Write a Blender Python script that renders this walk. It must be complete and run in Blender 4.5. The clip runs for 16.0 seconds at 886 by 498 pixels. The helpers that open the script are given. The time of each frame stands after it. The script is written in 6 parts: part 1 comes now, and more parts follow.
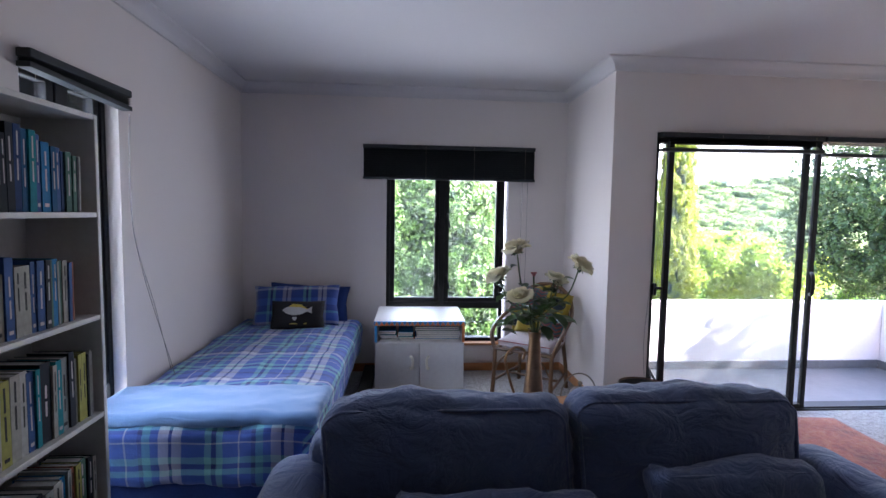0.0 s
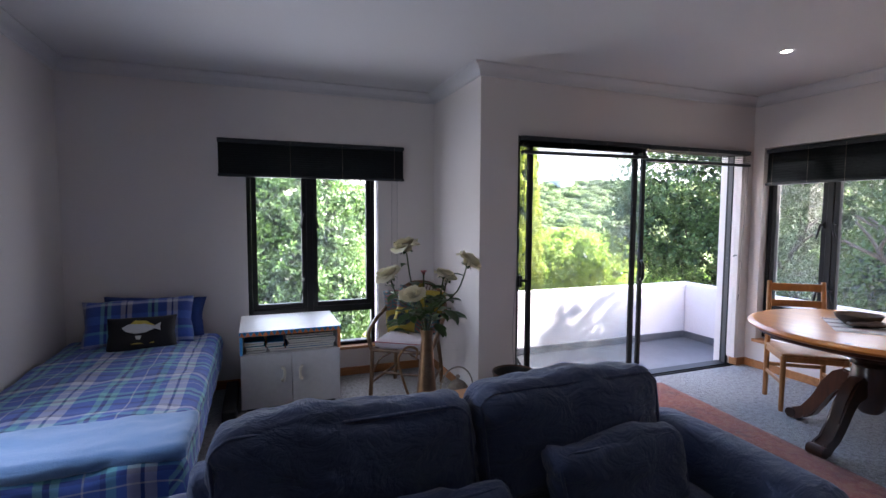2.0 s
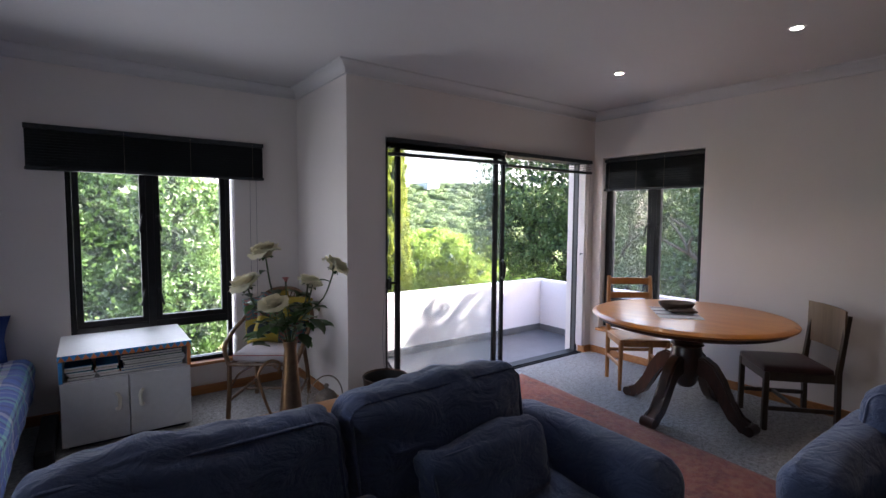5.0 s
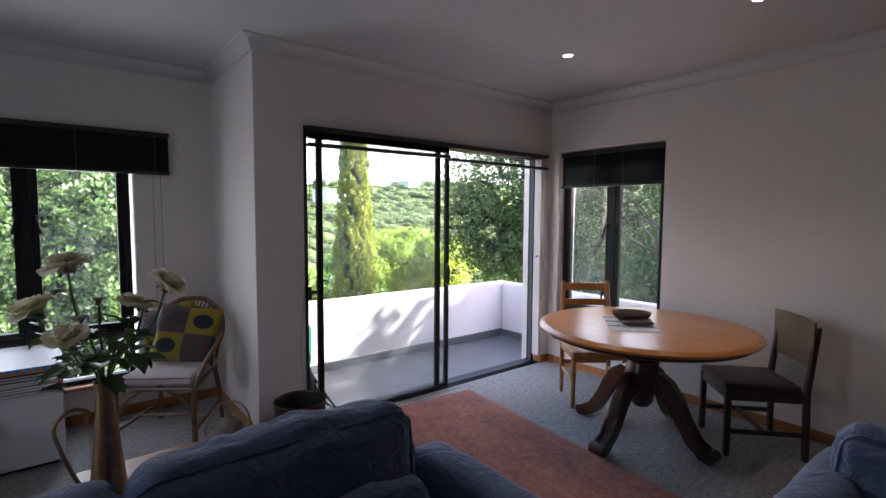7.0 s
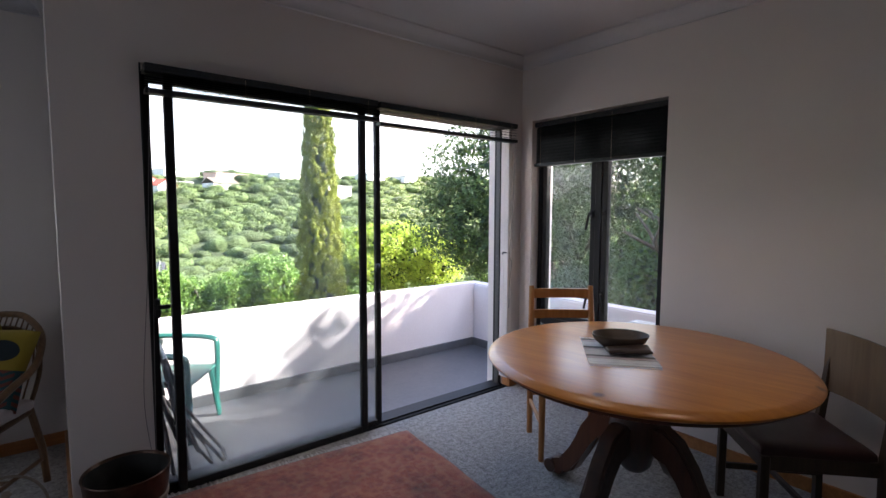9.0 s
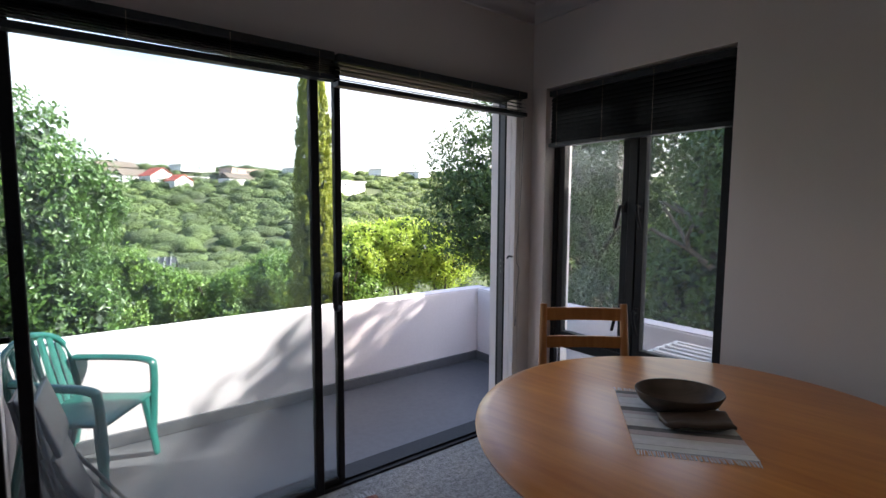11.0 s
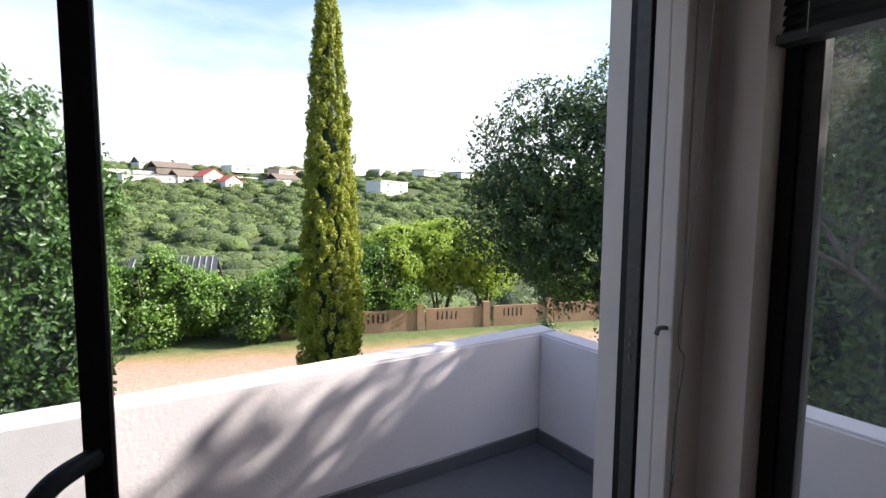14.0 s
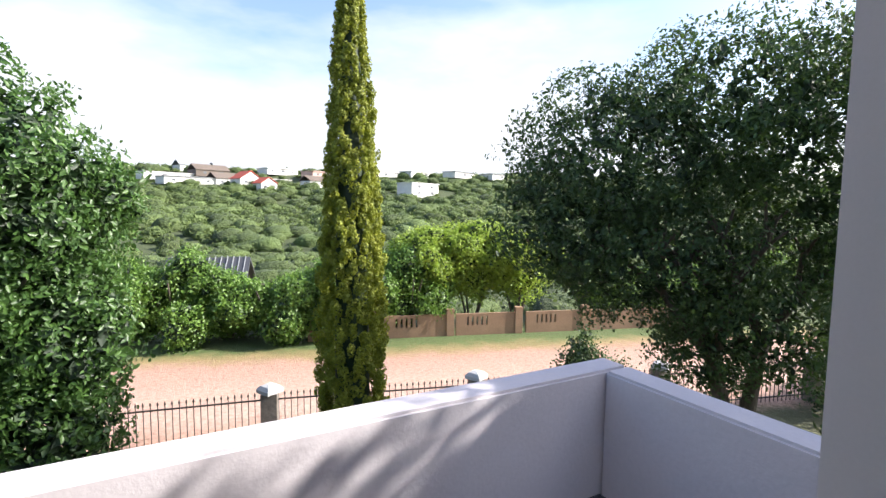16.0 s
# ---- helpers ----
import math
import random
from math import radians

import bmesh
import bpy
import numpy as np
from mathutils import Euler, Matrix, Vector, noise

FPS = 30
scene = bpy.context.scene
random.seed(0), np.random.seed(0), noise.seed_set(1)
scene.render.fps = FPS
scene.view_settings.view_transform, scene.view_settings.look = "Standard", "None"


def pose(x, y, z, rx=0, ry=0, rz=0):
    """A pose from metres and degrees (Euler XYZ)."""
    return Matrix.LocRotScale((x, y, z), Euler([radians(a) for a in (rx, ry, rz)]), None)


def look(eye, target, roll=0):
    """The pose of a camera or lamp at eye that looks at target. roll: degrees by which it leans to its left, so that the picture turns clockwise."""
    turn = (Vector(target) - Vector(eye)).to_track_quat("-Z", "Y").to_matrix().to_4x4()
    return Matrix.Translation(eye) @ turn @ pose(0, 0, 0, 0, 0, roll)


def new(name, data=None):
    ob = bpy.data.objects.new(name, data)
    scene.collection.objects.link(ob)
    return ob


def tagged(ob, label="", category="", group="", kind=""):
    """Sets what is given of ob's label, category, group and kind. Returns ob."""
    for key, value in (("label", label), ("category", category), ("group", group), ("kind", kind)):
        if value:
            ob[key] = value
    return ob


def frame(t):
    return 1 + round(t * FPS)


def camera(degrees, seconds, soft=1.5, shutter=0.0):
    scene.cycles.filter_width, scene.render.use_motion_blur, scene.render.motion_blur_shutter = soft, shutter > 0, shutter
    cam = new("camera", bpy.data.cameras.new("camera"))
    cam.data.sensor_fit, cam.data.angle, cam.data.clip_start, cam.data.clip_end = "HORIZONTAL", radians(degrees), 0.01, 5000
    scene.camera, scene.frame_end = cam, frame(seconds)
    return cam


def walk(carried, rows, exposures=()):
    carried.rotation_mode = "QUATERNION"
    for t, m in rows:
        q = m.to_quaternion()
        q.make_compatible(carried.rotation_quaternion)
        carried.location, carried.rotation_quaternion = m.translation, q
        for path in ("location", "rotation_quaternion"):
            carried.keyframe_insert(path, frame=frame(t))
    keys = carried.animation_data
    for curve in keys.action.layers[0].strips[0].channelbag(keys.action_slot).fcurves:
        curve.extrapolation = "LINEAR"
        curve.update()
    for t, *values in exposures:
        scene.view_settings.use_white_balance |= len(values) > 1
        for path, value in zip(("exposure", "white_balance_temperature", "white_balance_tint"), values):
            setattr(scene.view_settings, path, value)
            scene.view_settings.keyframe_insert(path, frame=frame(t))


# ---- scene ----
cam = camera(84.8, 16.0)
# seconds, eye, pitch, roll, yaw
PATH = [
    (0.0, (0.061, -0.009, 1.502), -4.27, -0.92, -3.99),
    (0.5, (0.022, -0.012, 1.502), -4.27, -0.74, -7.77),
    (1.0, (-0.029, 0.032, 1.506), -4.33, -0.42, -12.44),
    (1.5, (-0.053, 0.060, 1.488), -4.05, -0.27, -16.54),
    (2.0, (-0.071, 0.074, 1.491), -4.04, -0.25, -20.99),
    (2.5, (-0.051, 0.083, 1.493), -4.04, -0.40, -24.55),
    (3.0, (-0.048, 0.101, 1.489), -4.00, -0.62, -28.20),
    (3.5, (-0.068, 0.120, 1.496), -4.06, -0.73, -31.48),
    (4.0, (-0.066, 0.117, 1.491), -3.93, -0.63, -33.61),
    (6.5, (0.292, 0.184, 1.510), -3.96, -0.32, -38.25),
    (7.0, (0.529, 0.259, 1.510), -3.99, -0.35, -38.55),
    (7.5, (0.769, 0.390, 1.495), -3.97, -0.31, -39.14),
    (8.0, (1.044, 0.515, 1.467), -3.89, -0.25, -39.40),
    (8.5, (1.300, 0.613, 1.460), -4.24, -0.22, -39.30),
    (9.0, (1.523, 0.793, 1.438), -4.54, -0.19, -38.86),
    (9.5, (1.689, 0.932, 1.435), -4.73, -0.24, -38.33),
    (10.0, (1.829, 1.039, 1.425), -4.92, -0.29, -38.15),
    (12.5, (2.732, 1.980, 1.414), -5.03, -0.31, -34.60),
    (13.0, (2.920, 2.257, 1.398), -4.99, -0.38, -33.72),
    (13.5, (3.052, 2.528, 1.409), -5.06, -0.41, -33.03),
    (14.0, (3.235, 2.783, 1.402), -5.03, -0.50, -32.24),
    (14.5, (3.391, 2.971, 1.411), -5.05, -0.57, -31.56),
    (15.0, (3.504, 3.139, 1.381), -4.88, -0.74, -30.82),
    (15.5, (3.576, 3.306, 1.395), -4.91, -0.73, -29.59),
    (16.0, (3.604, 3.417, 1.384), -4.85, -0.63, -28.62),
]
EXPOSURE = [(0.0, 4.35, 6100, 21), (1.5, 3.95, 6200, 21), (3.5, 3.57, 6500, 20), (6.5, 3.42, 6550, 20), (8.0, 3.15, 6550, 19), (9.0, 2.95, 6600, 17), (10.0, 2.66, 6550, 16), (12.5, 1.78, 6450, 12), (14.0, 1.47, 6400, 13), (16.0, 1.35, 6250, 14)]
walk(cam, [(t, pose(*eye, 90 + pitch, roll, yaw)) for t, eye, pitch, roll, yaw in PATH], EXPOSURE)

# ---- sky, sun and lamps ----
SUN_TO = Vector((0.75, -0.34, 0.53)).normalized()
world = bpy.data.worlds.new("sky")
scene.world = world
world.use_nodes = True
wn = world.node_tree.nodes
sky = wn.new("ShaderNodeTexSky")
sky.sky_type, sky.sun_disc = "NISHITA", False
sky.sun_elevation = math.asin(SUN_TO.z)
sky.sun_rotation = math.atan2(SUN_TO.x, SUN_TO.y)
sky.air_density, sky.dust_density = 1.0, 2.2
# thin bright cloud over a hazy sky
wl = world.node_tree.links
wtc, wsep, wnoise, wramp, wmix = (wn.new("ShaderNode" + k) for k in ("TexCoord", "SeparateXYZ", "TexNoise", "MapRange", "Mix"))
wmap = wn.new("ShaderNodeMapping")
wmap.inputs["Scale"].default_value = (1.0, 1.0, 3.2)
wl.new(wtc.outputs["Generated"], wmap.inputs[0])
wl.new(wmap.outputs[0], wnoise.inputs["Vector"])
wnoise.inputs["Scale"].default_value, wnoise.inputs["Detail"].default_value, wnoise.inputs["Roughness"].default_value = 1.6, 6.0, 0.55
wl.new(wtc.outputs["Generated"], wsep.inputs[0])
wadd = wn.new("ShaderNodeMath")
wadd.operation = "MULTIPLY_ADD"
wadd.inputs[1].default_value = -0.79
wl.new(wsep.outputs["Z"], wadd.inputs[0])
wl.new(wnoise.outputs[0], wadd.inputs[2])
wramp.inputs["From Min"].default_value, wramp.inputs["From Max"].default_value = 0.23, 0.50
wl.new(wadd.outputs[0], wramp.inputs[0])
wmix.data_type = "RGBA"
wl.new(wramp.outputs[0], wmix.inputs["Factor"])
wl.new(sky.outputs[0], wmix.inputs["A"])
wmix.inputs["B"].default_value = (3.6, 3.7, 3.8, 1.0)
wl.new(wmix.outputs["Result"], wn["Background"].inputs[0])
wn["Background"].inputs[1].default_value = 0.13


def lamp(name, kind, m, energy, colour, **settings):
    data = bpy.data.lights.new(name, kind)
    data.energy, data.color = energy, colour
    if kind == "SUN":
        data.angle = settings["angle"]
    elif kind == "AREA":
        data.shape, data.size, data.size_y = "RECTANGLE", settings["wide"], settings["high"]
    elif kind == "SPOT":
        data.spot_size, data.spot_blend, data.shadow_soft_size = settings["cone"], 0.6, 0.03
    ob = new(name, data)
    ob.matrix_world = m
    return ob


lamp("sun", "SUN", look((0, 0, 0), -SUN_TO), 5.0, (1.0, 0.94, 0.84), angle=radians(0.55))
# sky light entering at the openings
lamp("sky_light_north", "AREA", look((0.42, 4.85, 1.1), (0.42, 0, 0.9)), 2.5, (0.86, 0.93, 1.0), wide=1.1, high=1.4)
lamp("sky_light_east", "AREA", look((4.82, 2.83, 1.1), (0, 2.8, 0.9)), 0.9, (0.90, 0.96, 1.0), wide=1.0, high=1.4)
lamp("sky_light_west", "AREA", look((-1.75, 2.33, 1.2), (3, 2.3, 0.7)), 3.2, (0.80, 0.90, 1.0), wide=0.6, high=1.6)
for lx, ly in ((3.37, 2.435), (3.39, 1.26)):
    lamp("downlight_lamp", "SPOT", look((lx, ly, 2.60), (lx, ly, 0)), 1.4, (1.0, 0.85, 0.68), cone=radians(100))


# ---- materials ----
def shader(name):
    m = bpy.data.materials.new(name)
    m.use_nodes = True
    nt = m.node_tree
    return m, nt, nt.nodes["Principled BSDF"]


def node(nt, kind, **inputs):
    n = nt.nodes.new("ShaderNode" + kind)
    for k, v in inputs.items():
        n.inputs[k.replace("_", " ")].default_value = v
    return n


def rgb(c):
    return (c[0], c[1], c[2], 1.0)


def ramp(nt, stops, constant=False):
    r = nt.nodes.new("ShaderNodeValToRGB")
    e = r.color_ramp.elements
    while len(e) < len(stops):
        e.new(0.5)
    for el, (p, c) in zip(e, stops):
        el.position, el.color = p, rgb(c)
    if constant:
        r.color_ramp.interpolation = "CONSTANT"
    return r


def coords(nt, scale=(1, 1, 1), turn=(0, 0, 0), space="Object"):
    tc = nt.nodes.new("ShaderNodeTexCoord")
    mp = nt.nodes.new("ShaderNodeMapping")
    mp.inputs["Scale"].default_value = scale
    mp.inputs["Rotation"].default_value = turn
    nt.links.new(tc.outputs[space], mp.inputs[0])
    return mp.outputs[0]


def surface(name, dark, light, rough=0.6, metal=0.0, grain=40.0, stain=1.5, bump=0.1, stretch=(1, 1, 1),
            island=0.0, per_object=0.0, depth=0.01, spec=0.5, contrast=0.5, sheen=0.0, rough_var=0.1):
    """Two scales of variation between two colours, with grain relief."""
    m, nt, p = shader(name)
    v = coords(nt, stretch)
    small = node(nt, "TexNoise", Scale=grain, Detail=5.0, Roughness=0.62)
    large = node(nt, "TexNoise", Scale=stain, Detail=4.0, Roughness=0.6)
    nt.links.new(v, small.inputs["Vector"])
    nt.links.new(v, large.inputs["Vector"])
    add = node(nt, "Mix", Factor=0.5)
    nt.links.new(small.outputs[0], add.inputs["A"])
    nt.links.new(large.outputs[0], add.inputs["B"])
    lo, hi = 0.5 - 0.28 * contrast - 0.02, 0.5 + 0.28 * contrast + 0.02
    r = ramp(nt, [(lo, dark), (hi, light)])
    nt.links.new(add.outputs[0], r.inputs[0])
    colour = r.outputs[0]
    if island or per_object:
        hue = nt.nodes.new("ShaderNodeHueSaturation")
        rnd = nt.nodes.new("ShaderNodeNewGeometry" if island else "ShaderNodeObjectInfo")
        mr = nt.nodes.new("ShaderNodeMapRange")
        amount = island or per_object
        mr.inputs["To Min"].default_value, mr.inputs["To Max"].default_value = 1 - amount, 1 + amount
        nt.links.new(rnd.outputs["Random Per Island" if island else "Random"], mr.inputs[0])
        nt.links.new(mr.outputs[0], hue.inputs["Value"])
        nt.links.new(colour, hue.inputs["Color"])
        colour = hue.outputs[0]
    nt.links.new(colour, p.inputs["Base Color"])
    rr = nt.nodes.new("ShaderNodeMapRange")
    rr.inputs["To Min"].default_value, rr.inputs["To Max"].default_value = max(0.02, rough - rough_var), min(1, rough + rough_var)
    nt.links.new(large.outputs[0], rr.inputs[0])
    nt.links.new(rr.outputs[0], p.inputs["Roughness"])
    p.inputs["Metallic"].default_value = metal
    p.inputs["Specular IOR Level"].default_value = spec
    p.inputs["Sheen Weight"].default_value = sheen
    if bump:
        b = node(nt, "Bump", Strength=bump, Distance=depth)
        nt.links.new(small.outputs[0], b.inputs["Height"])
        nt.links.new(b.outputs[0], p.inputs["Normal"])
    return m


def wood(name, dark, light, rough=0.4, along="x", scale=1.0, knots=True, coat=0.0):
    m, nt, p = shader(name)
    st = {"x": (1.2, 14, 14), "y": (14, 1.2, 14), "z": (14, 14, 1.2)}[along]
    v = coords(nt, tuple(scale * a for a in st))
    n1 = node(nt, "TexNoise", Scale=2.2, Detail=7.0, Roughness=0.6, Distortion=0.6)
    nt.links.new(v, n1.inputs["Vector"])
    v2 = coords(nt, (1, 1, 1))
    n2 = node(nt, "TexNoise", Scale=2.0, Detail=3.0)
    nt.links.new(v2, n2.inputs["Vector"])
    mx = node(nt, "Mix", Factor=0.35)
    nt.links.new(n1.outputs[0], mx.inputs["A"])
    nt.links.new(n2.outputs[0], mx.inputs["B"])
    r = ramp(nt, [(0.34, dark), (0.66, light)])
    nt.links.new(mx.outputs[0], r.inputs[0])
    out = r.outputs[0]
    if knots:
        vo = node(nt, "TexVoronoi", Scale=3.1)
        nt.links.new(v2, vo.inputs["Vector"])
        k = ramp(nt, [(0.035, tuple(0.25 * a for a in dark)), (0.085, (1, 1, 1))])
        nt.links.new(vo.outputs["Distance"], k.inputs[0])
        mul = nt.nodes.new("ShaderNodeMix")
        mul.data_type, mul.blend_type = "RGBA", "MULTIPLY"
        mul.inputs["Factor"].default_value = 0.8
        nt.links.new(out, mul.inputs["A"])
        nt.links.new(k.outputs[0], mul.inputs["B"])
        out = mul.outputs["Result"]
    nt.links.new(out, p.inputs["Base Color"])
    p.inputs["Roughness"].default_value = rough
    p.inputs["Coat Weight"].default_value = coat
    p.inputs["Coat Roughness"].default_value = 0.18
    b = node(nt, "Bump", Strength=0.12, Distance=0.004)
    nt.links.new(n1.outputs[0], b.inputs["Height"])
    nt.links.new(b.outputs[0], p.inputs["Normal"])
    return m


def plaid(name, across, along, pitch=0.36, axes=(0, 1), edge=None):
    """Woven checks: one set of stripes on each axis, averaged, with a cloth weave."""
    m, nt, p = shader(name)
    v = coords(nt)
    sep = nt.nodes.new("ShaderNodeSeparateXYZ")
    nt.links.new(v, sep.inputs[0])
    made = []
    folded = []
    if edge:
        # past the edge of the mattress the checks run on down the hanging side
        fall = nt.nodes.new("ShaderNodeMath")
        fall.operation, fall.inputs[0].default_value = "SUBTRACT", edge[2]
        nt.links.new(sep.outputs[2], fall.inputs[1])
        for k, test, sign in ((0, "GREATER_THAN", 1.0), (1, "LESS_THAN", -1.0)):
            past, hang, f = (nt.nodes.new("ShaderNodeMath") for _ in range(3))
            past.operation, past.inputs[1].default_value = test, edge[k]
            hang.operation, f.operation = "MULTIPLY", "MULTIPLY_ADD"
            nt.links.new(sep.outputs[k], past.inputs[0])
            nt.links.new(past.outputs[0], hang.inputs[0])
            nt.links.new(fall.outputs[0], hang.inputs[1])
            nt.links.new(hang.outputs[0], f.inputs[0])
            f.inputs[1].default_value = sign
            nt.links.new(sep.outputs[k], f.inputs[2])
            folded.append(f.outputs[0])
    for k in () if edge else axes:
        folded.append(sep.outputs[k])
    for axis, stops in zip((0, 1), (across, along)):
        mul = nt.nodes.new("ShaderNodeMath")
        mul.operation = "MULTIPLY"
        mul.inputs[1].default_value = 1.0 / pitch
        fr = nt.nodes.new("ShaderNodeMath")
        fr.operation = "FRACT"
        nt.links.new(folded[axis], mul.inputs[0])
        nt.links.new(mul.outputs[0], fr.inputs[0])
        r = ramp(nt, stops, True)
        nt.links.new(fr.outputs[0], r.inputs[0])
        made.append(r.outputs[0])
    mx = nt.nodes.new("ShaderNodeMix")
    mx.data_type = "RGBA"
    mx.inputs["Factor"].default_value = 0.5
    nt.links.new(made[0], mx.inputs["A"])
    nt.links.new(made[1], mx.inputs["B"])
    n = node(nt, "TexNoise", Scale=3.0, Detail=6.0)
    nt.links.new(v, n.inputs["Vector"])
    hue = nt.nodes.new("ShaderNodeHueSaturation")
    mr = nt.nodes.new("ShaderNodeMapRange")
    mr.inputs["To Min"].default_value, mr.inputs["To Max"].default_value = 0.8, 1.2
    nt.links.new(n.outputs[0], mr.inputs[0])
    nt.links.new(mr.outputs[0], hue.inputs["Value"])
    nt.links.new(mx.outputs["Result"], hue.inputs["Color"])
    nt.links.new(hue.outputs[0], p.inputs["Base Color"])
    p.inputs["Roughness"].default_value = 0.85
    p.inputs["Sheen Weight"].default_value = 0.15
    w = node(nt, "TexNoise", Scale=16.0, Detail=4.0)
    nt.links.new(v, w.inputs["Vector"])
    b = node(nt, "Bump", Strength=0.35, Distance=0.02)
    nt.links.new(w.outputs[0], b.inputs["Height"])
    nt.links.new(b.outputs[0], p.inputs["Normal"])
    return m


def leaf_material(name, dark, light, gloss=0.35, through_amount=0.3, through_colour=None):
    m, nt, p = shader(name)
    g = nt.nodes.new("ShaderNodeNewGeometry")
    r = ramp(nt, [(0.0, dark), (0.75, light), (1.0, tuple(min(1, 1.7 * a) for a in light))])
    v = coords(nt)
    big = node(nt, "TexNoise", Scale=0.9, Detail=3.0)
    nt.links.new(v, big.inputs["Vector"])
    mx = node(nt, "Mix", Factor=0.45)
    nt.links.new(g.outputs["Random Per Island"], mx.inputs["A"])
    nt.links.new(big.outputs[0], mx.inputs["B"])
    nt.links.new(mx.outputs[0], r.inputs[0])
    nt.links.new(r.outputs[0], p.inputs["Base Color"])
    p.inputs["Roughness"].default_value = gloss
    tr = nt.nodes.new("ShaderNodeBsdfTranslucent")
    tr.inputs[0].default_value = rgb(through_colour or tuple(1.6 * a for a in light))
    ms = nt.nodes.new("ShaderNodeMixShader")
    ms.inputs[0].default_value = through_amount
    out = nt.nodes["Material Output"]
    nt.links.new(p.outputs[0], ms.inputs[1])
    nt.links.new(tr.outputs[0], ms.inputs[2])
    nt.links.new(ms.outputs[0], out.inputs[0])
    return m


def glass_material(name, tint, dust_haze):
    m, nt, p = shader(name)
    nt.nodes.remove(p)
    tr = nt.nodes.new("ShaderNodeBsdfTransparent")
    tr.inputs[0].default_value = rgb(tint)
    gl = nt.nodes.new("ShaderNodeBsdfGlossy")
    gl.inputs["Roughness"].default_value = 0.0
    # pale diffuse share: dust film, strengthened to imitate a veil of glare
    df = nt.nodes.new("ShaderNodeBsdfDiffuse")
    df.inputs[0].default_value = rgb((0.8, 0.85, 0.9))
    fr = nt.nodes.new("ShaderNodeFresnel")
    fr.inputs[0].default_value = 1.3
    a, b = nt.nodes.new("ShaderNodeMixShader"), nt.nodes.new("ShaderNodeMixShader")
    v = coords(nt)
    n = node(nt, "TexNoise", Scale=2.5, Detail=5.0)
    nt.links.new(v, n.inputs["Vector"])
    mr = nt.nodes.new("ShaderNodeMapRange")
    mr.inputs["From Min"].default_value, mr.inputs["From Max"].default_value = 0.3, 0.7
    mr.inputs["To Min"].default_value, mr.inputs["To Max"].default_value = 0.4 * dust_haze, 1.6 * dust_haze
    nt.links.new(n.outputs[0], mr.inputs[0])
    nt.links.new(mr.outputs[0], a.inputs[0])
    nt.links.new(tr.outputs[0], a.inputs[1])
    nt.links.new(df.outputs[0], a.inputs[2])
    nt.links.new(fr.outputs[0], b.inputs[0])
    nt.links.new(a.outputs[0], b.inputs[1])
    nt.links.new(gl.outputs[0], b.inputs[2])
    nt.links.new(b.outputs[0], nt.nodes["Material Output"].inputs[0])
    return m


def glow(name, colour, strength):
    m, nt, p = shader(name)
    p.inputs["Emission Color"].default_value = rgb(colour)
    p.inputs["Emission Strength"].default_value = strength
    return m


PLASTER = surface("wall_paint", (0.60, 0.55, 0.525), (0.68, 0.63, 0.605), 0.85, grain=160, stain=0.9, bump=0.06, depth=0.003, contrast=1.4)
CEILING = surface("ceiling_paint", (0.52, 0.505, 0.51), (0.60, 0.59, 0.595), 0.9, grain=120, stain=0.6, bump=0.04, depth=0.003, contrast=1.4)
OUTER = surface("balcony_paint", (0.51, 0.472, 0.485), (0.66, 0.618, 0.632), 0.85, grain=45, stain=2.0, bump=0.35, depth=0.006, contrast=1.3)
CARPET = surface("carpet_pile", (0.13, 0.125, 0.12), (0.48, 0.465, 0.45), 1.0, grain=85, stain=34.0, bump=1.0, depth=0.02, contrast=0.42, sheen=0.2)
SLATE = surface("balcony_floor_paint", (0.042, 0.044, 0.050), (0.095, 0.098, 0.106), 0.45, grain=22, stain=1.8, bump=0.15, depth=0.004, contrast=1.0, rough_var=0.22)
SKIRT = wood("skirting_wood", (0.26, 0.10, 0.030), (0.46, 0.20, 0.070), 0.4, "x", knots=False)
FRAME = surface("frame_paint", (0.008, 0.008, 0.009), (0.018, 0.018, 0.020), 0.55, grain=60, bump=0.05, spec=0.22)
ANODISED = surface("grey_anodised_metal", (0.055, 0.055, 0.058), (0.085, 0.085, 0.088), 0.5, grain=60, bump=0.03, spec=0.3)
BLIND = surface("blind_slat_dark", (0.014, 0.017, 0.019), (0.032, 0.037, 0.041), 0.5, grain=50, bump=0.03, spec=0.3)
CORD = surface("cord_grey", (0.10, 0.10, 0.10), (0.2, 0.2, 0.2), 0.8, bump=0)
BEAD = surface("cord_light", (0.5, 0.5, 0.5), (0.7, 0.7, 0.7), 0.6, bump=0)
GLASS = glass_material("door_glass", (0.96, 0.985, 0.99), 0.06)
CLEAR = glass_material("window_glass", (0.97, 0.98, 0.975), 0.06)
WHITE = surface("white_melamine", (0.58, 0.57, 0.56), (0.66, 0.65, 0.64), 0.5, grain=30, stain=2, bump=0.02, spec=0.3)
CREAM = surface("cream_handle", (0.80, 0.76, 0.64), (0.86, 0.82, 0.70), 0.35, bump=0)
SHELFWOOD = surface("shelf_laminate", (0.50, 0.48, 0.45), (0.60, 0.58, 0.55), 0.5, grain=30, stain=2, bump=0.02)
DENIM = surface("sofa_canvas", (0.048, 0.070, 0.138), (0.098, 0.136, 0.262), 0.9, grain=260, stain=3.5, bump=0.35, depth=0.003, contrast=1.2, sheen=0.25)
PINE = wood("pine_top", (0.42, 0.140, 0.020), (0.62, 0.255, 0.046), 0.32, "y", 0.8, coat=0.22)
PINE_POST = wood("pine_chair", (0.30, 0.12, 0.035), (0.46, 0.21, 0.07), 0.4, "z", knots=False)
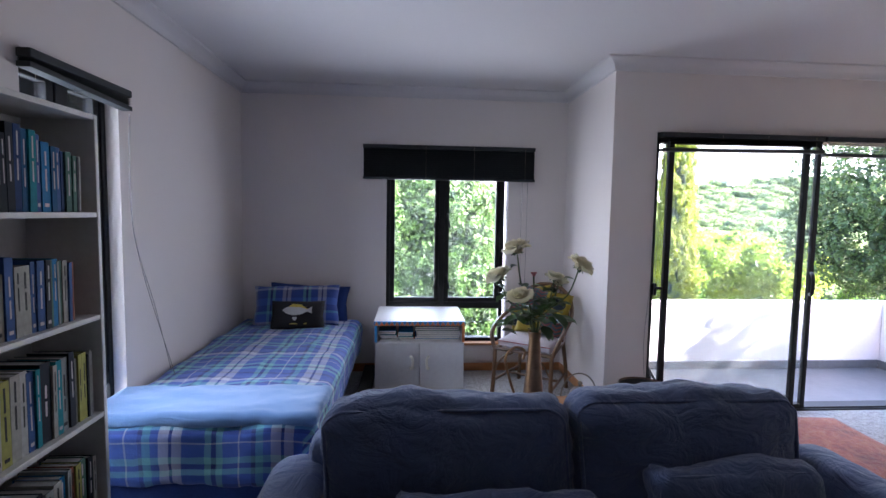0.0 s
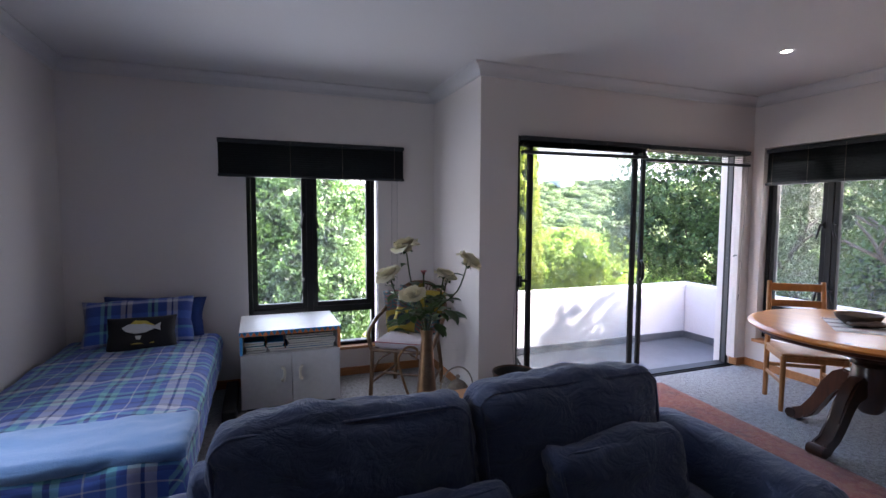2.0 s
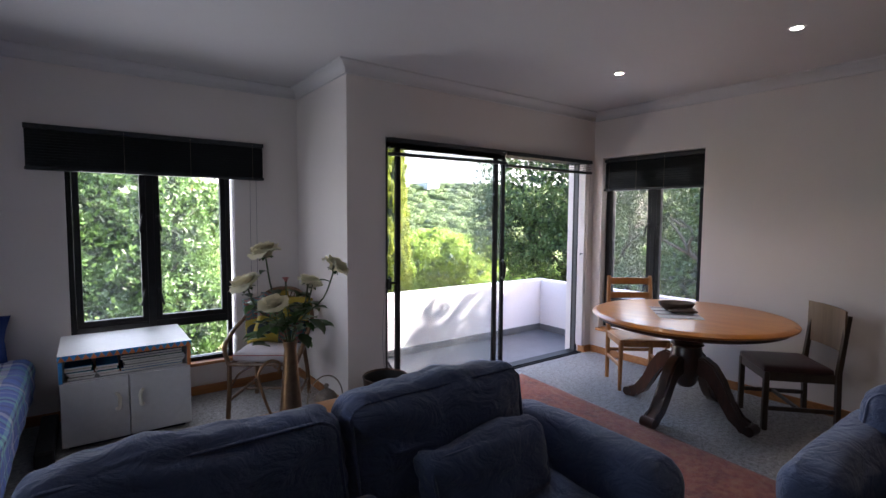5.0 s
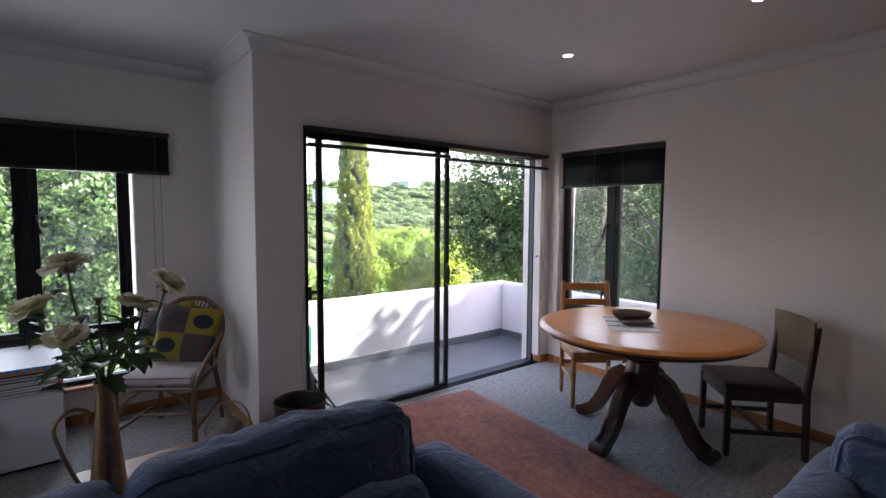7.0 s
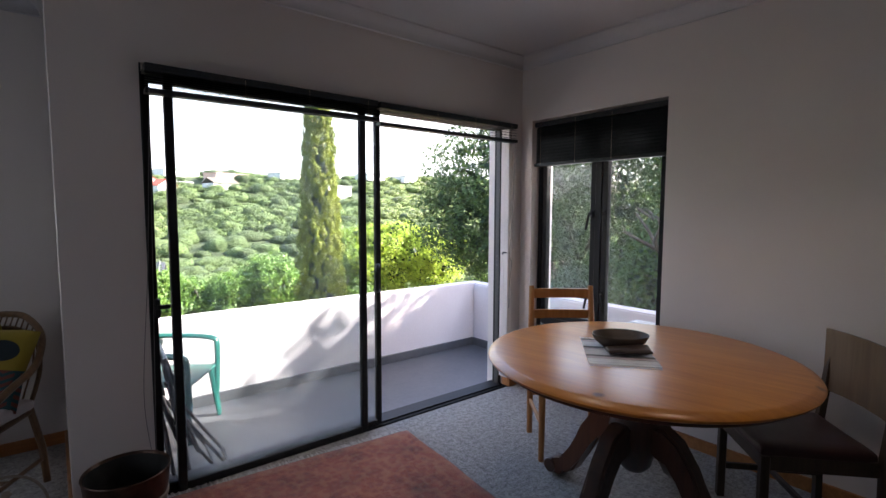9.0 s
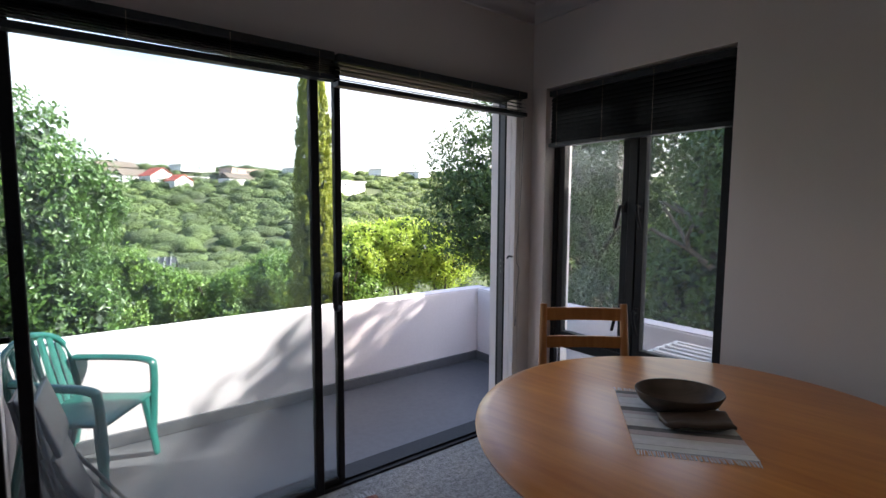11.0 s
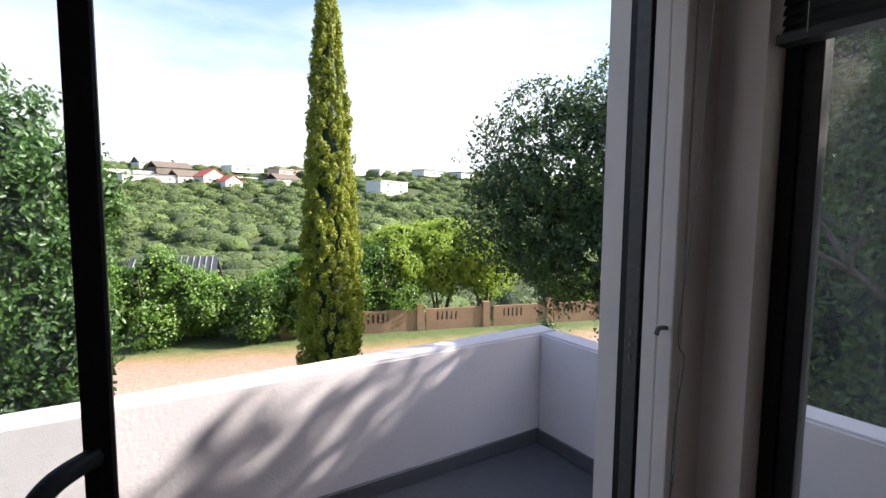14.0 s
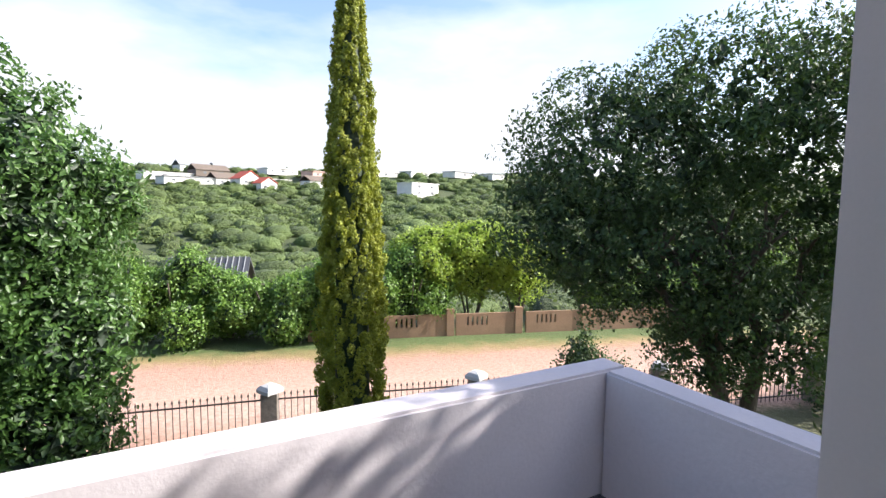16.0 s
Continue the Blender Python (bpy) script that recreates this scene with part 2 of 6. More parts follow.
MAHOGANY = wood("dark_pedestal_wood", (0.020, 0.009, 0.006), (0.060, 0.022, 0.012), 0.3, "z", knots=False, coat=0.3)
LEGWOOD = wood("reddish_leg_wood", (0.045, 0.016, 0.008), (0.12, 0.042, 0.018), 0.3, "z", knots=False, coat=0.3)
OAK = wood("dark_oak", (0.020, 0.012, 0.008), (0.055, 0.033, 0.020), 0.38, "z", knots=False)
PLY = wood("chair_back_veneer", (0.10, 0.060, 0.028), (0.18, 0.115, 0.060), 0.3, "z", knots=False, coat=0.2)
LEATHER = surface("oxblood_leather", (0.022, 0.007, 0.008), (0.050, 0.014, 0.014), 0.4, grain=180, bump=0.25, depth=0.002)
RATTAN = wood("rattan_cane", (0.085, 0.042, 0.018), (0.20, 0.105, 0.045), 0.4, "z", 2.0, knots=False)
BRASS = surface("aged_brass", (0.20, 0.11, 0.055), (0.38, 0.22, 0.11), 0.32, 0.85, grain=30, stain=5, bump=0.06)
COPPER = surface("dull_copper", (0.045, 0.028, 0.020), (0.11, 0.060, 0.042), 0.4, 0.7, grain=30, stain=5, bump=0.1)
TIN = surface("weathered_tin", (0.16, 0.13, 0.105), (0.32, 0.27, 0.22), 0.55, 0.3, grain=40, stain=6, bump=0.15)
MATT_BLACK = surface("matt_black", (0.008, 0.008, 0.008), (0.02, 0.02, 0.02), 0.7, bump=0.1)
BLANKET = surface("blue_blanket_fleece", (0.11, 0.24, 0.47), (0.17, 0.32, 0.57), 1.0, grain=130, stain=4, bump=0.5, depth=0.006, sheen=0.4, contrast=1.2)
NAVY = surface("navy_cotton", (0.012, 0.035, 0.16), (0.022, 0.06, 0.24), 0.9, grain=90, stain=4, bump=0.25, depth=0.004)
ORANGE = surface("orange_paint", (0.55, 0.17, 0.05), (0.68, 0.25, 0.09), 0.5, bump=0.03)
TEALBLUE = surface("blue_paint", (0.02, 0.20, 0.46), (0.04, 0.28, 0.56), 0.5, bump=0.03)
PAPER = surface("paper_edges", (0.50, 0.48, 0.44), (0.68, 0.66, 0.60), 0.85, grain=90, stretch=(1, 1, 8), bump=0.15, depth=0.002)
PINKBUD = surface("pink_petals", (0.55, 0.14, 0.16), (0.7, 0.25, 0.25), 0.6, bump=0.05)
STEM = surface("green_stem", (0.035, 0.055, 0.018), (0.07, 0.10, 0.03), 0.5, bump=0.05)
ROSELEAF = surface("rose_leaf", (0.030, 0.075, 0.022), (0.075, 0.15, 0.045), 0.38, grain=30, stain=20, bump=0.1, island=0.4)
BOWLWOOD = wood("carved_bowl_wood", (0.030, 0.021, 0.016), (0.085, 0.060, 0.045), 0.5, "x", knots=False)
TEALPLASTIC = surface("green_plastic", (0.005, 0.060, 0.050), (0.008, 0.090, 0.074), 0.35, grain=20, bump=0.02)
STEEL = surface("dark_steel_tube", (0.018, 0.018, 0.02), (0.04, 0.04, 0.045), 0.4, 0.4, bump=0.03)
WHITEROD = surface("white_coated_rod", (0.66, 0.67, 0.68), (0.75, 0.76, 0.77), 0.4, bump=0)
SEATCLOTH = surface("pale_seat_cloth", (0.42, 0.37, 0.37), (0.56, 0.50, 0.50), 0.9, grain=140, stain=5, bump=0.25, depth=0.003)
PIPING = surface("red_piping", (0.25, 0.05, 0.05), (0.33, 0.08, 0.07), 0.8, bump=0.05)
BLACKCLOTH = surface("black_cushion_cloth", (0.012, 0.012, 0.014), (0.025, 0.024, 0.027), 0.9, grain=120, stain=5, bump=0.3, depth=0.003)
FISHYELLOW = surface("yellow_print", (0.60, 0.46, 0.06), (0.7, 0.56, 0.12), 0.85, bump=0.1)
FISHWHITE = surface("white_print", (0.55, 0.56, 0.55), (0.66, 0.67, 0.65), 0.85, bump=0.1)
PETAL = leaf_material("cream_petals", (0.78, 0.72, 0.54), (0.86, 0.82, 0.68), 0.6, 0.35, (0.85, 0.78, 0.55))
DOWNLIGHT = glow("downlight_glow", (1.0, 0.93, 0.82), 5.0)


def rug_material():
    m, nt, p = shader("rug_wool")
    v = coords(nt)
    n1 = node(nt, "TexNoise", Scale=5.0, Detail=8.0, Roughness=0.7)
    n2 = node(nt, "TexNoise", Scale=150.0, Detail=3.0)
    vo = node(nt, "TexVoronoi", Scale=24.0, Randomness=0.8)
    for n in (n1, n2, vo):
        nt.links.new(v, n.inputs["Vector"])
    r = ramp(nt, [(0.30, (0.040, 0.014, 0.014)), (0.42, (0.15, 0.030, 0.018)), (0.55, (0.27, 0.060, 0.028)), (0.72, (0.23, 0.115, 0.07))])
    nt.links.new(n1.outputs[0], r.inputs[0])
    vo.distance = "CHEBYCHEV"
    k = ramp(nt, [(0.10, (0.030, 0.020, 0.030)), (0.22, (0.30, 0.050, 0.022)), (0.36, (0.20, 0.030, 0.022)), (0.48, (0.40, 0.17, 0.08))])
    nt.links.new(vo.outputs["Distance"], k.inputs[0])
    mx = nt.nodes.new("ShaderNodeMix")
    mx.data_type = "RGBA"
    mx.inputs["Factor"].default_value = 0.30
    nt.links.new(r.outputs[0], mx.inputs["A"])
    nt.links.new(k.outputs[0], mx.inputs["B"])
    nt.links.new(mx.outputs["Result"], p.inputs["Base Color"])
    p.inputs["Roughness"].default_value = 1.0
    p.inputs["Sheen Weight"].default_value = 0.2
    b = node(nt, "Bump", Strength=0.7, Distance=0.008)
    nt.links.new(n2.outputs[0], b.inputs["Height"])
    nt.links.new(b.outputs[0], p.inputs["Normal"])
    return m


RUG = rug_material()
# soft creases in the sofa canvas
dn = DENIM.node_tree
dv = coords(dn, (1.0, 1.0, 1.6))
dw = node(dn, "TexNoise", Scale=7.5, Detail=5.0, Roughness=0.6, Distortion=1.1)
dn.links.new(dv, dw.inputs["Vector"])
db = node(dn, "Bump", Strength=0.55, Distance=0.055)
dn.links.new(dw.outputs[0], db.inputs["Height"])
old = [n for n in dn.nodes if n.bl_idname == "ShaderNodeBump" and n != db][0]
dn.links.new(db.outputs[0], old.inputs["Normal"])
BLUE, DEEP, AQUA, PALE, MINT = (0.040, 0.100, 0.40), (0.012, 0.024, 0.13), (0.10, 0.34, 0.42), (0.48, 0.48, 0.56), (0.16, 0.42, 0.42)
PLAID = plaid("plaid_duvet", [(0.0, BLUE), (0.10, MINT), (0.16, DEEP), (0.20, MINT), (0.26, BLUE), (0.40, PALE), (0.415, BLUE), (0.52, DEEP), (0.56, AQUA), (0.63, BLUE), (0.70, PALE), (0.79, DEEP), (0.82, PALE), (0.90, BLUE)],
              [(0.0, BLUE), (0.12, DEEP), (0.17, BLUE), (0.26, MINT), (0.32, DEEP), (0.37, MINT), (0.43, BLUE), (0.56, PALE), (0.575, BLUE), (0.66, DEEP), (0.71, AQUA), (0.79, BLUE), (0.86, PALE), (0.94, DEEP)], 0.50, edge=(0.49, -1.11, 0.50))
PLAID_PILLOW = plaid("plaid_pillow", [(0.0, BLUE), (0.20, MINT), (0.28, DEEP), (0.34, MINT), (0.42, BLUE), (0.62, PALE), (0.72, DEEP), (0.76, PALE), (0.86, BLUE)],
                     [(0.0, BLUE), (0.20, DEEP), (0.45, PALE), (0.52, BLUE), (0.75, AQUA), (0.82, DEEP)], 0.30, (0, 2))


# ---- building helpers ----
def link(name, me, material, parent=None, label="", smooth=None):
    me.materials.append(material)
    if smooth is not None:
        me.polygons.foreach_set("use_smooth", [True] * len(me.polygons))
        if smooth < 170:
            me.set_sharp_from_angle(angle=radians(smooth))
    ob = new(name, me)
    if parent is not None:
        ob.parent = parent
    if label:
        ob["label"] = label
    return ob


def part(name, bm, material, parent=None, label="", smooth=None):
    me = bpy.data.meshes.new(name)
    bmesh.ops.recalc_face_normals(bm, faces=bm.faces)
    bm.to_mesh(me)
    bm.free()
    return link(name, me, material, parent, label, smooth)


def thing(name, label, category, m=None, group=""):
    ob = tagged(new(name), label, category, group)
    ob.empty_display_size = 0.1
    ob.matrix_world = m if m is not None else Matrix()
    return ob


def boxes(*lohi, bevel=0.0, bm=None, turn=None, segments=1):
    """Boxes from (x0, y0, z0, x1, y1, z1), in one mesh."""
    bm = bm or bmesh.new()
    for x0, y0, z0, x1, y1, z1 in lohi:
        m = Matrix.Translation(((x0 + x1) / 2, (y0 + y1) / 2, (z0 + z1) / 2)) @ Matrix.Diagonal((abs(x1 - x0), abs(y1 - y0), abs(z1 - z0), 1))
        if turn is not None:
            m = turn @ m
        vs = bmesh.ops.create_cube(bm, size=1, matrix=m)["verts"]
        if bevel:
            es = list({e for v in vs for e in v.link_edges})
            bmesh.ops.bevel(bm, geom=es, offset=bevel, segments=segments, affect="EDGES", clamp_overlap=True)
    return bm


def tube(points, radii, sides=10, bm=None, caps=True, flat=1.0):
    """A tube along points, with a radius at each (or one for all)."""
    bm = bm or bmesh.new()
    pts = [Vector(p) for p in points]
    rad = [radii] * len(pts) if isinstance(radii, (int, float)) else list(radii)
    rings, ref = [], None
    for i, p in enumerate(pts):
        d = (pts[min(i + 1, len(pts) - 1)] - pts[max(i - 1, 0)]).normalized()
        if ref is None:
            ref = Vector((0, 0, 1)) if abs(d.z) < 0.9 else Vector((1, 0, 0))
        a = (ref - d * ref.dot(d)).normalized()
        b = d.cross(a)
        ref = a
        rings.append([bm.verts.new(p + rad[i] * (math.cos(2 * math.pi * k / sides) * a + flat * math.sin(2 * math.pi * k / sides) * b)) for k in range(sides)])
    for r0, r1 in zip(rings, rings[1:]):
        for k in range(sides):
            bm.faces.new((r0[k], r0[(k + 1) % sides], r1[(k + 1) % sides], r1[k]))
    if caps:
        bm.faces.new(rings[0][::-1])
        bm.faces.new(rings[-1])
    return bm


def smooth_path(points, n=6):
    """Points along a smooth curve through the given ones."""
    p = [Vector(points[0])] + [Vector(q) for q in points] + [Vector(points[-1])]
    out = []
    for i in range(1, len(p) - 2):
        for k in range(n):
            t = k / n
            out.append(0.5 * ((2 * p[i]) + (p[i + 1] - p[i - 1]) * t + (2 * p[i - 1] - 5 * p[i] + 4 * p[i + 1] - p[i + 2]) * t * t
                              + (3 * p[i] - p[i - 1] - 3 * p[i + 1] + p[i + 2]) * t ** 3))
    return out + [p[-2]]


def lathe(profile, sides=32, bm=None, centre=(0, 0, 0)):
    """A turned body from (radius, height) pairs."""
    bm = bm or bmesh.new()
    c = Vector(centre)
    rings = []
    for r, z in profile:
        if r < 1e-5:
            rings.append([bm.verts.new(c + Vector((0, 0, z)))])
        else:
            rings.append([bm.verts.new(c + Vector((r * math.cos(2 * math.pi * k / sides), r * math.sin(2 * math.pi * k / sides), z))) for k in range(sides)])
    for a, b in zip(rings, rings[1:]):
        for k in range(sides):
            q = [a[k % len(a)], a[(k + 1) % len(a)], b[(k + 1) % len(b)], b[k % len(b)]]
            q = list(dict.fromkeys(q))
            if len(q) > 2:
                bm.faces.new(q)
    return bm


def prism(outline, z0, z1, bm=None, axis="z"):
    """An outline of pairs, drawn out along an axis."""
    bm = bm or bmesh.new()
    place = {"z": lambda a, b, c: (a, b, c), "y": lambda a, b, c: (a, c, b), "x": lambda a, b, c: (c, a, b)}[axis]
    lo = [bm.verts.new(place(a, b, z0)) for a, b in outline]
    hi = [bm.verts.new(place(a, b, z1)) for a, b in outline]
    bm.faces.new(lo[::-1])
    bm.faces.new(hi)
    for i in range(len(lo)):
        j = (i + 1) % len(lo)
        bm.faces.new((lo[i], lo[j], hi[j], hi[i]))
    return bm


def rumpled(p, amount, grain, seed):
    s = Vector((seed * 7.3, seed * 3.1, seed * 1.7))
    q = p + amount * Vector((noise.noise(p * grain + s), noise.noise(p * grain + s + Vector((31, 0, 0))), noise.noise(p * grain + s + Vector((0, 57, 0)))))
    crease = 1 - abs(noise.noise(p * grain * 1.9 + s + Vector((9, 9, 0)))) * 6
    return q + 0.4 * amount * noise.noise(p * grain * 3 + s) * Vector((1, 1, 1)) - 0.35 * amount * max(0, crease) * p.normalized()


def soft_box(x0, y0, z0, x1, y1, z1, r=0.06, cuts=10, bulge=(0, 0, 0), rumple=0.0, grain=5.0, seed=0, turn=None):
    """A padded block: rounded edges, bulging faces, rumpled cloth."""
    bm = bmesh.new()
    bmesh.ops.create_cube(bm, size=2)
    bmesh.ops.subdivide_edges(bm, edges=bm.edges[:], cuts=cuts, use_grid_fill=True)
    c = Vector(((x0 + x1) / 2, (y0 + y1) / 2, (z0 + z1) / 2))
    h = Vector(((x1 - x0) / 2, (y1 - y0) / 2, (z1 - z0) / 2))
    for v in bm.verts:
        u = Vector([math.copysign(abs(a) ** 0.8, a) for a in v.co])
        p = Vector([u[i] * h[i] for i in range(3)])
        q = Vector([max(-(h[i] - r), min(h[i] - r, p[i])) for i in range(3)])
        d = p - q
        if d.length > 1e-6:
            p = q + d.normalized() * r
        for i in range(3):
            j, k = (i + 1) % 3, (i + 2) % 3
            p[i] += math.copysign(bulge[i], u[i]) * (1 - u[j] ** 2) * (1 - u[k] ** 2) * abs(u[i]) ** 2
        if rumple:
            p = rumpled(p, rumple, grain, seed)
        v.co = p + c
    if turn is not None:
        bmesh.ops.transform(bm, matrix=turn, verts=bm.verts)
    return bm


def ring_path(x0, x1, z0, z1, y, r=0.06, n=5):
    """A closed rounded rectangle in an upright plane."""
    pts = []
    for cx, cz, a in ((x1 - r, z1 - r, 0), (x0 + r, z1 - r, 90), (x0 + r, z0 + r, 180), (x1 - r, z0 + r, 270)):
        for k in range(n + 1):
            t = radians(a + 90 * k / n)
            pts.append((cx + r * math.cos(t), y, cz + r * math.sin(t)))
    return pts + [pts[0]]


def structure(name, bm, material, label, smooth=None):
    return tagged(part(name, bm, material, smooth=smooth), label, kind="structure")


# ---- the room ----
XW, XE, YA, YD, XC, YS, ZC = -1.45, 4.50, 4.52, 3.48, 1.54, -3.0, 2.63
T = 0.26
GROUND = -4.3

structure("floor", boxes((XW - T, YS - T, -0.22, XE, YD, 0.0), (XW - T, YD, -0.22, XC, YA, 0.0)), CARPET, "grey flecked wall-to-wall carpet")
ceiling = structure("ceiling", boxes((XW - T, YS - T, ZC, XE + T, YD + T, ZC + 0.2), (XW - T, YD + T, ZC, XC + T, YA + T, ZC + 0.2)), CEILING, "plain white painted plaster ceiling")


def wall_x(x0, x1, y0, y1, openings, z0=-0.22, z1=ZC):
    """Blocks of a wall that runs along x, with openings (x0, x1, z0, z1)."""
    out, x = [], x0
    for a, b, c, d in openings:
        out += [(x, y0, z0, a, y1, z1), (a, y0, z0, b, y1, c), (a, y0, d, b, y1, z1)]
        x = b
    return out + [(x, y0, z0, x1, y1, z1)]


def wall_y(y0, y1, x0, x1, openings, z0=-0.22, z1=ZC):
    return [(b, a, c, e, d, f) for a, b, c, d, e, f in wall_x(y0, y1, x0, x1, openings, z0, z1)]


W1 = (-0.15, 0.99, 0.27, 2.07)
W2 = (2.29, 3.37, 0.28, 2.14)
W3 = (2.02, 2.665, 0.30, 2.12)
DOOR = (1.87, 4.395, -0.10, 2.12)
structure("wall_north", boxes(*wall_x(XW - T, XC, YA, YA + T, [W1])), PLASTER, "white painted plaster wall with a tall window")
structure("wall_pier", boxes((XC, YD, -0.22, XC + T, YA + T, ZC)), PLASTER, "white painted plaster return wall beside the balcony door")
structure("wall_door", boxes(*wall_x(XC + T, XE + T, YD, YD + T, [DOOR])), PLASTER, "white painted plaster wall with a wide sliding door")
structure("wall_east", boxes(*wall_y(YS - T, YD, XE, XE + T, [W2])), PLASTER, "white painted plaster wall with a low-silled window")
structure("wall_west", boxes(*wall_y(YS - T, YA, XW - T, XW, [W3])), PLASTER, "white painted plaster wall beside the bed")
structure("wall_south", boxes((XW, YS - T, -0.22, XE, YS, ZC)), PLASTER, "plain white painted plaster wall")

# cornice: a coved strip along each wall
COVE = [(0, 0), (0.085, 0), (0.082, -0.012), (0.055, -0.022), (0.032, -0.040), (0.018, -0.062), (0.014, -0.085), (0, -0.088)]


def cove(name, a, b, inward, ea=-1, eb=-1):
    a, b, n = Vector((*a, ZC)), Vector((*b, ZC)), Vector((*inward, 0))
    bm = bmesh.new()
    d = (b - a).normalized()
    ends = []
    for p, s in ((a, -ea), (b, eb)):
        ends.append([bm.verts.new(p + n * o + d * (s * o) + Vector((0, 0, h))) for o, h in COVE])
    for i in range(len(COVE) - 1):
        bm.faces.new((ends[0][i], ends[0][i + 1], ends[1][i + 1], ends[1][i]))
    bm.faces.new(ends[0]), bm.faces.new(ends[1][::-1])
    return structure(name, bm, CEILING, "white coved plaster cornice", smooth=50)


cove("trim_cornice_north", (XW, YA), (XC, YA), (0, -1))
cove("trim_cornice_pier", (XC, YA), (XC, YD), (-1, 0), -1, 1)
cove("trim_cornice_door", (XC, YD), (XE, YD), (0, -1), 1, -1)
cove("trim_cornice_east", (XE, YD), (XE, YS), (-1, 0))
cove("trim_cornice_west", (XW, YS), (XW, YA), (1, 0))
cove("trim_cornice_south", (XE, YS), (XW, YS), (0, 1))

SK, SH = 0.016, 0.075
structure("baseboard_north", boxes((XW, YA - SK, 0, XC, YA, SH), bevel=0.004), SKIRT, "varnished wooden skirting board")
structure("baseboard_pier", boxes((XC - SK, YD - SK, 0, XC, YA - SK, SH), bevel=0.004), SKIRT, "varnished wooden skirting board")
structure("baseboard_door", boxes((XC, YD - SK, 0, DOOR[0], YD, SH), (DOOR[1] - 0.02, YD - SK, 0, XE, YD, SH), (DOOR[1] - 0.02, YD, 0, DOOR[1], YD + 0.07, SH), bevel=0.004), SKIRT, "varnished wooden skirting board")
structure("baseboard_east", boxes((XE - SK, YS, 0, XE, YD - SK, SH), bevel=0.004), SKIRT, "varnished wooden skirting board")
structure("baseboard_west", boxes((XW, YS, 0, XW + SK, YA - SK, SH), bevel=0.004), SKIRT, "varnished wooden skirting board")


# ---- windows and the sliding door ----
def frame_bars(x0, x1, z0, z1, y, w=0.05, d=0.05):
    """Four bars of an upright frame in the plane y."""
    return [(x0, y - d / 2, z0, x0 + w, y + d / 2, z1), (x1 - w, y - d / 2, z0, x1, y + d / 2, z1),
            (x0 + w, y - d / 2, z0, x1 - w, y + d / 2, z0 + w), (x0 + w, y - d / 2, z1 - w, x1 - w, y + d / 2, z1)]


def swap(bm):
    """From a frame drawn along x to one that runs along y."""
    bmesh.ops.transform(bm, matrix=Matrix(((0, 1, 0, 0), (1, 0, 0, 0), (0, 0, 1, 0), (0, 0, 0, 1))), verts=bm.verts)
    return bm


def stay(x, y, z, lean):
    """A casement handle: a plate and a bent lever."""
    bm = boxes((x - 0.012, y - 0.012, z - 0.03, x + 0.012, y, z + 0.03), bevel=0.003)
    return tube(smooth_path([(x, y - 0.012, z), (x, y - 0.04, z + 0.005), (x + 0.03 * lean, y - 0.045, z - 0.05), (x + 0.09 * lean, y - 0.04, z - 0.115)]), 0.009, 8, bm)


def casement(name, x0, x1, z0, z1, y, rail, mull, along_y, label):
    turn = swap if along_y else (lambda b: b)
    base = tagged(new(name), label, kind="structure")
    part("window_frame", turn(boxes(*frame_bars(x0, x1, z0, z1, y, 0.035, 0.07), bevel=0.003)), FRAME, base)
    part("mullion", turn(boxes((mull - 0.025, y - 0.032, z0 + 0.035, mull + 0.025, y + 0.032, z1 - 0.035), bevel=0.003)), FRAME, base)
    part("transom", turn(boxes((x0 + 0.035, y - 0.031, rail - 0.03, mull - 0.026, y + 0.031, rail + 0.03), (mull + 0.026, y - 0.031, rail - 0.03, x1 - 0.035, y + 0.031, rail + 0.03), bevel=0.003)), FRAME, base)
    for a, b in ((x0 + 0.036, mull - 0.026), (mull + 0.026, x1 - 0.036)):
        sash = part("sash", turn(boxes(*frame_bars(a, b, rail + 0.031, z1 - 0.036, y, 0.042, 0.05), bevel=0.003)), FRAME, base)
        pane = part("pane", turn(boxes((a + 0.04, y - 0.003, rail + 0.07, b - 0.04, y + 0.003, z1 - 0.076))), CLEAR, sash)
        pane.visible_shadow = False
        low = part("pane", turn(boxes((a, y - 0.003, z0 + 0.034, b, y + 0.003, rail - 0.029))), CLEAR, base)
        low.visible_shadow = False
    for x, lean in ((mull - 0.05, -0.3), (mull + 0.05, 0.3)):
        for z in (rail + 0.28, rail + 0.86):
            part("handle", turn(stay(x, y - 0.026, z, lean)), FRAME, base, "black lever handle")
    return base


casement("window_1", W1[0], W1[1] - 0.025, W1[2], W1[3], YA + 0.085, 0.62, 0.372, False, "black metal casement window with a fixed lower light")
casement("window_2", W2[0], W2[1], W2[2] + 0.02, W2[3], XE + 0.12, 0.555, 2.82, True, "black metal casement window facing the balcony")
casement("window_3", W3[0], W3[1], W3[2], W3[3], 0.0, 0.60, 2.34, True, "narrow black metal window beside the bookcase").location = (XW - 0.10, 0, 0)
structure("trim_sill_north", boxes((W1[0] - 0.02, YA - 0.03, W1[2] - 0.022, W1[1] + 0.02, YA + 0.05, W1[2] + 0.004), bevel=0.004), SKIRT, "varnished wooden window sill")
structure("trim_sill_east", boxes((XE - 0.035, W2[0] - 0.02, W2[2] - 0.022, XE + 0.085, W2[1] + 0.02, W2[2] + 0.006), bevel=0.004), SKIRT, "varnished wooden window sill")

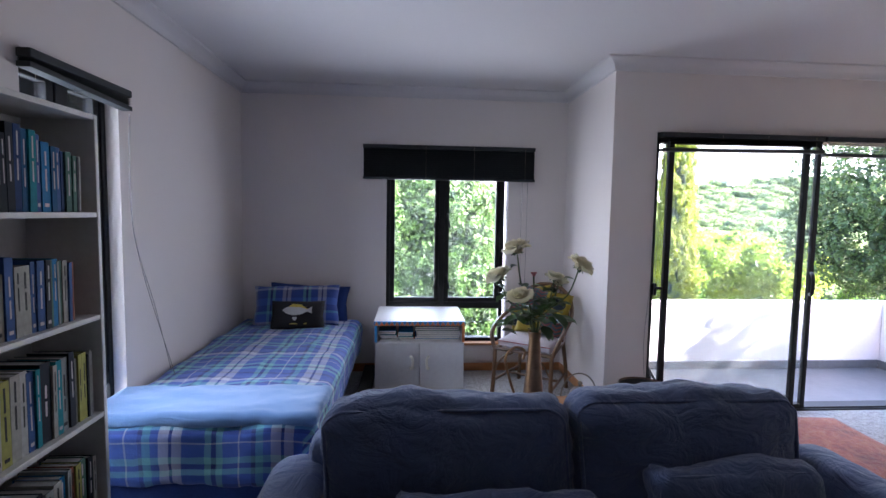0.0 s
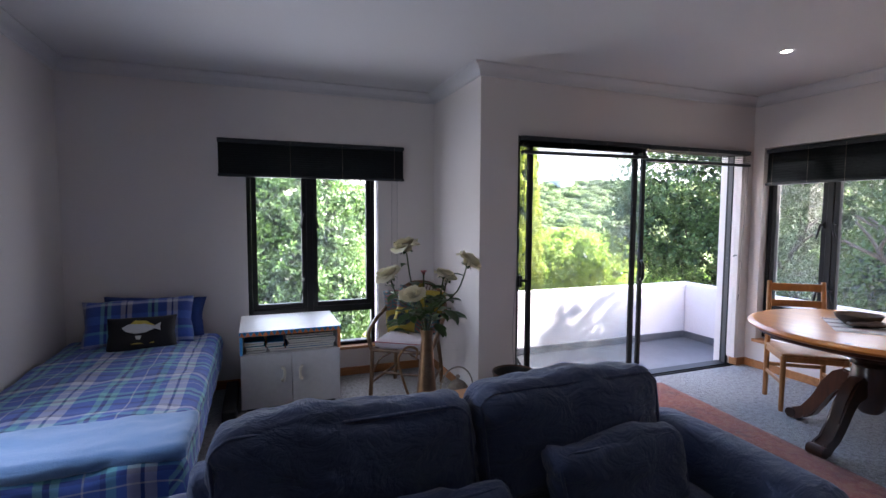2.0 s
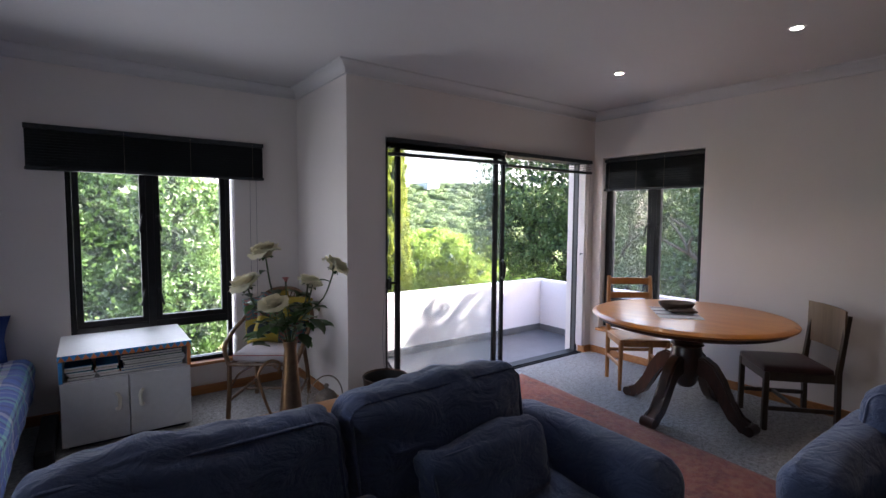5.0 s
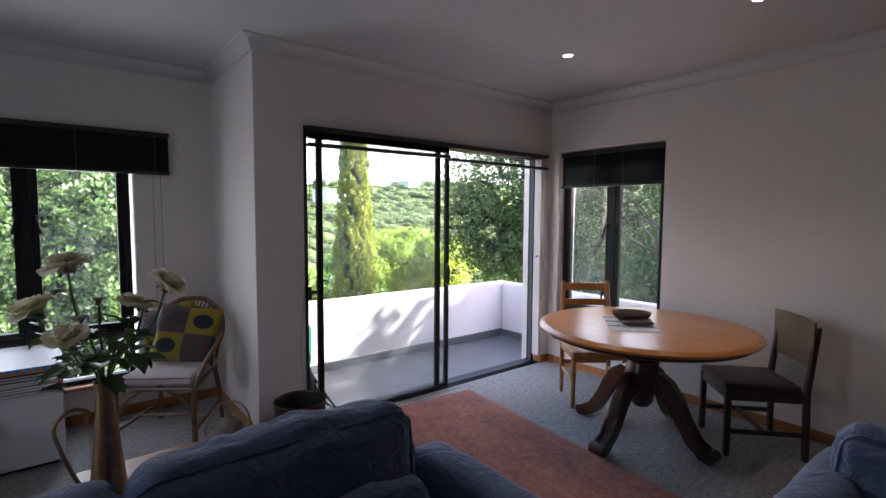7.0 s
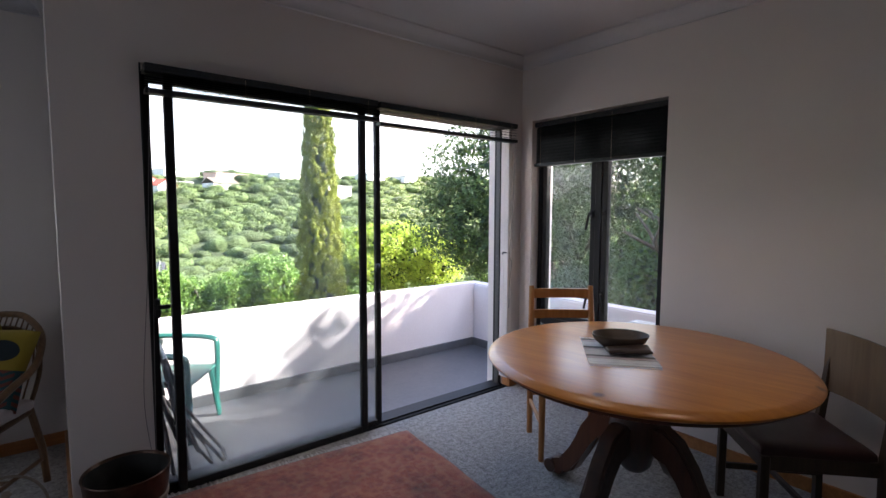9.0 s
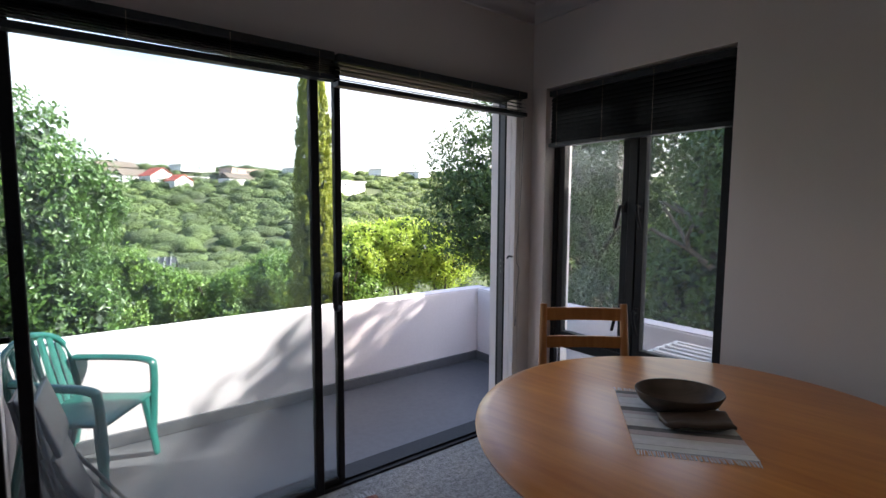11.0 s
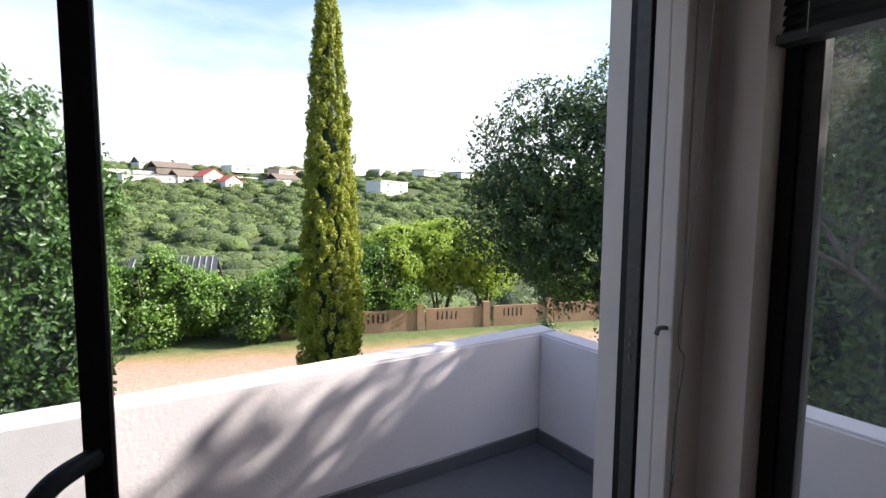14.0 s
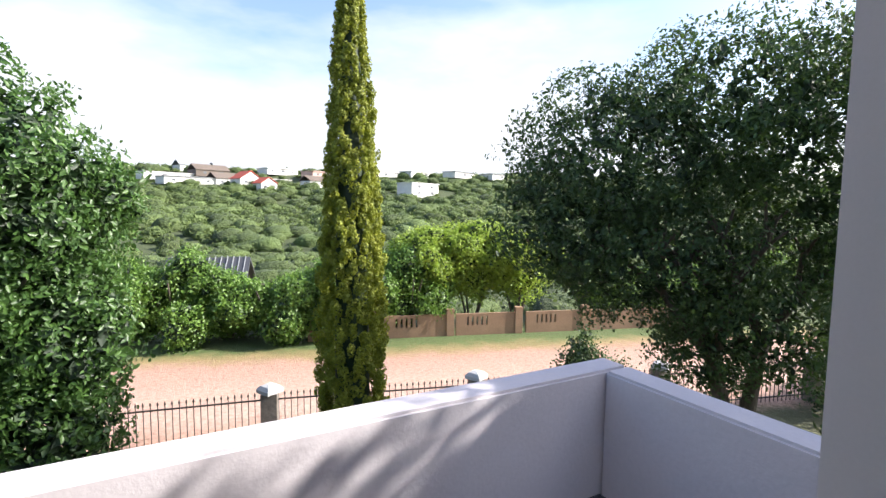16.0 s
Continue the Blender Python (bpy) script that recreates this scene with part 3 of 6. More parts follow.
door = tagged(new("door_1"), "black aluminium sliding door slid half open", kind="structure")
part("door_frame", boxes((DOOR[0], YD - 0.006, -0.06, DOOR[0] + 0.008, YD + 0.17, 2.12), (DOOR[1] - 0.03, YD + 0.100, -0.06, DOOR[1], YD + 0.17, 2.12),
                         (DOOR[0] + 0.03, YD + 0.002, 2.08, DOOR[1] - 0.03, YD + 0.17, 2.12), bevel=0.003), FRAME, door)
part("track", boxes((DOOR[0], YD - 0.012, -0.09, DOOR[1], YD + 0.20, -0.004), (DOOR[0] + 0.03, YD + 0.012, -0.004, DOOR[1] - 0.03, YD + 0.018, 0.008), (DOOR[0] + 0.03, YD + 0.057, -0.004, DOOR[1] - 0.03, YD + 0.063, 0.008)), FRAME, door, "dark worn sill track")
part("jamb_lining", boxes((DOOR[1] - 0.036, YD + 0.003, 0.075, DOOR[1], YD + 0.046, 2.1), (DOOR[1] - 0.032, YD + 0.049, 0.075, DOOR[1], YD + 0.094, 2.1), bevel=0.003), PLASTER, door, "white painted jamb lining")
part("jamb_channel", boxes((DOOR[1] - 0.034, YD + 0.104, 0.0, DOOR[1] - 0.0301, YD + 0.145, 2.08)), ANODISED, door, "dark grey metal jamb channel")
part("strike_plate", boxes((DOOR[1] - 0.037, YD + 0.120, 0.985, DOOR[1] - 0.0341, YD + 0.128, 1.005), (DOOR[1] - 0.037, YD + 0.120, 1.027, DOOR[1] - 0.0341, YD + 0.128, 1.036), (DOOR[1] - 0.037, YD + 0.120, 1.058, DOOR[1] - 0.0341, YD + 0.128, 1.075)), CORD, door, "slotted steel strike plate")
part("jamb_hook", tube(smooth_path([(DOOR[1] - 0.036, YD + 0.02, 1.10), (DOOR[1] - 0.075, YD + 0.015, 1.105), (DOOR[1] - 0.085, YD + 0.015, 1.09)]), 0.006, 8), CORD, door, "small cord hook")
for x0, x1, y, w in ((1.968, 3.068, YD + 0.015, 0.040), (1.880, 3.200, YD + 0.060, 0.034)):
    leaf = part("sliding_panel", boxes(*frame_bars(x0, x1, 0.004, 2.078, y, w, 0.038), bevel=0.004), FRAME, door)
    pane = part("pane", boxes((x0 + w - 0.002, y - 0.003, w + 0.002, x1 - w + 0.002, y + 0.003, 2.080 - w)), GLASS, leaf, "large dusty glass pane")
    pane.visible_shadow = False
hx, hy = 3.178, YD + 0.041
part("pull_handle", tube(smooth_path([(hx, hy, 1.080), (hx - 0.04, hy - 0.055, 1.078), (hx - 0.062, hy - 0.092, 1.045), (hx - 0.062, hy - 0.092, 0.955), (hx - 0.04, hy - 0.055, 0.920), (hx, hy, 0.915)]), 0.013, 10), FRAME, door, "black D-shaped pull handle", 60)
part("lock_lever", boxes((1.90, YD - 0.02, 0.955, 1.96, YD - 0.005, 0.975), (1.897, YD - 0.006, 0.91, 1.918, YD + 0.040, 1.0), bevel=0.003), FRAME, door, "small black lock lever")


def blind(name, a, b, z0, z1, y, along_y, slats, label, drop=0.0, out=0.028, cords=(), shut=False):
    """A venetian blind: head rail, slats, bottom rail, ladder cords."""
    turn = swap if along_y else (lambda m: m)
    root = thing(name, label, "venetian blind")
    part("head_rail", turn(boxes((a, y - out, z1 - 0.035, b, y + out, z1), bevel=0.003)), BLIND, root)
    part("bottom_rail", turn(prism([(a, z0 - drop), (b, z0), (b, z0 + 0.022), (a, z0 + 0.022 - drop)], y - out * 0.95, y + out * 0.95, axis="y")), BLIND, root)
    for i in range(slats):
        t = (i + 0.5) / slats
        zb = z0 + 0.024 + (z1 - 0.037 - z0 - 0.024) * t
        za = zb - drop * (1 - t)
        bm = bmesh.new()
        q = [(-out * 0.9, -0.006), (-out * 0.3, 0.001), (out * 0.3, 0.004), (out * 0.9, 0.004)]
        if shut:
            s = 0.74 * (z1 - z0 - 0.06) / slats
            q = [(-0.011, -s), (-0.008, -0.3 * s), (0.001, 0.35 * s), (0.012, s)]
        lo = [bm.verts.new((a + 0.004, y + o, za + h)) for o, h in q]
        hi = [bm.verts.new((b - 0.004, y + o, zb + h)) for o, h in q]
        for k in range(3):
            bm.faces.new((lo[k], lo[k + 1], hi[k + 1], hi[k]))
        bmesh.ops.solidify(bm, geom=bm.faces[:], thickness=0.0012)
        part("slat", turn(bm), BLIND, root, smooth=40)
    n = 1 if b - a < 0.8 else 3
    for f in ([0.36, 0.64, 0.94] if n == 3 else [0.15, 0.85]):
        x = a + (b - a) * f
        part("ladder_cord", turn(tube([(x, y - out - 0.003, z0 + 0.01), (x, y - out - 0.003, z1 - 0.01)], 0.0014, 5)), TIN, root, "pale ladder cord")
    for pts in cords:
        part("pull_cord", tube(smooth_path(pts, 8), 0.0016, 5), CORD, root)
    return root


blind("venetian_blind", -0.36, 1.222, 1.800, 2.112, YA - 0.036, False, 13, "dark slatted venetian blind half raised over the window", shut=True, cords=[[(1.11, YA - 0.04, 1.80), (1.112, YA - 0.02, 1.3), (1.115, YA - 0.02, 0.72)], [(1.16, YA - 0.04, 1.80), (1.165, YA - 0.02, 1.2), (1.16, YA - 0.02, 0.62)]])
blind("venetian_blind", 2.30, 3.362, 1.785, 2.125, XE + 0.045, True, 12, "dark slatted venetian blind set in the window recess", shut=True)
blind("venetian_blind", 1.885, 3.125, 1.985, 2.110, YD - 0.036, False, 7, "dark venetian blind pulled up above the sliding door", drop=0.012, cords=[[(1.90, YD - 0.068, 2.0), (1.87, YD - 0.03, 1.2), (1.83, YD - 0.02, 0.55), (1.86, YD - 0.02, 0.2)], [(1.90, YD - 0.068, 2.0), (1.885, YD - 0.03, 1.0), (1.87, YD - 0.02, 0.25)]])
blind("venetian_blind", 3.140, 4.385, 1.965, 2.108, YD - 0.036, False, 4, "dark venetian blind pulled up above the open doorway", drop=0.0, cords=[[(4.36, YD - 0.06, 1.98), (4.365, YD - 0.04, 1.5), (4.372, YD - 0.005, 1.1), (4.39, YD - 0.012, 1.02), (4.375, YD - 0.006, 0.86), (4.36, YD - 0.012, 0.66), (4.375, YD - 0.008, 0.72)]])
blind("venetian_blind", 2.0, 2.685, 2.005, 2.108, XW + 0.034, True, 5, "dark venetian blind raised unevenly above the bookcase", drop=-0.03, cords=[[(XW + 0.06, 2.66, 1.98), (XW + 0.05, 2.68, 1.4), (XW + 0.10, 2.78, 0.95), (XW + 0.14, 2.86, 0.56)], [(XW + 0.06, 2.65, 1.98), (XW + 0.05, 2.66, 1.5), (XW + 0.06, 2.74, 1.15), (XW + 0.17, 2.84, 0.54)]])

for lx, ly in ((3.37, 2.435), (3.39, 1.26)):
    d = thing("downlight", "small round recessed downlight, switched on", "ceiling light", pose(lx, ly, ZC), "recessed ceiling lights")
    part("trim_ring", lathe([(0.030, -0.001), (0.031, -0.006), (0.043, -0.005), (0.046, 0.0), (0.030, 0.0)], 28), WHITEROD, d, smooth=40)
    part("lens", lathe([(0.0, -0.003), (0.030, -0.003), (0.030, -0.001), (0.0, -0.001)], 28), DOWNLIGHT, d, "glowing round lens")


# ---- bedroom corner ----
bed = thing("bed", "single bed with a blue plaid duvet, made up against the wall", "bed", pose(-0.91, 3.35, 0))
part("base", soft_box(-0.50, -1.12, 0.0, 0.46, 1.13, 0.30, 0.02, 12, rumple=0.012, grain=9, seed=3), NAVY, bed, "navy cotton valance over the bed base", 60)
part("duvet", soft_box(-0.53, -1.16, 0.215, 0.545, 1.14, 0.515, 0.075, 26, (0.0, 0.0, 0.02), 0.022, 4.5, 5), PLAID, bed, "blue, aqua and white plaid duvet cover", 60)
tagged(part("blanket", soft_box(-1.44, 2.215, 0.490, -0.350, 2.63, 0.562, 0.034, 30, (0, 0, 0.006), 0.011, 7.0, 8), BLANKET, smooth=60), "folded light blue fleece blanket across the foot of the bed", "blanket")


def pillow(name, label, mat, m, w, h, d, seed, parent=None, piped=None):
    """A stuffed pillow: pinched corners, puffed middle, in the x-z plane."""
    bm = bmesh.new()
    n = 16
    grid = {}
    for side in (-1, 1):
        for i in range(n + 1):
            for j in range(n + 1):
                u, v = 2 * i / n - 1, 2 * j / n - 1
                edge = i in (0, n) or j in (0, n)
                if edge and side == 1:
                    grid[side, i, j] = grid[-1, i, j]
                    continue
                k = (1 - u ** 4) * (1 - v ** 4)
                pinch = 1 - 0.07 * (1 - abs(u * v)) * max(abs(u), abs(v)) ** 3
                p = Vector((u * w / 2 * pinch, side * d / 2 * math.sqrt(max(k, 0)), v * h / 2 * pinch))
                p += 0.012 * Vector((noise.noise(p * 6 + Vector((seed, 0, 0))), noise.noise(p * 9 + Vector((0, seed, 0))), noise.noise(p * 6 + Vector((0, 0, seed)))))
                grid[side, i, j] = bm.verts.new(p)
    for side in (-1, 1):
        for i in range(n):
            for j in range(n):
                q = [grid[side, i, j], grid[side, i + 1, j], grid[side, i + 1, j + 1], grid[side, i, j + 1]]
                bm.faces.new(q if side < 0 else q[::-1])
    ob = part(name, bm, mat, parent, smooth=175)
    ob.matrix_world = m
    if label:
        tagged(ob, label, "cushion" if "cushion" in name else "pillow")
    return ob


pillow("pillow", "plain royal blue pillow leaning against the wall", NAVY, pose(-0.83, 4.41, 0.672, -14, 3, 0), 0.71, 0.33, 0.12, 2)
pillow("pillow", "blue plaid pillow propped at the head of the bed", PLAID_PILLOW, pose(-0.91, 4.27, 0.665, -24, -1, 2), 0.74, 0.38, 0.13, 4)
fish = pillow("cushion", "small black cushion printed with a yellow fish", BLACKCLOTH, pose(-0.86, 4.09, 0.625, -30, 0, 4), 0.44, 0.26, 0.11, 6)
body = [(0.8 * a, 0.85 * b + 0.01) for a, b in ((-0.15, 0.02), (-0.11, 0.045), (-0.04, 0.062), (0.04, 0.050), (0.10, 0.022), (0.15, 0.05), (0.145, 0.01), (0.15, -0.02), (0.10, 0.0), (0.03, -0.03), (-0.05, -0.035), (-0.12, -0.012))]
part("fish_print", prism(body, -0.0635, -0.0585, axis="y"), FISHWHITE, fish, "white printed fish body")
part("fish_fin", prism([(-0.07, 0.052), (0.02, 0.048), (0.09, 0.028), (0.03, 0.070), (-0.04, 0.078)], -0.0645, -0.0575, axis="y"), FISHYELLOW, fish, "yellow printed fin")
part("fish_fin", prism([(-0.04, -0.036), (0.0, -0.036), (-0.01, -0.065), (-0.03, -0.06)], -0.060, -0.052, axis="y"), FISHWHITE, fish)
part("caption_print", boxes((-0.13, -0.047, -0.092, 0.08, -0.043, -0.084)), FISHYELLOW, fish, "line of small yellow print")

tagged(part("storage_box", boxes((-0.33, 3.72, 0.0, -0.235, 4.40, 0.10), bevel=0.01), MATT_BLACK), "low black box on the carpet beside the bed", "box")

case = thing("bookcase", "tall white laminate bookcase packed with books", "bookcase", pose(-1.305, 1.60, 0))
SHELVES = (0.05, 0.27, 0.655, 1.055, 1.462, 1.84)
part("side_panel", boxes((-0.14, 0.40, 0, 0.14, 0.42, 1.86), bevel=0.002), SHELFWOOD, case)
part("side_panel", boxes((-0.14, -0.42, 0, 0.14, -0.40, 1.86), bevel=0.002), SHELFWOOD, case)
part("back_panel", boxes((-0.139, -0.40, 0, -0.13, 0.40, 1.84)), SHELFWOOD, case)
for z in SHELVES:
    part("shelf", boxes((-0.13, -0.40, z, 0.138, 0.40, z + 0.02), bevel=0.002), SHELFWOOD, case)
random.seed(11)
SPINES = [(0.01, 0.10, 0.22), (0.015, 0.20, 0.42), (0.01, 0.04, 0.14), (0.005, 0.24, 0.28), (0.30, 0.32, 0.30), (0.42, 0.40, 0.34), (0.05, 0.12, 0.30), (0.015, 0.02, 0.03), (0.40, 0.38, 0.10), (0.08, 0.18, 0.14), (0.34, 0.10, 0.05), (0.50, 0.48, 0.44)]
SPINE_MATS = [surface("book_cover", tuple(0.60 * a for a in c), tuple(0.95 * a for a in c), 0.7, grain=40, stain=9, bump=0.06, spec=0.2) for c in SPINES]
# each shelf from its far end: tone, thickness and height in centimetres
ROWS = {0.27: [(5, 2, 20), (7, 3, 21), (9, 4, 22), (8, 3, 22), (10, 2, 22), (4, 2, 22), (1, 3, 21), (5, 4, 21), (4, 4, 20), (7, 5, 21), (5, 6, 17)],
        0.655: [(11, 1.5, 24), (11, 1, 25), (7, 1, 24), (8, 2.5, 25), (8, 2, 25), (5, 1.5, 24), (7, 3, 27), (4, 3.5, 26), (3, 3, 26), (5, 2, 25), (7, 5, 27), (3, 2, 26), (6, 3, 26), (11, 3, 27), (5, 4, 27)],
        1.055: [(10, 2, 21), (6, 1.5, 21), (5, 2.5, 22), (9, 1.5, 22), (4, 1, 22), (1, 2.5, 23), (9, 1, 23), (7, 2.5, 23), (6, 3.5, 23), (6, 2, 23), (5, 4, 22), (5, 3, 22)],
        1.462: [(11, 0.8, 20), (7, 1.2, 20), (9, 2, 20), (9, 3, 21), (2, 1.5, 21), (6, 2.5, 22), (0, 2.5, 22), (1, 4, 23), (6, 2, 25), (3, 3, 26), (0, 2.5, 26), (2, 3, 27), (7, 3, 27)]}
START = {0.27: 0.385, 0.655: 0.385, 1.055: 0.30, 1.462: 0.345}
for z, row in ROWS.items():
    y, first = START[z], list(row)
    while y > -0.36:
        if first:
            tone, w, tall = first.pop(0)
            w, tall = 0.01 * w, 0.0105 * tall
        else:
            tone, w, tall = random.choice(row)[0], random.uniform(0.018, 0.042), random.uniform(0.21, 0.28)
        deep = random.uniform(0.14, 0.19)
        b = thing("book", "hardback book standing on the shelf", "book", Matrix.Translation((-1.305 + 0.115 - 0.001 - random.uniform(0, 0.012), 1.60 + y - w / 2, z + 0.0202)) @ pose(0, 0, 0, random.uniform(-1.2, 0.2)), "books in the bookcase")
        part("cover", boxes((-deep, -w / 2, 0, 0, -w / 2 + 0.002, tall), (-deep, w / 2 - 0.002, 0, 0, w / 2, tall), (-0.002, -w / 2, 0, 0.002, w / 2, tall), bevel=0.0006), SPINE_MATS[tone], b)
        part("page_block", boxes((-deep + 0.004, -w / 2 + 0.002, 0.003, -0.003, w / 2 - 0.002, tall - 0.004)), PAPER, b, "cream page block")
        if w > 0.018:
            ink = SEATCLOTH if tone in (0, 1, 2, 3, 6, 7, 9) else MATT_BLACK
            z0 = tall * random.uniform(0.25, 0.42)
            for k in range(2):
                z1 = min(tall - 0.02, z0 + random.uniform(0.045, 0.085))
                part("spine_title", boxes((0.002, -w * 0.09, z0, 0.0026, w * 0.09, z1)), ink, b, "plain bar of spine lettering")
                z0 = z1 + 0.012
                if z0 > tall - 0.05:
                    break
            if random.random() < 0.35:
                part("spine_band", boxes((0.002, -w * 0.25, 0.018, 0.0027, w * 0.25, 0.030)), ink, b, "small mark at the foot of the spine")
        y -= w + random.choice((0.001, 0.001, 0.003))

# ---- low cabinet under the window ----
cab = thing("cabinet", "low white two-door cabinet with an open niche and painted zigzag trim", "cabinet", pose(0.16, 4.18, 0))
part("body", boxes((-0.365, -0.27, 0.03, -0.347, 0.31, 0.585), (0.347, -0.27, 0.03, 0.365, 0.31, 0.585), (-0.347, 0.30, 0.03, 0.347, 0.31, 0.585),
                   (-0.347, -0.27, 0.03, 0.347, 0.30, 0.05), (-0.347, -0.27, 0.428, 0.347, 0.30, 0.444)), WHITE, cab)
part("plinth", boxes((-0.33, -0.24, 0, 0.33, 0.29, 0.03)), MATT_BLACK, cab, "dark recessed plinth")
part("top", boxes((-0.37, -0.31, 0.585, 0.37, 0.315, 0.622), bevel=0.002), WHITE, cab, "glossy white top")
part("niche_edge", boxes((-0.367, -0.295, 0.444, -0.347, -0.272, 0.584)), TEALBLUE, cab, "blue painted niche edge")
part("niche_edge", boxes((0.347, -0.295, 0.444, 0.367, -0.272, 0.584)), ORANGE, cab, "orange painted niche edge")
part("trim_band", boxes((-0.37, -0.3135, 0.586, 0.37, -0.3102, 0.621)), TEALBLUE, cab, "blue painted trim band")
for i in range(18):
    x = -0.37 + 0.74 * i / 18
    part("zigzag", prism([(x + 0.001, 0.587), (x + 0.040, 0.587), (x + 0.0205, 0.6195)], -0.3165, -0.3137, axis="y"), ORANGE, cab, "painted orange triangle")
for s in (-1, 1):
    leaf = part("door", boxes((min(s * 0.003, s * 0.364), -0.292, 0.032, max(s * 0.003, s * 0.364), -0.274, 0.44), bevel=0.003), WHITE, cab)
    hx = s * 0.062
    part("handle", tube(smooth_path([(hx + 0.012 * s, -0.292, 0.325), (hx, -0.318, 0.322), (hx - 0.006 * s, -0.322, 0.29), (hx, -0.318, 0.235), (hx + 0.012 * s, -0.292, 0.23)]), 0.011, 8), CREAM, leaf, "cream plastic pull handle", 60)
for x0, x1, z0, z1, n in ((-0.33, -0.19, 0.446, 0.53, 5), (-0.17, -0.05, 0.446, 0.52, 4), (-0.03, 0.33, 0.446, 0.565, 7)):
    for i in range(n):
        za, zb = z0 + (z1 - z0) * i / n, z0 + (z1 - z0) * (i + 0.86) / n
        dx = 0.012 * math.sin(5.0 * i + x0 * 30)
        g = thing("magazine", "worn magazine lying in the cabinet niche", "magazine", pose(0.16, 4.18, 0), "magazines in the niche")
        part("page_block", boxes((x0 + dx, -0.255 + abs(dx), za + 0.001, x1 + dx, -0.03, zb - 0.001)), PAPER, g)
        part("cover", boxes((x0 + dx, -0.256 + abs(dx), zb - 0.001, x1 + dx, -0.03, zb + 0.0005)), SPINE_MATS[(i * 5 + int(40 * x1)) % len(SPINE_MATS)], g)


# ---- cane armchair, lantern, bin, vase ----
CH = pose(1.12, 3.95, 0, 0, 0, -34.5)
cane = thing("cane_armchair", "dark cane armchair with a rounded woven back and pale seat pad", "armchair", CH)
for x, y, tx, ty in ((-0.24, -0.26, -0.24, -0.25), (0.24, -0.26, 0.24, -0.25), (-0.21, 0.24, -0.19, 0.20), (0.21, 0.24, 0.19, 0.20)):
    part("leg", tube([(x * 1.04, y * 1.04, 0), (x, y, 0.2), (tx, ty, 0.42)], 0.017, 10), RATTAN, cane)
for a, b in (((-0.24, -0.255, 0.40), (0.24, -0.255, 0.40)), ((-0.24, -0.255, 0.40), (-0.19, 0.20, 0.40)), ((0.24, -0.255, 0.40), (0.19, 0.20, 0.40)), ((-0.19, 0.20, 0.40), (0.19, 0.20, 0.40))):
    part("seat_rail", tube([a, b], 0.015, 8), RATTAN, cane)
for a, b in (((-0.245, -0.26, 0.13), (-0.21, 0.235, 0.13)), ((0.245, -0.26, 0.13), (0.21, 0.235, 0.13)), ((-0.225, 0.0, 0.13), (0.225, 0.0, 0.13))):
    part("stretcher", tube([a, b], 0.011, 8), RATTAN, cane)
for s in (-1, 1):
    part("brace", tube(smooth_path([(s * 0.235, -0.255, 0.22), (s * 0.17, -0.255, 0.33), (s * 0.08, -0.255, 0.385)]), 0.008, 8), RATTAN, cane)
    part("arm", tube(smooth_path([(s * 0.245, -0.25, 0.40), (s * 0.285, -0.22, 0.52), (s * 0.29, -0.05, 0.60), (s * 0.275, 0.14, 0.66), (s * 0.22, 0.27, 0.78), (s * 0.10, 0.335, 0.865), (0, 0.345, 0.88)], 6), 0.017, 10), RATTAN, cane, "bent cane arm running into the back hoop")
    part("arm", tube(smooth_path([(s * 0.19, 0.20, 0.42), (s * 0.215, 0.25, 0.60), (s * 0.17, 0.30, 0.74), (s * 0.07, 0.325, 0.80), (0, 0.33, 0.81)], 6), 0.011, 8), RATTAN, cane)
for i in range(11):
    x = -0.15 + 0.03 * i
    part("back_cane", tube([(x * 0.9, 0.215, 0.42), (x * 1.05, 0.285, 0.62), (x, 0.325, 0.81 - 0.8 * x * x)], 0.005, 6), RATTAN, cane)
for i in range(14):
    t = -1 + 2 * i / 13
    x = 0.185 * t
    part("lattice", tube([(x, 0.33 - 0.06 * t * t, 0.80 - 0.14 * t * t), (x + 0.02, 0.342 - 0.06 * t * t, 0.87 - 0.12 * t * t)], 0.004, 5), RATTAN, cane)
pad = part("seat_pad", soft_box(-0.225, -0.25, 0.415, 0.225, 0.20, 0.475, 0.022, 12, (0, 0, 0.014), 0.006, 9, 3), SEATCLOTH, cane, "pale grey seat pad with red piping", 60)
part("piping", tube([(-0.225, -0.253, 0.466), (0.225, -0.253, 0.466)], 0.0035, 6), PIPING, pad)


def print_cushion(m, seed):
    """A patterned cushion: teal cloth with rust leaf columns and yellow squares with a black bird."""
    c = pillow("cushion", "teal cushion printed with rust leaves and yellow blocks", PRINT_TEAL, m, 0.42, 0.40, 0.13, seed)
    return c


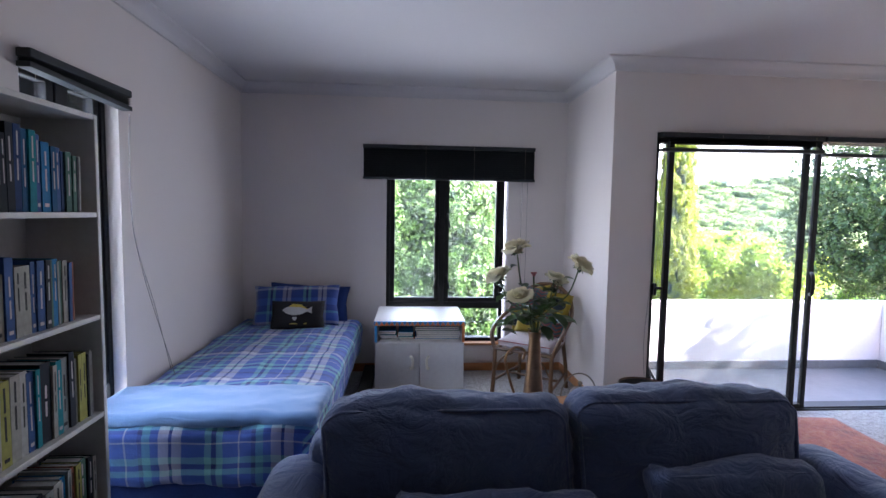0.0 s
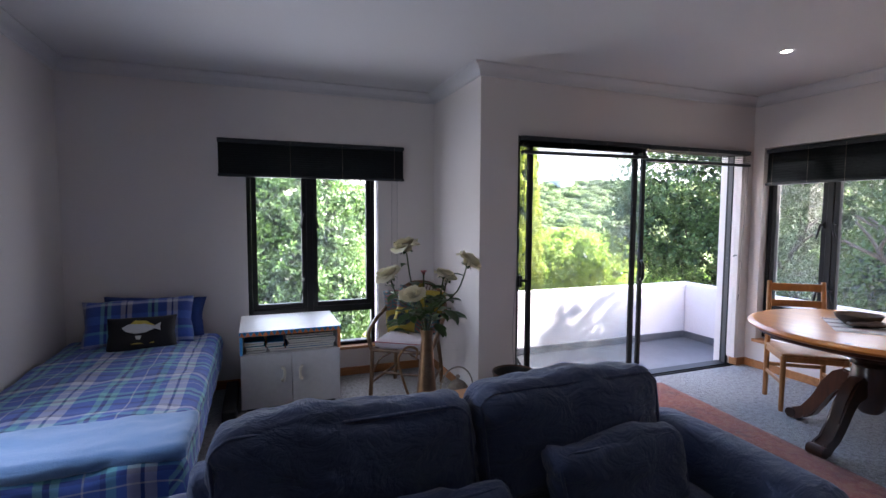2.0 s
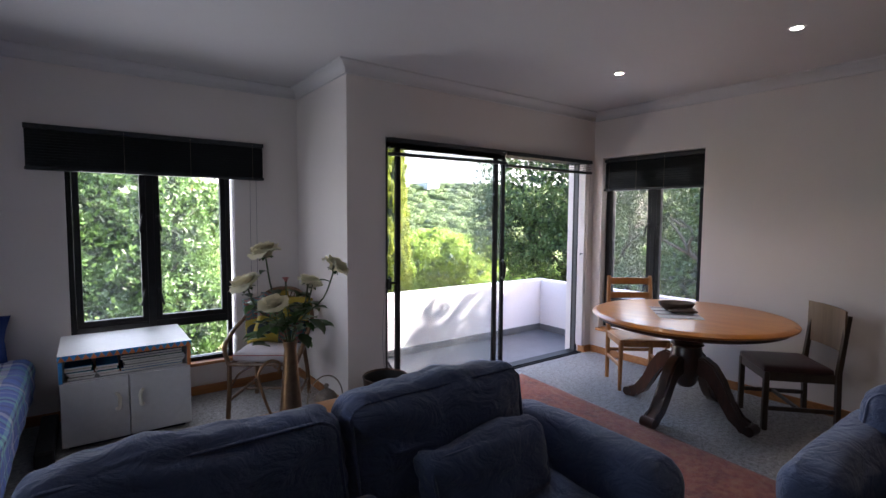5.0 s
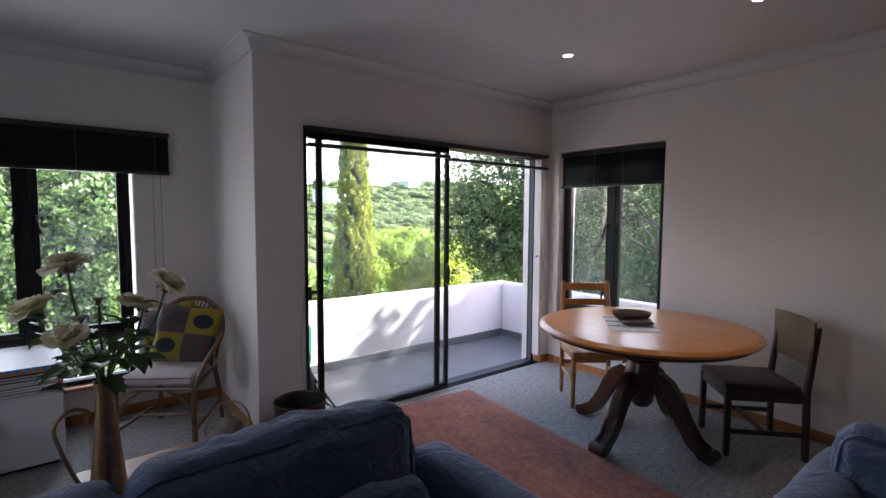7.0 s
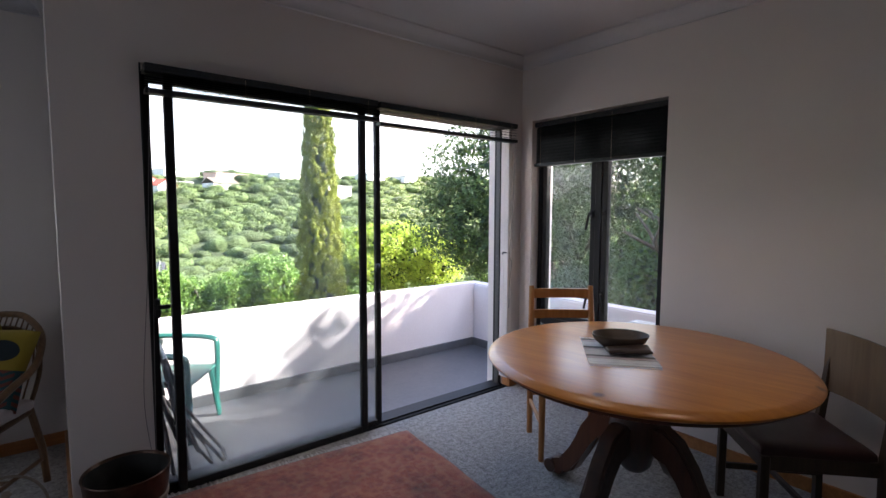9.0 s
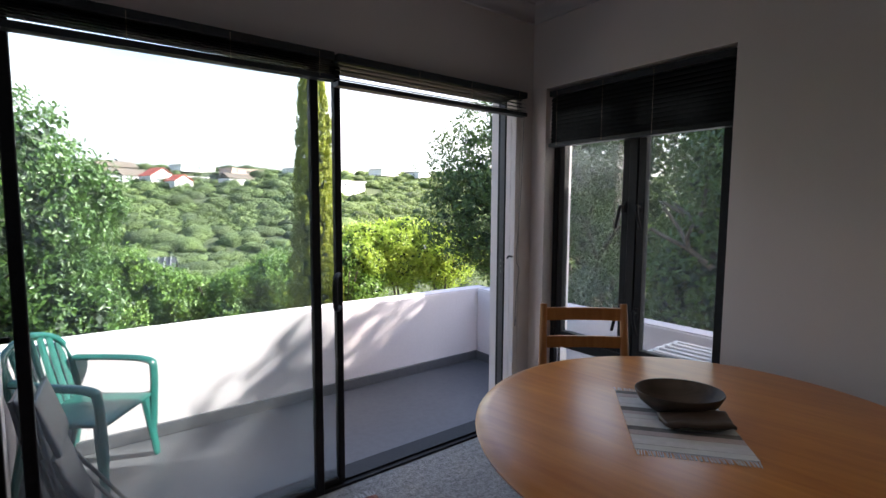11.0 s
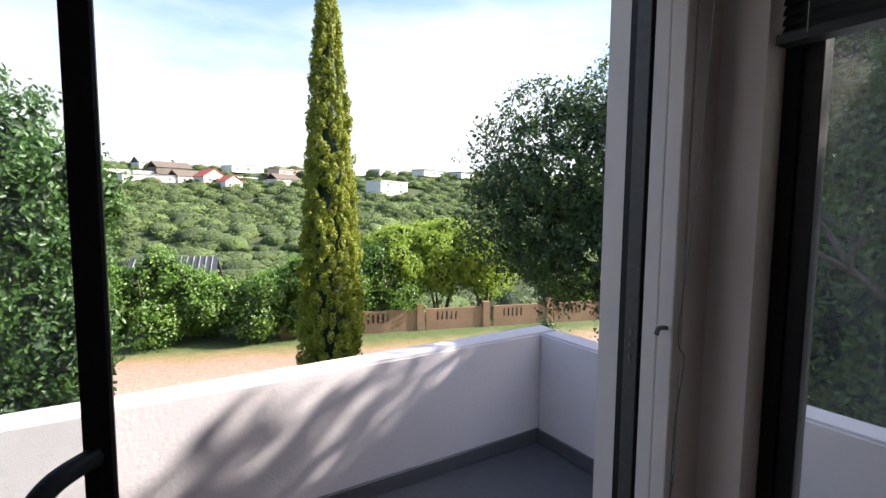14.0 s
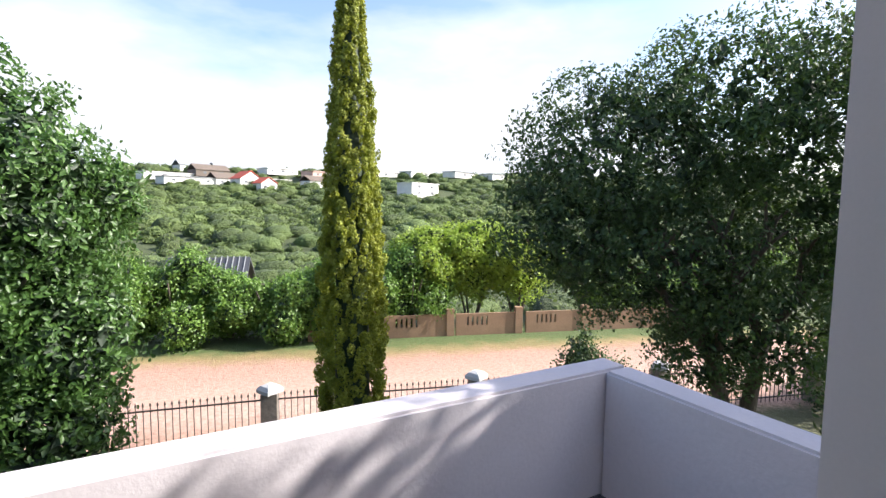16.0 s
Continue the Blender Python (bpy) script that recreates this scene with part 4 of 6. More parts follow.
def print_material():
    m, nt, p = shader("printed_cotton")
    v = coords(nt)
    sep = nt.nodes.new("ShaderNodeSeparateXYZ")
    nt.links.new(v, sep.inputs[0])

    def math_node(op, a, b=None):
        n = nt.nodes.new("ShaderNodeMath")
        n.operation = op
        for i, q in enumerate((a, b)):
            if q is None:
                continue
            if isinstance(q, (int, float)):
                n.inputs[i].default_value = q
            else:
                nt.links.new(q, n.inputs[i])
        return n.outputs[0]

    x, z = sep.outputs[0], sep.outputs[2]
    u = math_node("FRACT", math_node("MULTIPLY", math_node("ADD", x, 1.0), 11.0))
    side = math_node("ABSOLUTE", math_node("SUBTRACT", u, 0.5))
    chev = math_node("FRACT", math_node("ADD", math_node("MULTIPLY", z, 30.0), math_node("MULTIPLY", side, -1.6)))
    leafy = math_node("MULTIPLY", math_node("GREATER_THAN", chev, 0.48), math_node("LESS_THAN", side, 0.43))
    q = math_node("MULTIPLY", x, z)
    block = math_node("GREATER_THAN", q, 0.0)
    bird = math_node("LESS_THAN", math_node("ADD", math_node("POWER", math_node("MULTIPLY", math_node("SUBTRACT", math_node("ABSOLUTE", x), 0.105), 1.0), 2.0),
                                            math_node("POWER", math_node("MULTIPLY", math_node("SUBTRACT", math_node("ABSOLUTE", z), 0.09), 1.3), 2.0)), 0.0042)

    def mix(f, a, b):
        n = nt.nodes.new("ShaderNodeMix")
        n.data_type = "RGBA"
        nt.links.new(f, n.inputs["Factor"])
        for k, c in (("A", a), ("B", b)):
            if isinstance(c, tuple):
                n.inputs[k].default_value = rgb(c)
            else:
                nt.links.new(c, n.inputs[k])
        return n.outputs["Result"]

    leaves = mix(leafy, (0.020, 0.065, 0.075), (0.15, 0.045, 0.035))
    birds = mix(bird, (0.27, 0.20, 0.020), (0.012, 0.022, 0.03))
    nt.links.new(mix(block, leaves, birds), p.inputs["Base Color"])
    p.inputs["Roughness"].default_value = 0.9
    w = node(nt, "TexNoise", Scale=20.0, Detail=4.0)
    nt.links.new(v, w.inputs["Vector"])
    b = node(nt, "Bump", Strength=0.3, Distance=0.01)
    nt.links.new(w.outputs[0], b.inputs["Height"])
    nt.links.new(b.outputs[0], p.inputs["Normal"])
    return m


PRINT_TEAL = print_material()
print_cushion(CH @ pose(0.05, 0.10, 0.665, -20, 8, 6), 9)
print_cushion(CH @ pose(-0.09, 0.17, 0.665, -16, -14, -6), 12)

lan = thing("lantern", "weathered tin lantern with a domed lid and hoop handle", "lantern", pose(1.325, 3.385, 0))
part("base", lathe([(0, 0), (0.085, 0), (0.09, 0.01), (0.085, 0.06), (0.075, 0.12), (0.075, 0.13), (0, 0.13)], 28), TIN, lan, smooth=40)
part("brim", lathe([(0.06, 0.15), (0.145, 0.128), (0.148, 0.132), (0.10, 0.155), (0.07, 0.172)], 32), TIN, lan, "wide sloping tin brim", 40)
part("lid", lathe([(0.074, 0.165), (0.078, 0.175), (0.074, 0.20), (0.055, 0.225), (0.03, 0.243), (0.012, 0.25), (0.012, 0.262), (0.02, 0.272), (0.012, 0.285), (0, 0.288)], 28), TIN, lan, "domed tin lid with a knob", 40)
part("handle", tube([(0.135 * math.cos(a), 0.02, 0.16 + 0.18 * math.sin(a)) for a in [math.pi * k / 20 for k in range(21)]], 0.0055, 8), TIN, lan, "thin hoop handle", 60)

binn = thing("waste_bin", "round dark metal bin standing by the door", "bin", pose(1.728, 3.24, 0))
part("body", lathe([(0, 0), (0.13, 0), (0.135, 0.012), (0.165, 0.30), (0.169, 0.307), (0.166, 0.312), (0.161, 0.307), (0.131, 0.02), (0, 0.02)], 40), COPPER, binn, smooth=40)
part("band", lathe([(0.1505, 0.17), (0.1565, 0.175), (0.1578, 0.19), (0.1530, 0.195)], 40), TIN, binn, smooth=40)
part("lining", lathe([(0.0, 0.022), (0.1305, 0.022), (0.1588, 0.300), (0.157, 0.300), (0.129, 0.024), (0, 0.024)], 40), MATT_BLACK, binn, "black inside", 40)

table2 = thing("side_table", "low pine side table behind the sofa", "table", pose(0.84, 2.33, 0))
part("top", boxes((-0.29, -0.36, 0.425, 0.29, 0.36, 0.45), bevel=0.006), PINE_POST, table2)
part("apron", boxes((-0.25, -0.31, 0.36, 0.25, -0.29, 0.424), (-0.25, 0.29, 0.36, 0.25, 0.31, 0.424), (-0.25, -0.29, 0.36, -0.23, 0.29, 0.424), (0.23, -0.29, 0.36, 0.25, 0.29, 0.424)), PINE_POST, table2)
for sx in (-1, 1):
    for sy in (-1, 1):
        part("leg", boxes((sx * 0.24 - 0.024, sy * 0.31 - 0.024, 0, sx * 0.24 + 0.024, sy * 0.31 + 0.024, 0.36), bevel=0.004), PINE_POST, table2)

vase = thing("vase", "tall tapering brass vase with a curled handle", "vase", pose(0.63, 2.10, 0.45))
part("body", lathe([(0, 0), (0.062, 0), (0.066, 0.01), (0.060, 0.10), (0.044, 0.26), (0.030, 0.42), (0.025, 0.49), (0.031, 0.53), (0.028, 0.53), (0.021, 0.49), (0.023, 0.35), (0, 0.3)], 36), BRASS, vase, smooth=50)
part("handle", tube(smooth_path([(-0.050, 0.0, 0.17), (-0.085, 0.0, 0.24), (-0.115, 0.0, 0.33), (-0.13, 0.0, 0.41), (-0.09, 0.0, 0.455), (-0.045, 0.0, 0.44), (-0.05, 0.0, 0.40)], 6), 0.006, 8), BRASS, vase, "curled brass handle", 60)

random.seed(5)
bouquet = thing("rose_bouquet", "bunch of cream roses with dark leaves standing in the vase", "flowers", pose(0.63, 2.10, 0.95))


def rose_leaf(bm, at, way, size):
    way = way.normalized()
    side = way.cross(Vector((0, 0, 1)))
    side = side.normalized() if side.length > 1e-3 else Vector((1, 0, 0))
    up = side.cross(way)
    prof = [(0, 0, 0), (0.25, 0.26, 0.02), (0.55, 0.33, 0.03), (0.85, 0.16, -0.03), (1.0, 0, -0.10)]
    mid = [bm.verts.new(at + way * (size * a) + up * (size * c)) for a, b, c in prof]
    for s in (-1, 1):
        edge = [bm.verts.new(at + way * (size * a) + side * (s * size * b) + up * (size * (c + 0.10 * (b > 0)))) for a, b, c in prof[1:-1]]
        row = [mid[0]] + edge + [mid[-1]]
        for k in range(len(mid) - 1):
            f = [mid[k], mid[k + 1], row[k + 1], row[k]]
            bm.faces.new(list(dict.fromkeys(f)))


ROSES = [((-0.080, 0.05, 0.385), 0.062, 1), ((-0.160, 0.03, 0.265), 0.060, 1), ((0.172, -0.06, 0.325), 0.058, 1), ((-0.085, -0.07, 0.185), 0.058, 1), ((0.085, 0.01, 0.265), 0.046, 1), ((-0.005, 0.03, 0.285), 0.013, 0), ((0.12, 0.06, 0.24), 0.046, 1)]
leafmesh = bmesh.new()
for (x, y, z), r, cream in ROSES:
    p = Vector((x, y, z))
    out = Vector((x * 1.5 + 0.06 * math.sin(40 * x), y * 1.5 - 0.05, 0.42)).normalized()
    path = smooth_path([(0, 0, -0.02), (0.25 * x, 0.25 * y, 0.05 + 0.2 * z), (0.75 * x, 0.75 * y, 0.62 * z), tuple(p)], 4)
    part("stem", tube(path, 0.0035, 6), STEM, bouquet, smooth=60)
    bm = bmesh.new()
    q = out.to_track_quat("Z", "Y").to_matrix()
    for ring, (n, spread, rr) in enumerate(((6, 98, 1.10), (6, 76, 1.06), (6, 54, 1.02), (5, 36, 0.98), (5, 22, 0.92), (4, 10, 0.86))):
        for k in range(n):
            a = 2 * math.pi * (k + random.uniform(-0.15, 0.15)) / n + ring * 0.7 + x * 9
            big = r * rr * random.uniform(0.88, 1.12)
            tilt, curl = spread + random.uniform(-12, 12), random.uniform(5, 30) * (ring < 3)
            rows, at_r, at_h = [], 0.0, 0.0
            for i in range(6):
                t = i / 5
                bend = radians(tilt * (0.45 + 0.55 * t) + curl * t ** 4)
                if i:
                    at_r, at_h = at_r + 0.2 * big * math.sin(bend), at_h + 0.2 * big * math.cos(bend)
                half = big * (0.12 + 0.52 * math.sin(math.pi * min(1, 0.06 + 0.74 * t)) ** 0.8) * (1 if i < 5 else 0.62)
                line = []
                for j in range(5):
                    w = (j - 2) / 2
                    ruffle = 0.10 * big * t * noise.noise(Vector((3 * w, 4.0 * k + 3 * t, 9 * ring + 30 * x)))
                    lift = 0.22 * half * w * w
                    local = Vector((at_r - lift * math.cos(bend) * 0.6 + ruffle, half * w, at_h + lift * math.sin(bend) + ruffle - 0.01 * ring * 0.3))
                    line.append(bm.verts.new(p + q @ (Matrix.Rotation(a, 3, "Z") @ local)))
                rows.append(line)
            for i in range(5):
                for j in range(4):
                    bm.faces.new((rows[i][j], rows[i][j + 1], rows[i + 1][j + 1], rows[i + 1][j]))
    for k in range(5):
        a = 2 * math.pi * k / 5 + x * 7
        rose_leaf(leafmesh, p - out * 0.004, q @ Vector((math.cos(a), math.sin(a), -0.35)), 0.55 * r)
    part("bloom", bm, PETAL if cream else PINKBUD, bouquet, "open cream rose" if cream else "small pink bud", 175)
    for k in range(6):
        t = 0.25 + 0.6 * random.random()
        at = path[min(len(path) - 1, int(t * len(path)))]
        a = random.uniform(0, 6.28)
        rose_leaf(leafmesh, at, Vector((math.cos(a), math.sin(a), random.uniform(-0.5, 0.5))), random.uniform(0.05, 0.085))
for k in range(34):
    a = random.uniform(0, 6.28)
    rose_leaf(leafmesh, Vector((0.09 * math.cos(a), 0.09 * math.sin(a), random.uniform(0.0, 0.22))), Vector((math.cos(a), math.sin(a), random.uniform(-0.7, 0.4))), random.uniform(0.055, 0.10))
tagged(part("foliage", leafmesh, ROSELEAF, bouquet, "glossy dark green rose leaves", 60), kind="stuff")


# ---- sofa and armchair ----
def back_cushion(parent, x0, x1, y0, y1, z0, z1, lean, seed, name="back_cushion"):
    t = Matrix.Translation(((x0 + x1) / 2, (y0 + y1) / 2, z0)) @ pose(0, 0, 0, lean, 0, 0) @ Matrix.Translation((-(x0 + x1) / 2, -(y0 + y1) / 2, -z0))
    c = part(name, soft_box(x0, y0, z0, x1, y1, z1, 0.075, 26, (0.0, 0.05, 0.022), 0.030, 3.6, seed, t), DENIM, parent, "plump navy canvas back cushion", 60)
    for y in (y0 + 0.022, y1 - 0.022):
        c0 = Vector(((x0 + x1) / 2, (y0 + y1) / 2, (z0 + z1) / 2))
        bm = tube([tuple(t @ (c0 + rumpled(Vector(p) - c0, 0.030, 3.6, seed))) for p in ring_path(x0 + 0.024, x1 - 0.024, z0 + 0.024, z1 - 0.020, y, 0.06, 8)], 0.0075, 6)
        part("piping", bm, DENIM, c, smooth=60)
    return c


sofa = thing("sofa", "two-seater navy canvas sofa with loose cushions", "sofa", pose(0.63, 1.42, 0))
part("frame", soft_box(-1.05, -0.42, 0.06, 1.12, 0.36, 0.30, 0.03, 10, rumple=0.008, seed=1), DENIM, sofa, smooth=60)
part("back_frame", soft_box(-0.92, 0.24, 0.10, 0.92, 0.42, 0.70, 0.06, 12, rumple=0.010, seed=2), DENIM, sofa, smooth=60)
for s in (-1, 1):
    part("arm", soft_box(min(s * 0.89, s * 1.14) + (0.07 if s < 0 else 0), -0.44, 0.08, max(s * 0.89, s * 1.14) + (0.07 if s < 0 else 0), 0.40, 0.60, 0.09, 14, (0.01, 0.01, 0.02), 0.010, 4, 4 + s), DENIM, sofa, "rounded canvas arm", 60)
    part("seat_cushion", soft_box(min(s * 0.005, s * 0.885), -0.44, 0.29, max(s * 0.005, s * 0.885), 0.14, 0.46, 0.06, 14, (0, 0.02, 0.03), 0.012, 4.5, 7 + s), DENIM, sofa, "thick canvas seat cushion", 60)
    for sy in (-0.36, 0.32):
        part("foot", lathe([(0, 0), (0.022, 0), (0.028, 0.06), (0, 0.06)], 16, centre=(s * 1.0, sy, 0)), MAHOGANY, sofa, "turned wooden foot")
back_cushion(sofa, -0.855, 0.0, 0.06, 0.28, 0.43, 0.86, -9, 21)
back_cushion(sofa, 0.005, 0.83, 0.06, 0.28, 0.43, 0.87, -9, 24)
for x0, x1, y, z1, sd in ((-0.62, 0.02, -0.10, 0.665, 31), (0.20, 0.74, -0.06, 0.715, 34)):
    t = Matrix.Translation((0, y, 0.46)) @ pose(0, 0, 0, -16) @ Matrix.Translation((0, -y, -0.46))
    c = part("scatter_cushion", soft_box(x0, y - 0.07, 0.46, x1, y + 0.07, z1, 0.05, 14, (0, 0.03, 0.01), 0.032, 4.5, sd, t), DENIM, sofa, "small navy canvas cushion", 60)
    c0 = Vector(((x0 + x1) / 2, y, (0.46 + z1) / 2))
    part("piping", tube([tuple(t @ (c0 + rumpled(Vector(p) - c0, 0.032, 4.5, sd))) for p in ring_path(x0 + 0.018, x1 - 0.018, 0.476, z1 - 0.016, y - 0.05, 0.045, 8)], 0.0065, 6), DENIM, c, smooth=60)

easy = thing("armchair", "navy canvas armchair with a loose back cushion", "armchair", pose(2.54, 0.27, 0, 0, 0, -90))
part("frame", soft_box(-0.50, -0.52, 0.06, 0.50, 0.42, 0.30, 0.03, 10, rumple=0.008, seed=41), DENIM, easy, smooth=60)
part("back_frame", soft_box(-0.32, 0.28, 0.10, 0.32, 0.48, 0.72, 0.06, 12, rumple=0.01, seed=42), DENIM, easy, smooth=60)
for s in (-1, 1):
    part("arm", soft_box(min(s * 0.30, s * 0.54), -0.55, 0.08, max(s * 0.30, s * 0.54), 0.46, 0.60, 0.09, 14, (0.01, 0.01, 0.02), 0.010, 4, 44 + s), DENIM, easy, "rounded canvas arm", 60)
    for sy in (-0.46, 0.38):
        part("foot", lathe([(0, 0), (0.022, 0), (0.028, 0.06), (0, 0.06)], 16, centre=(s * 0.42, sy, 0)), MAHOGANY, easy, "turned wooden foot")
part("seat_cushion", soft_box(-0.295, -0.54, 0.29, 0.295, 0.20, 0.46, 0.06, 14, (0, 0.02, 0.03), 0.012, 4.5, 47), DENIM, easy, smooth=60)
back_cushion(easy, -0.44, 0.44, 0.08, 0.30, 0.50, 0.77, -9, 51)

# ---- rug ----
rug = thing("rug", "worn brick-red woven rug with a fringed end", "rug", pose(2.40, 2.06, 0, 0, 0, -5))
bm = soft_box(-0.75, -1.42, 0.001, 0.75, 1.33, 0.013, 0.005, 30)
for v in bm.verts:
    v.co.x += 0.012 * noise.noise(Vector((0.0, v.co.y * 3, 1.0)))
    v.co.z += 0.004 * abs(noise.noise(v.co * 5)) if v.co.z > 0.006 else 0
part("rug_body", bm, RUG, rug, smooth=60)
random.seed(9)
fr = bmesh.new()
for i in range(150):
    x = -0.745 + 1.49 * i / 149
    dx, l = random.uniform(-0.012, 0.012), random.uniform(0.035, 0.06)
    tube([(x, 1.325, 0.006), (x + dx, 1.33 + l * 0.5, 0.006), (x + 1.5 * dx, 1.33 + l, 0.003)], 0.0028, 4, fr)
tagged(part("fringe", fr, BEAD, rug, "pale knotted fringe"), kind="stuff")

# ---- round table ----
TAB = pose(3.63, 1.95, 0, 0, 0, 8)
tab = thing("round_table", "round pine-topped pedestal table with dark carved legs", "table", TAB)
part("tabletop", lathe([(0, 0.735), (0.654, 0.735), (0.678, 0.738), (0.694, 0.748), (0.697, 0.756), (0.690, 0.764), (0.675, 0.768), (0.669, 0.772), (0.654, 0.775), (0, 0.775)], 96), PINE, tab, "polished pine top with a moulded edge", 40)
part("apron", lathe([(0.486, 0.70), (0.617, 0.70), (0.645, 0.712), (0.654, 0.7345), (0.486, 0.7345)], 72), MAHOGANY, tab, "dark rim under the top", 40)
part("pedestal", lathe([(0, 0.22), (0.05, 0.22), (0.075, 0.25), (0.085, 0.30), (0.11, 0.34), (0.12, 0.42), (0.105, 0.50), (0.10, 0.53), (0.12, 0.545), (0.10, 0.56), (0.125, 0.58), (0.10, 0.60), (0.13, 0.64), (0.16, 0.6995), (0, 0.6995)], 40), MAHOGANY, tab, "turned dark pedestal", 40)
for k in range(4):
    a = radians(90 * k - 10)
    bm = bmesh.new()
    side = [(0.09, 0.46), (0.15, 0.47), (0.22, 0.43), (0.29, 0.33), (0.345, 0.20), (0.40, 0.10), (0.455, 0.075), (0.49, 0.07), (0.505, 0.04), (0.49, 0.008), (0.45, 0.0), (0.42, 0.02), (0.38, 0.035), (0.33, 0.07), (0.285, 0.15), (0.235, 0.26), (0.18, 0.33), (0.12, 0.345), (0.09, 0.33)]
    prism(side, -0.042, 0.042, bm, "y")
    bmesh.ops.bevel(bm, geom=[e for e in bm.edges if abs(e.verts[0].co.y - e.verts[1].co.y) < 1e-6], offset=0.012, segments=2, affect="EDGES", clamp_overlap=True)
    bmesh.ops.transform(bm, matrix=Matrix.Rotation(a, 4, "Z"), verts=bm.verts)
    leg = part("leg", bm, LEGWOOD if k == 1 else MAHOGANY, tab, "curved carved leg with a scroll foot", 40)
    bm = tube([(0.475, -0.05, 0.04), (0.475, 0.05, 0.04)], 0.036, 18)
    bmesh.ops.transform(bm, matrix=Matrix.Rotation(a, 4, "Z"), verts=bm.verts)
    part("scroll", bm, MAHOGANY, leg, smooth=40)

mat_m = pose(3.57, 2.02, 0.775, 0, 0, -50)
mat = thing("table_mat", "striped woven cotton mat with fringed ends", "mat", mat_m)
n = 15
for i in range(n):
    y0 = -0.21 + 0.42 * i / n
    part("stripe", boxes((-0.15, y0, 0.0005, 0.15, y0 + 0.42 / n, 0.0035 + 0.0008 * (i % 2))), (FISHWHITE, BEAD, FISHWHITE, SEATCLOTH, CORD)[i % 5], mat)
fr = bmesh.new()
for i in range(46):
    x = -0.147 + 0.294 * i / 45
    for s in (-1, 1):
        tube([(x, s * 0.209, 0.002), (x + random.uniform(-0.004, 0.004), s * 0.240, 0.002)], 0.0016, 4, fr)
tagged(part("fringe", fr, BEAD, mat, "short white fringe"), kind="stuff")

bowl = thing("bowl", "dark carved wooden bowl resting on the mat", "bowl", pose(3.64, 2.05, 0.779, 0, 0, -40))
bm = lathe([(0, 0.008), (0.06, 0.008), (0.075, 0.012), (0.125, 0.045), (0.145, 0.075), (0.150, 0.077), (0.152, 0.072), (0.135, 0.040), (0.09, 0.004), (0.06, 0.0), (0, 0)], 40)
bmesh.ops.transform(bm, matrix=Matrix.Diagonal((0.88, 0.70, 0.88, 1)), verts=bm.verts)
part("body", bm, BOWLWOOD, bowl, smooth=50)
part("lip", soft_box(-0.10, -0.165, 0.012, 0.10, -0.075, 0.034, 0.01, 8, rumple=0.012, grain=14, seed=3), BOWLWOOD, bowl, "carved projecting lip", 60)

# ---- dining chairs ----
lad = thing("dining_chair", "pine ladder-back dining chair by the window", "chair", pose(3.95, 2.58, 0, 0, 0, -38.5))
# the back runs along local x at y = +0.17 and the chair faces local -y
for s in (-1, 1):
    part("back_post", tube([(s * 0.20, 0.15, 0), (s * 0.20, 0.15, 0.42), (s * 0.195, 0.175, 0.70), (s * 0.19, 0.205, 0.955)], [0.018, 0.021, 0.020, 0.017], 12), PINE_POST, lad, smooth=50)
    part("front_leg", tube([(s * 0.20, -0.22, 0), (s * 0.20, -0.22, 0.43)], [0.016, 0.021], 12), PINE_POST, lad, smooth=50)
    part("side_rail", boxes((s * 0.20 - 0.010, -0.21, 0.385, s * 0.20 + 0.010, 0.14, 0.425), bevel=0.003), PINE_POST, lad)
    part("stretcher", boxes((s * 0.20 - 0.008, -0.21, 0.20, s * 0.20 + 0.008, 0.14, 0.23), bevel=0.003), PINE_POST, lad)
for z0, z1, y in ((0.875, 0.935, 0.193), (0.745, 0.80, 0.178), (0.61, 0.66, 0.165)):
    q = [(-0.19, y), (-0.10, y + 0.014), (0, y + 0.019), (0.10, y + 0.014), (0.19, y), (0.19, y + 0.016), (0.10, y + 0.030), (0, y + 0.035), (-0.10, y + 0.030), (-0.19, y + 0.016)]
    part("slat", prism(q, z0, z1), PINE_POST, lad, smooth=40)
part("front_rail", boxes((-0.19, -0.23, 0.385, 0.19, -0.21, 0.425), (-0.19, 0.14, 0.385, 0.19, 0.16, 0.425), (-0.19, 0.142, 0.25, 0.19, 0.158, 0.28), bevel=0.003), PINE_POST, lad)
part("seat", soft_box(-0.215, -0.235, 0.425, 0.215, 0.15, 0.45, 0.01, 8, (0, 0, -0.006)), PINE_POST, lad, smooth=50)

dk = thing("dining_chair", "dark oak chair with a veneered back and oxblood leather seat", "chair", pose(4.105, 1.445, 0, 0, 0, 222.5))
# faces local +y is the back; the seat looks along local -y
for s in (-1, 1):
    part("back_post", prism([(0.215, 0), (0.245, 0), (0.235, 0.44), (0.275, 0.84), (0.25, 0.84), (0.205, 0.44)], s * 0.215 - 0.016, s * 0.215 + 0.016, axis="x"), OAK, dk)
    part("front_leg", boxes((s * 0.205 - 0.018, -0.24, 0, s * 0.205 + 0.018, -0.205, 0.42), bevel=0.004), OAK, dk)
    part("side_rail", boxes((s * 0.205 - 0.011, -0.205, 0.36, s * 0.205 + 0.011, 0.207, 0.425), bevel=0.003), OAK, dk)
    part("stretcher", boxes((s * 0.205 - 0.010, -0.205, 0.145, s * 0.205 + 0.010, 0.215, 0.175), bevel=0.003), OAK, dk)
part("front_rail", boxes((-0.187, -0.235, 0.36, 0.187, -0.212, 0.425), bevel=0.003), OAK, dk)
part("cross_bar", boxes((-0.195, -0.012, 0.148, 0.195, 0.012, 0.172), bevel=0.003), OAK, dk)
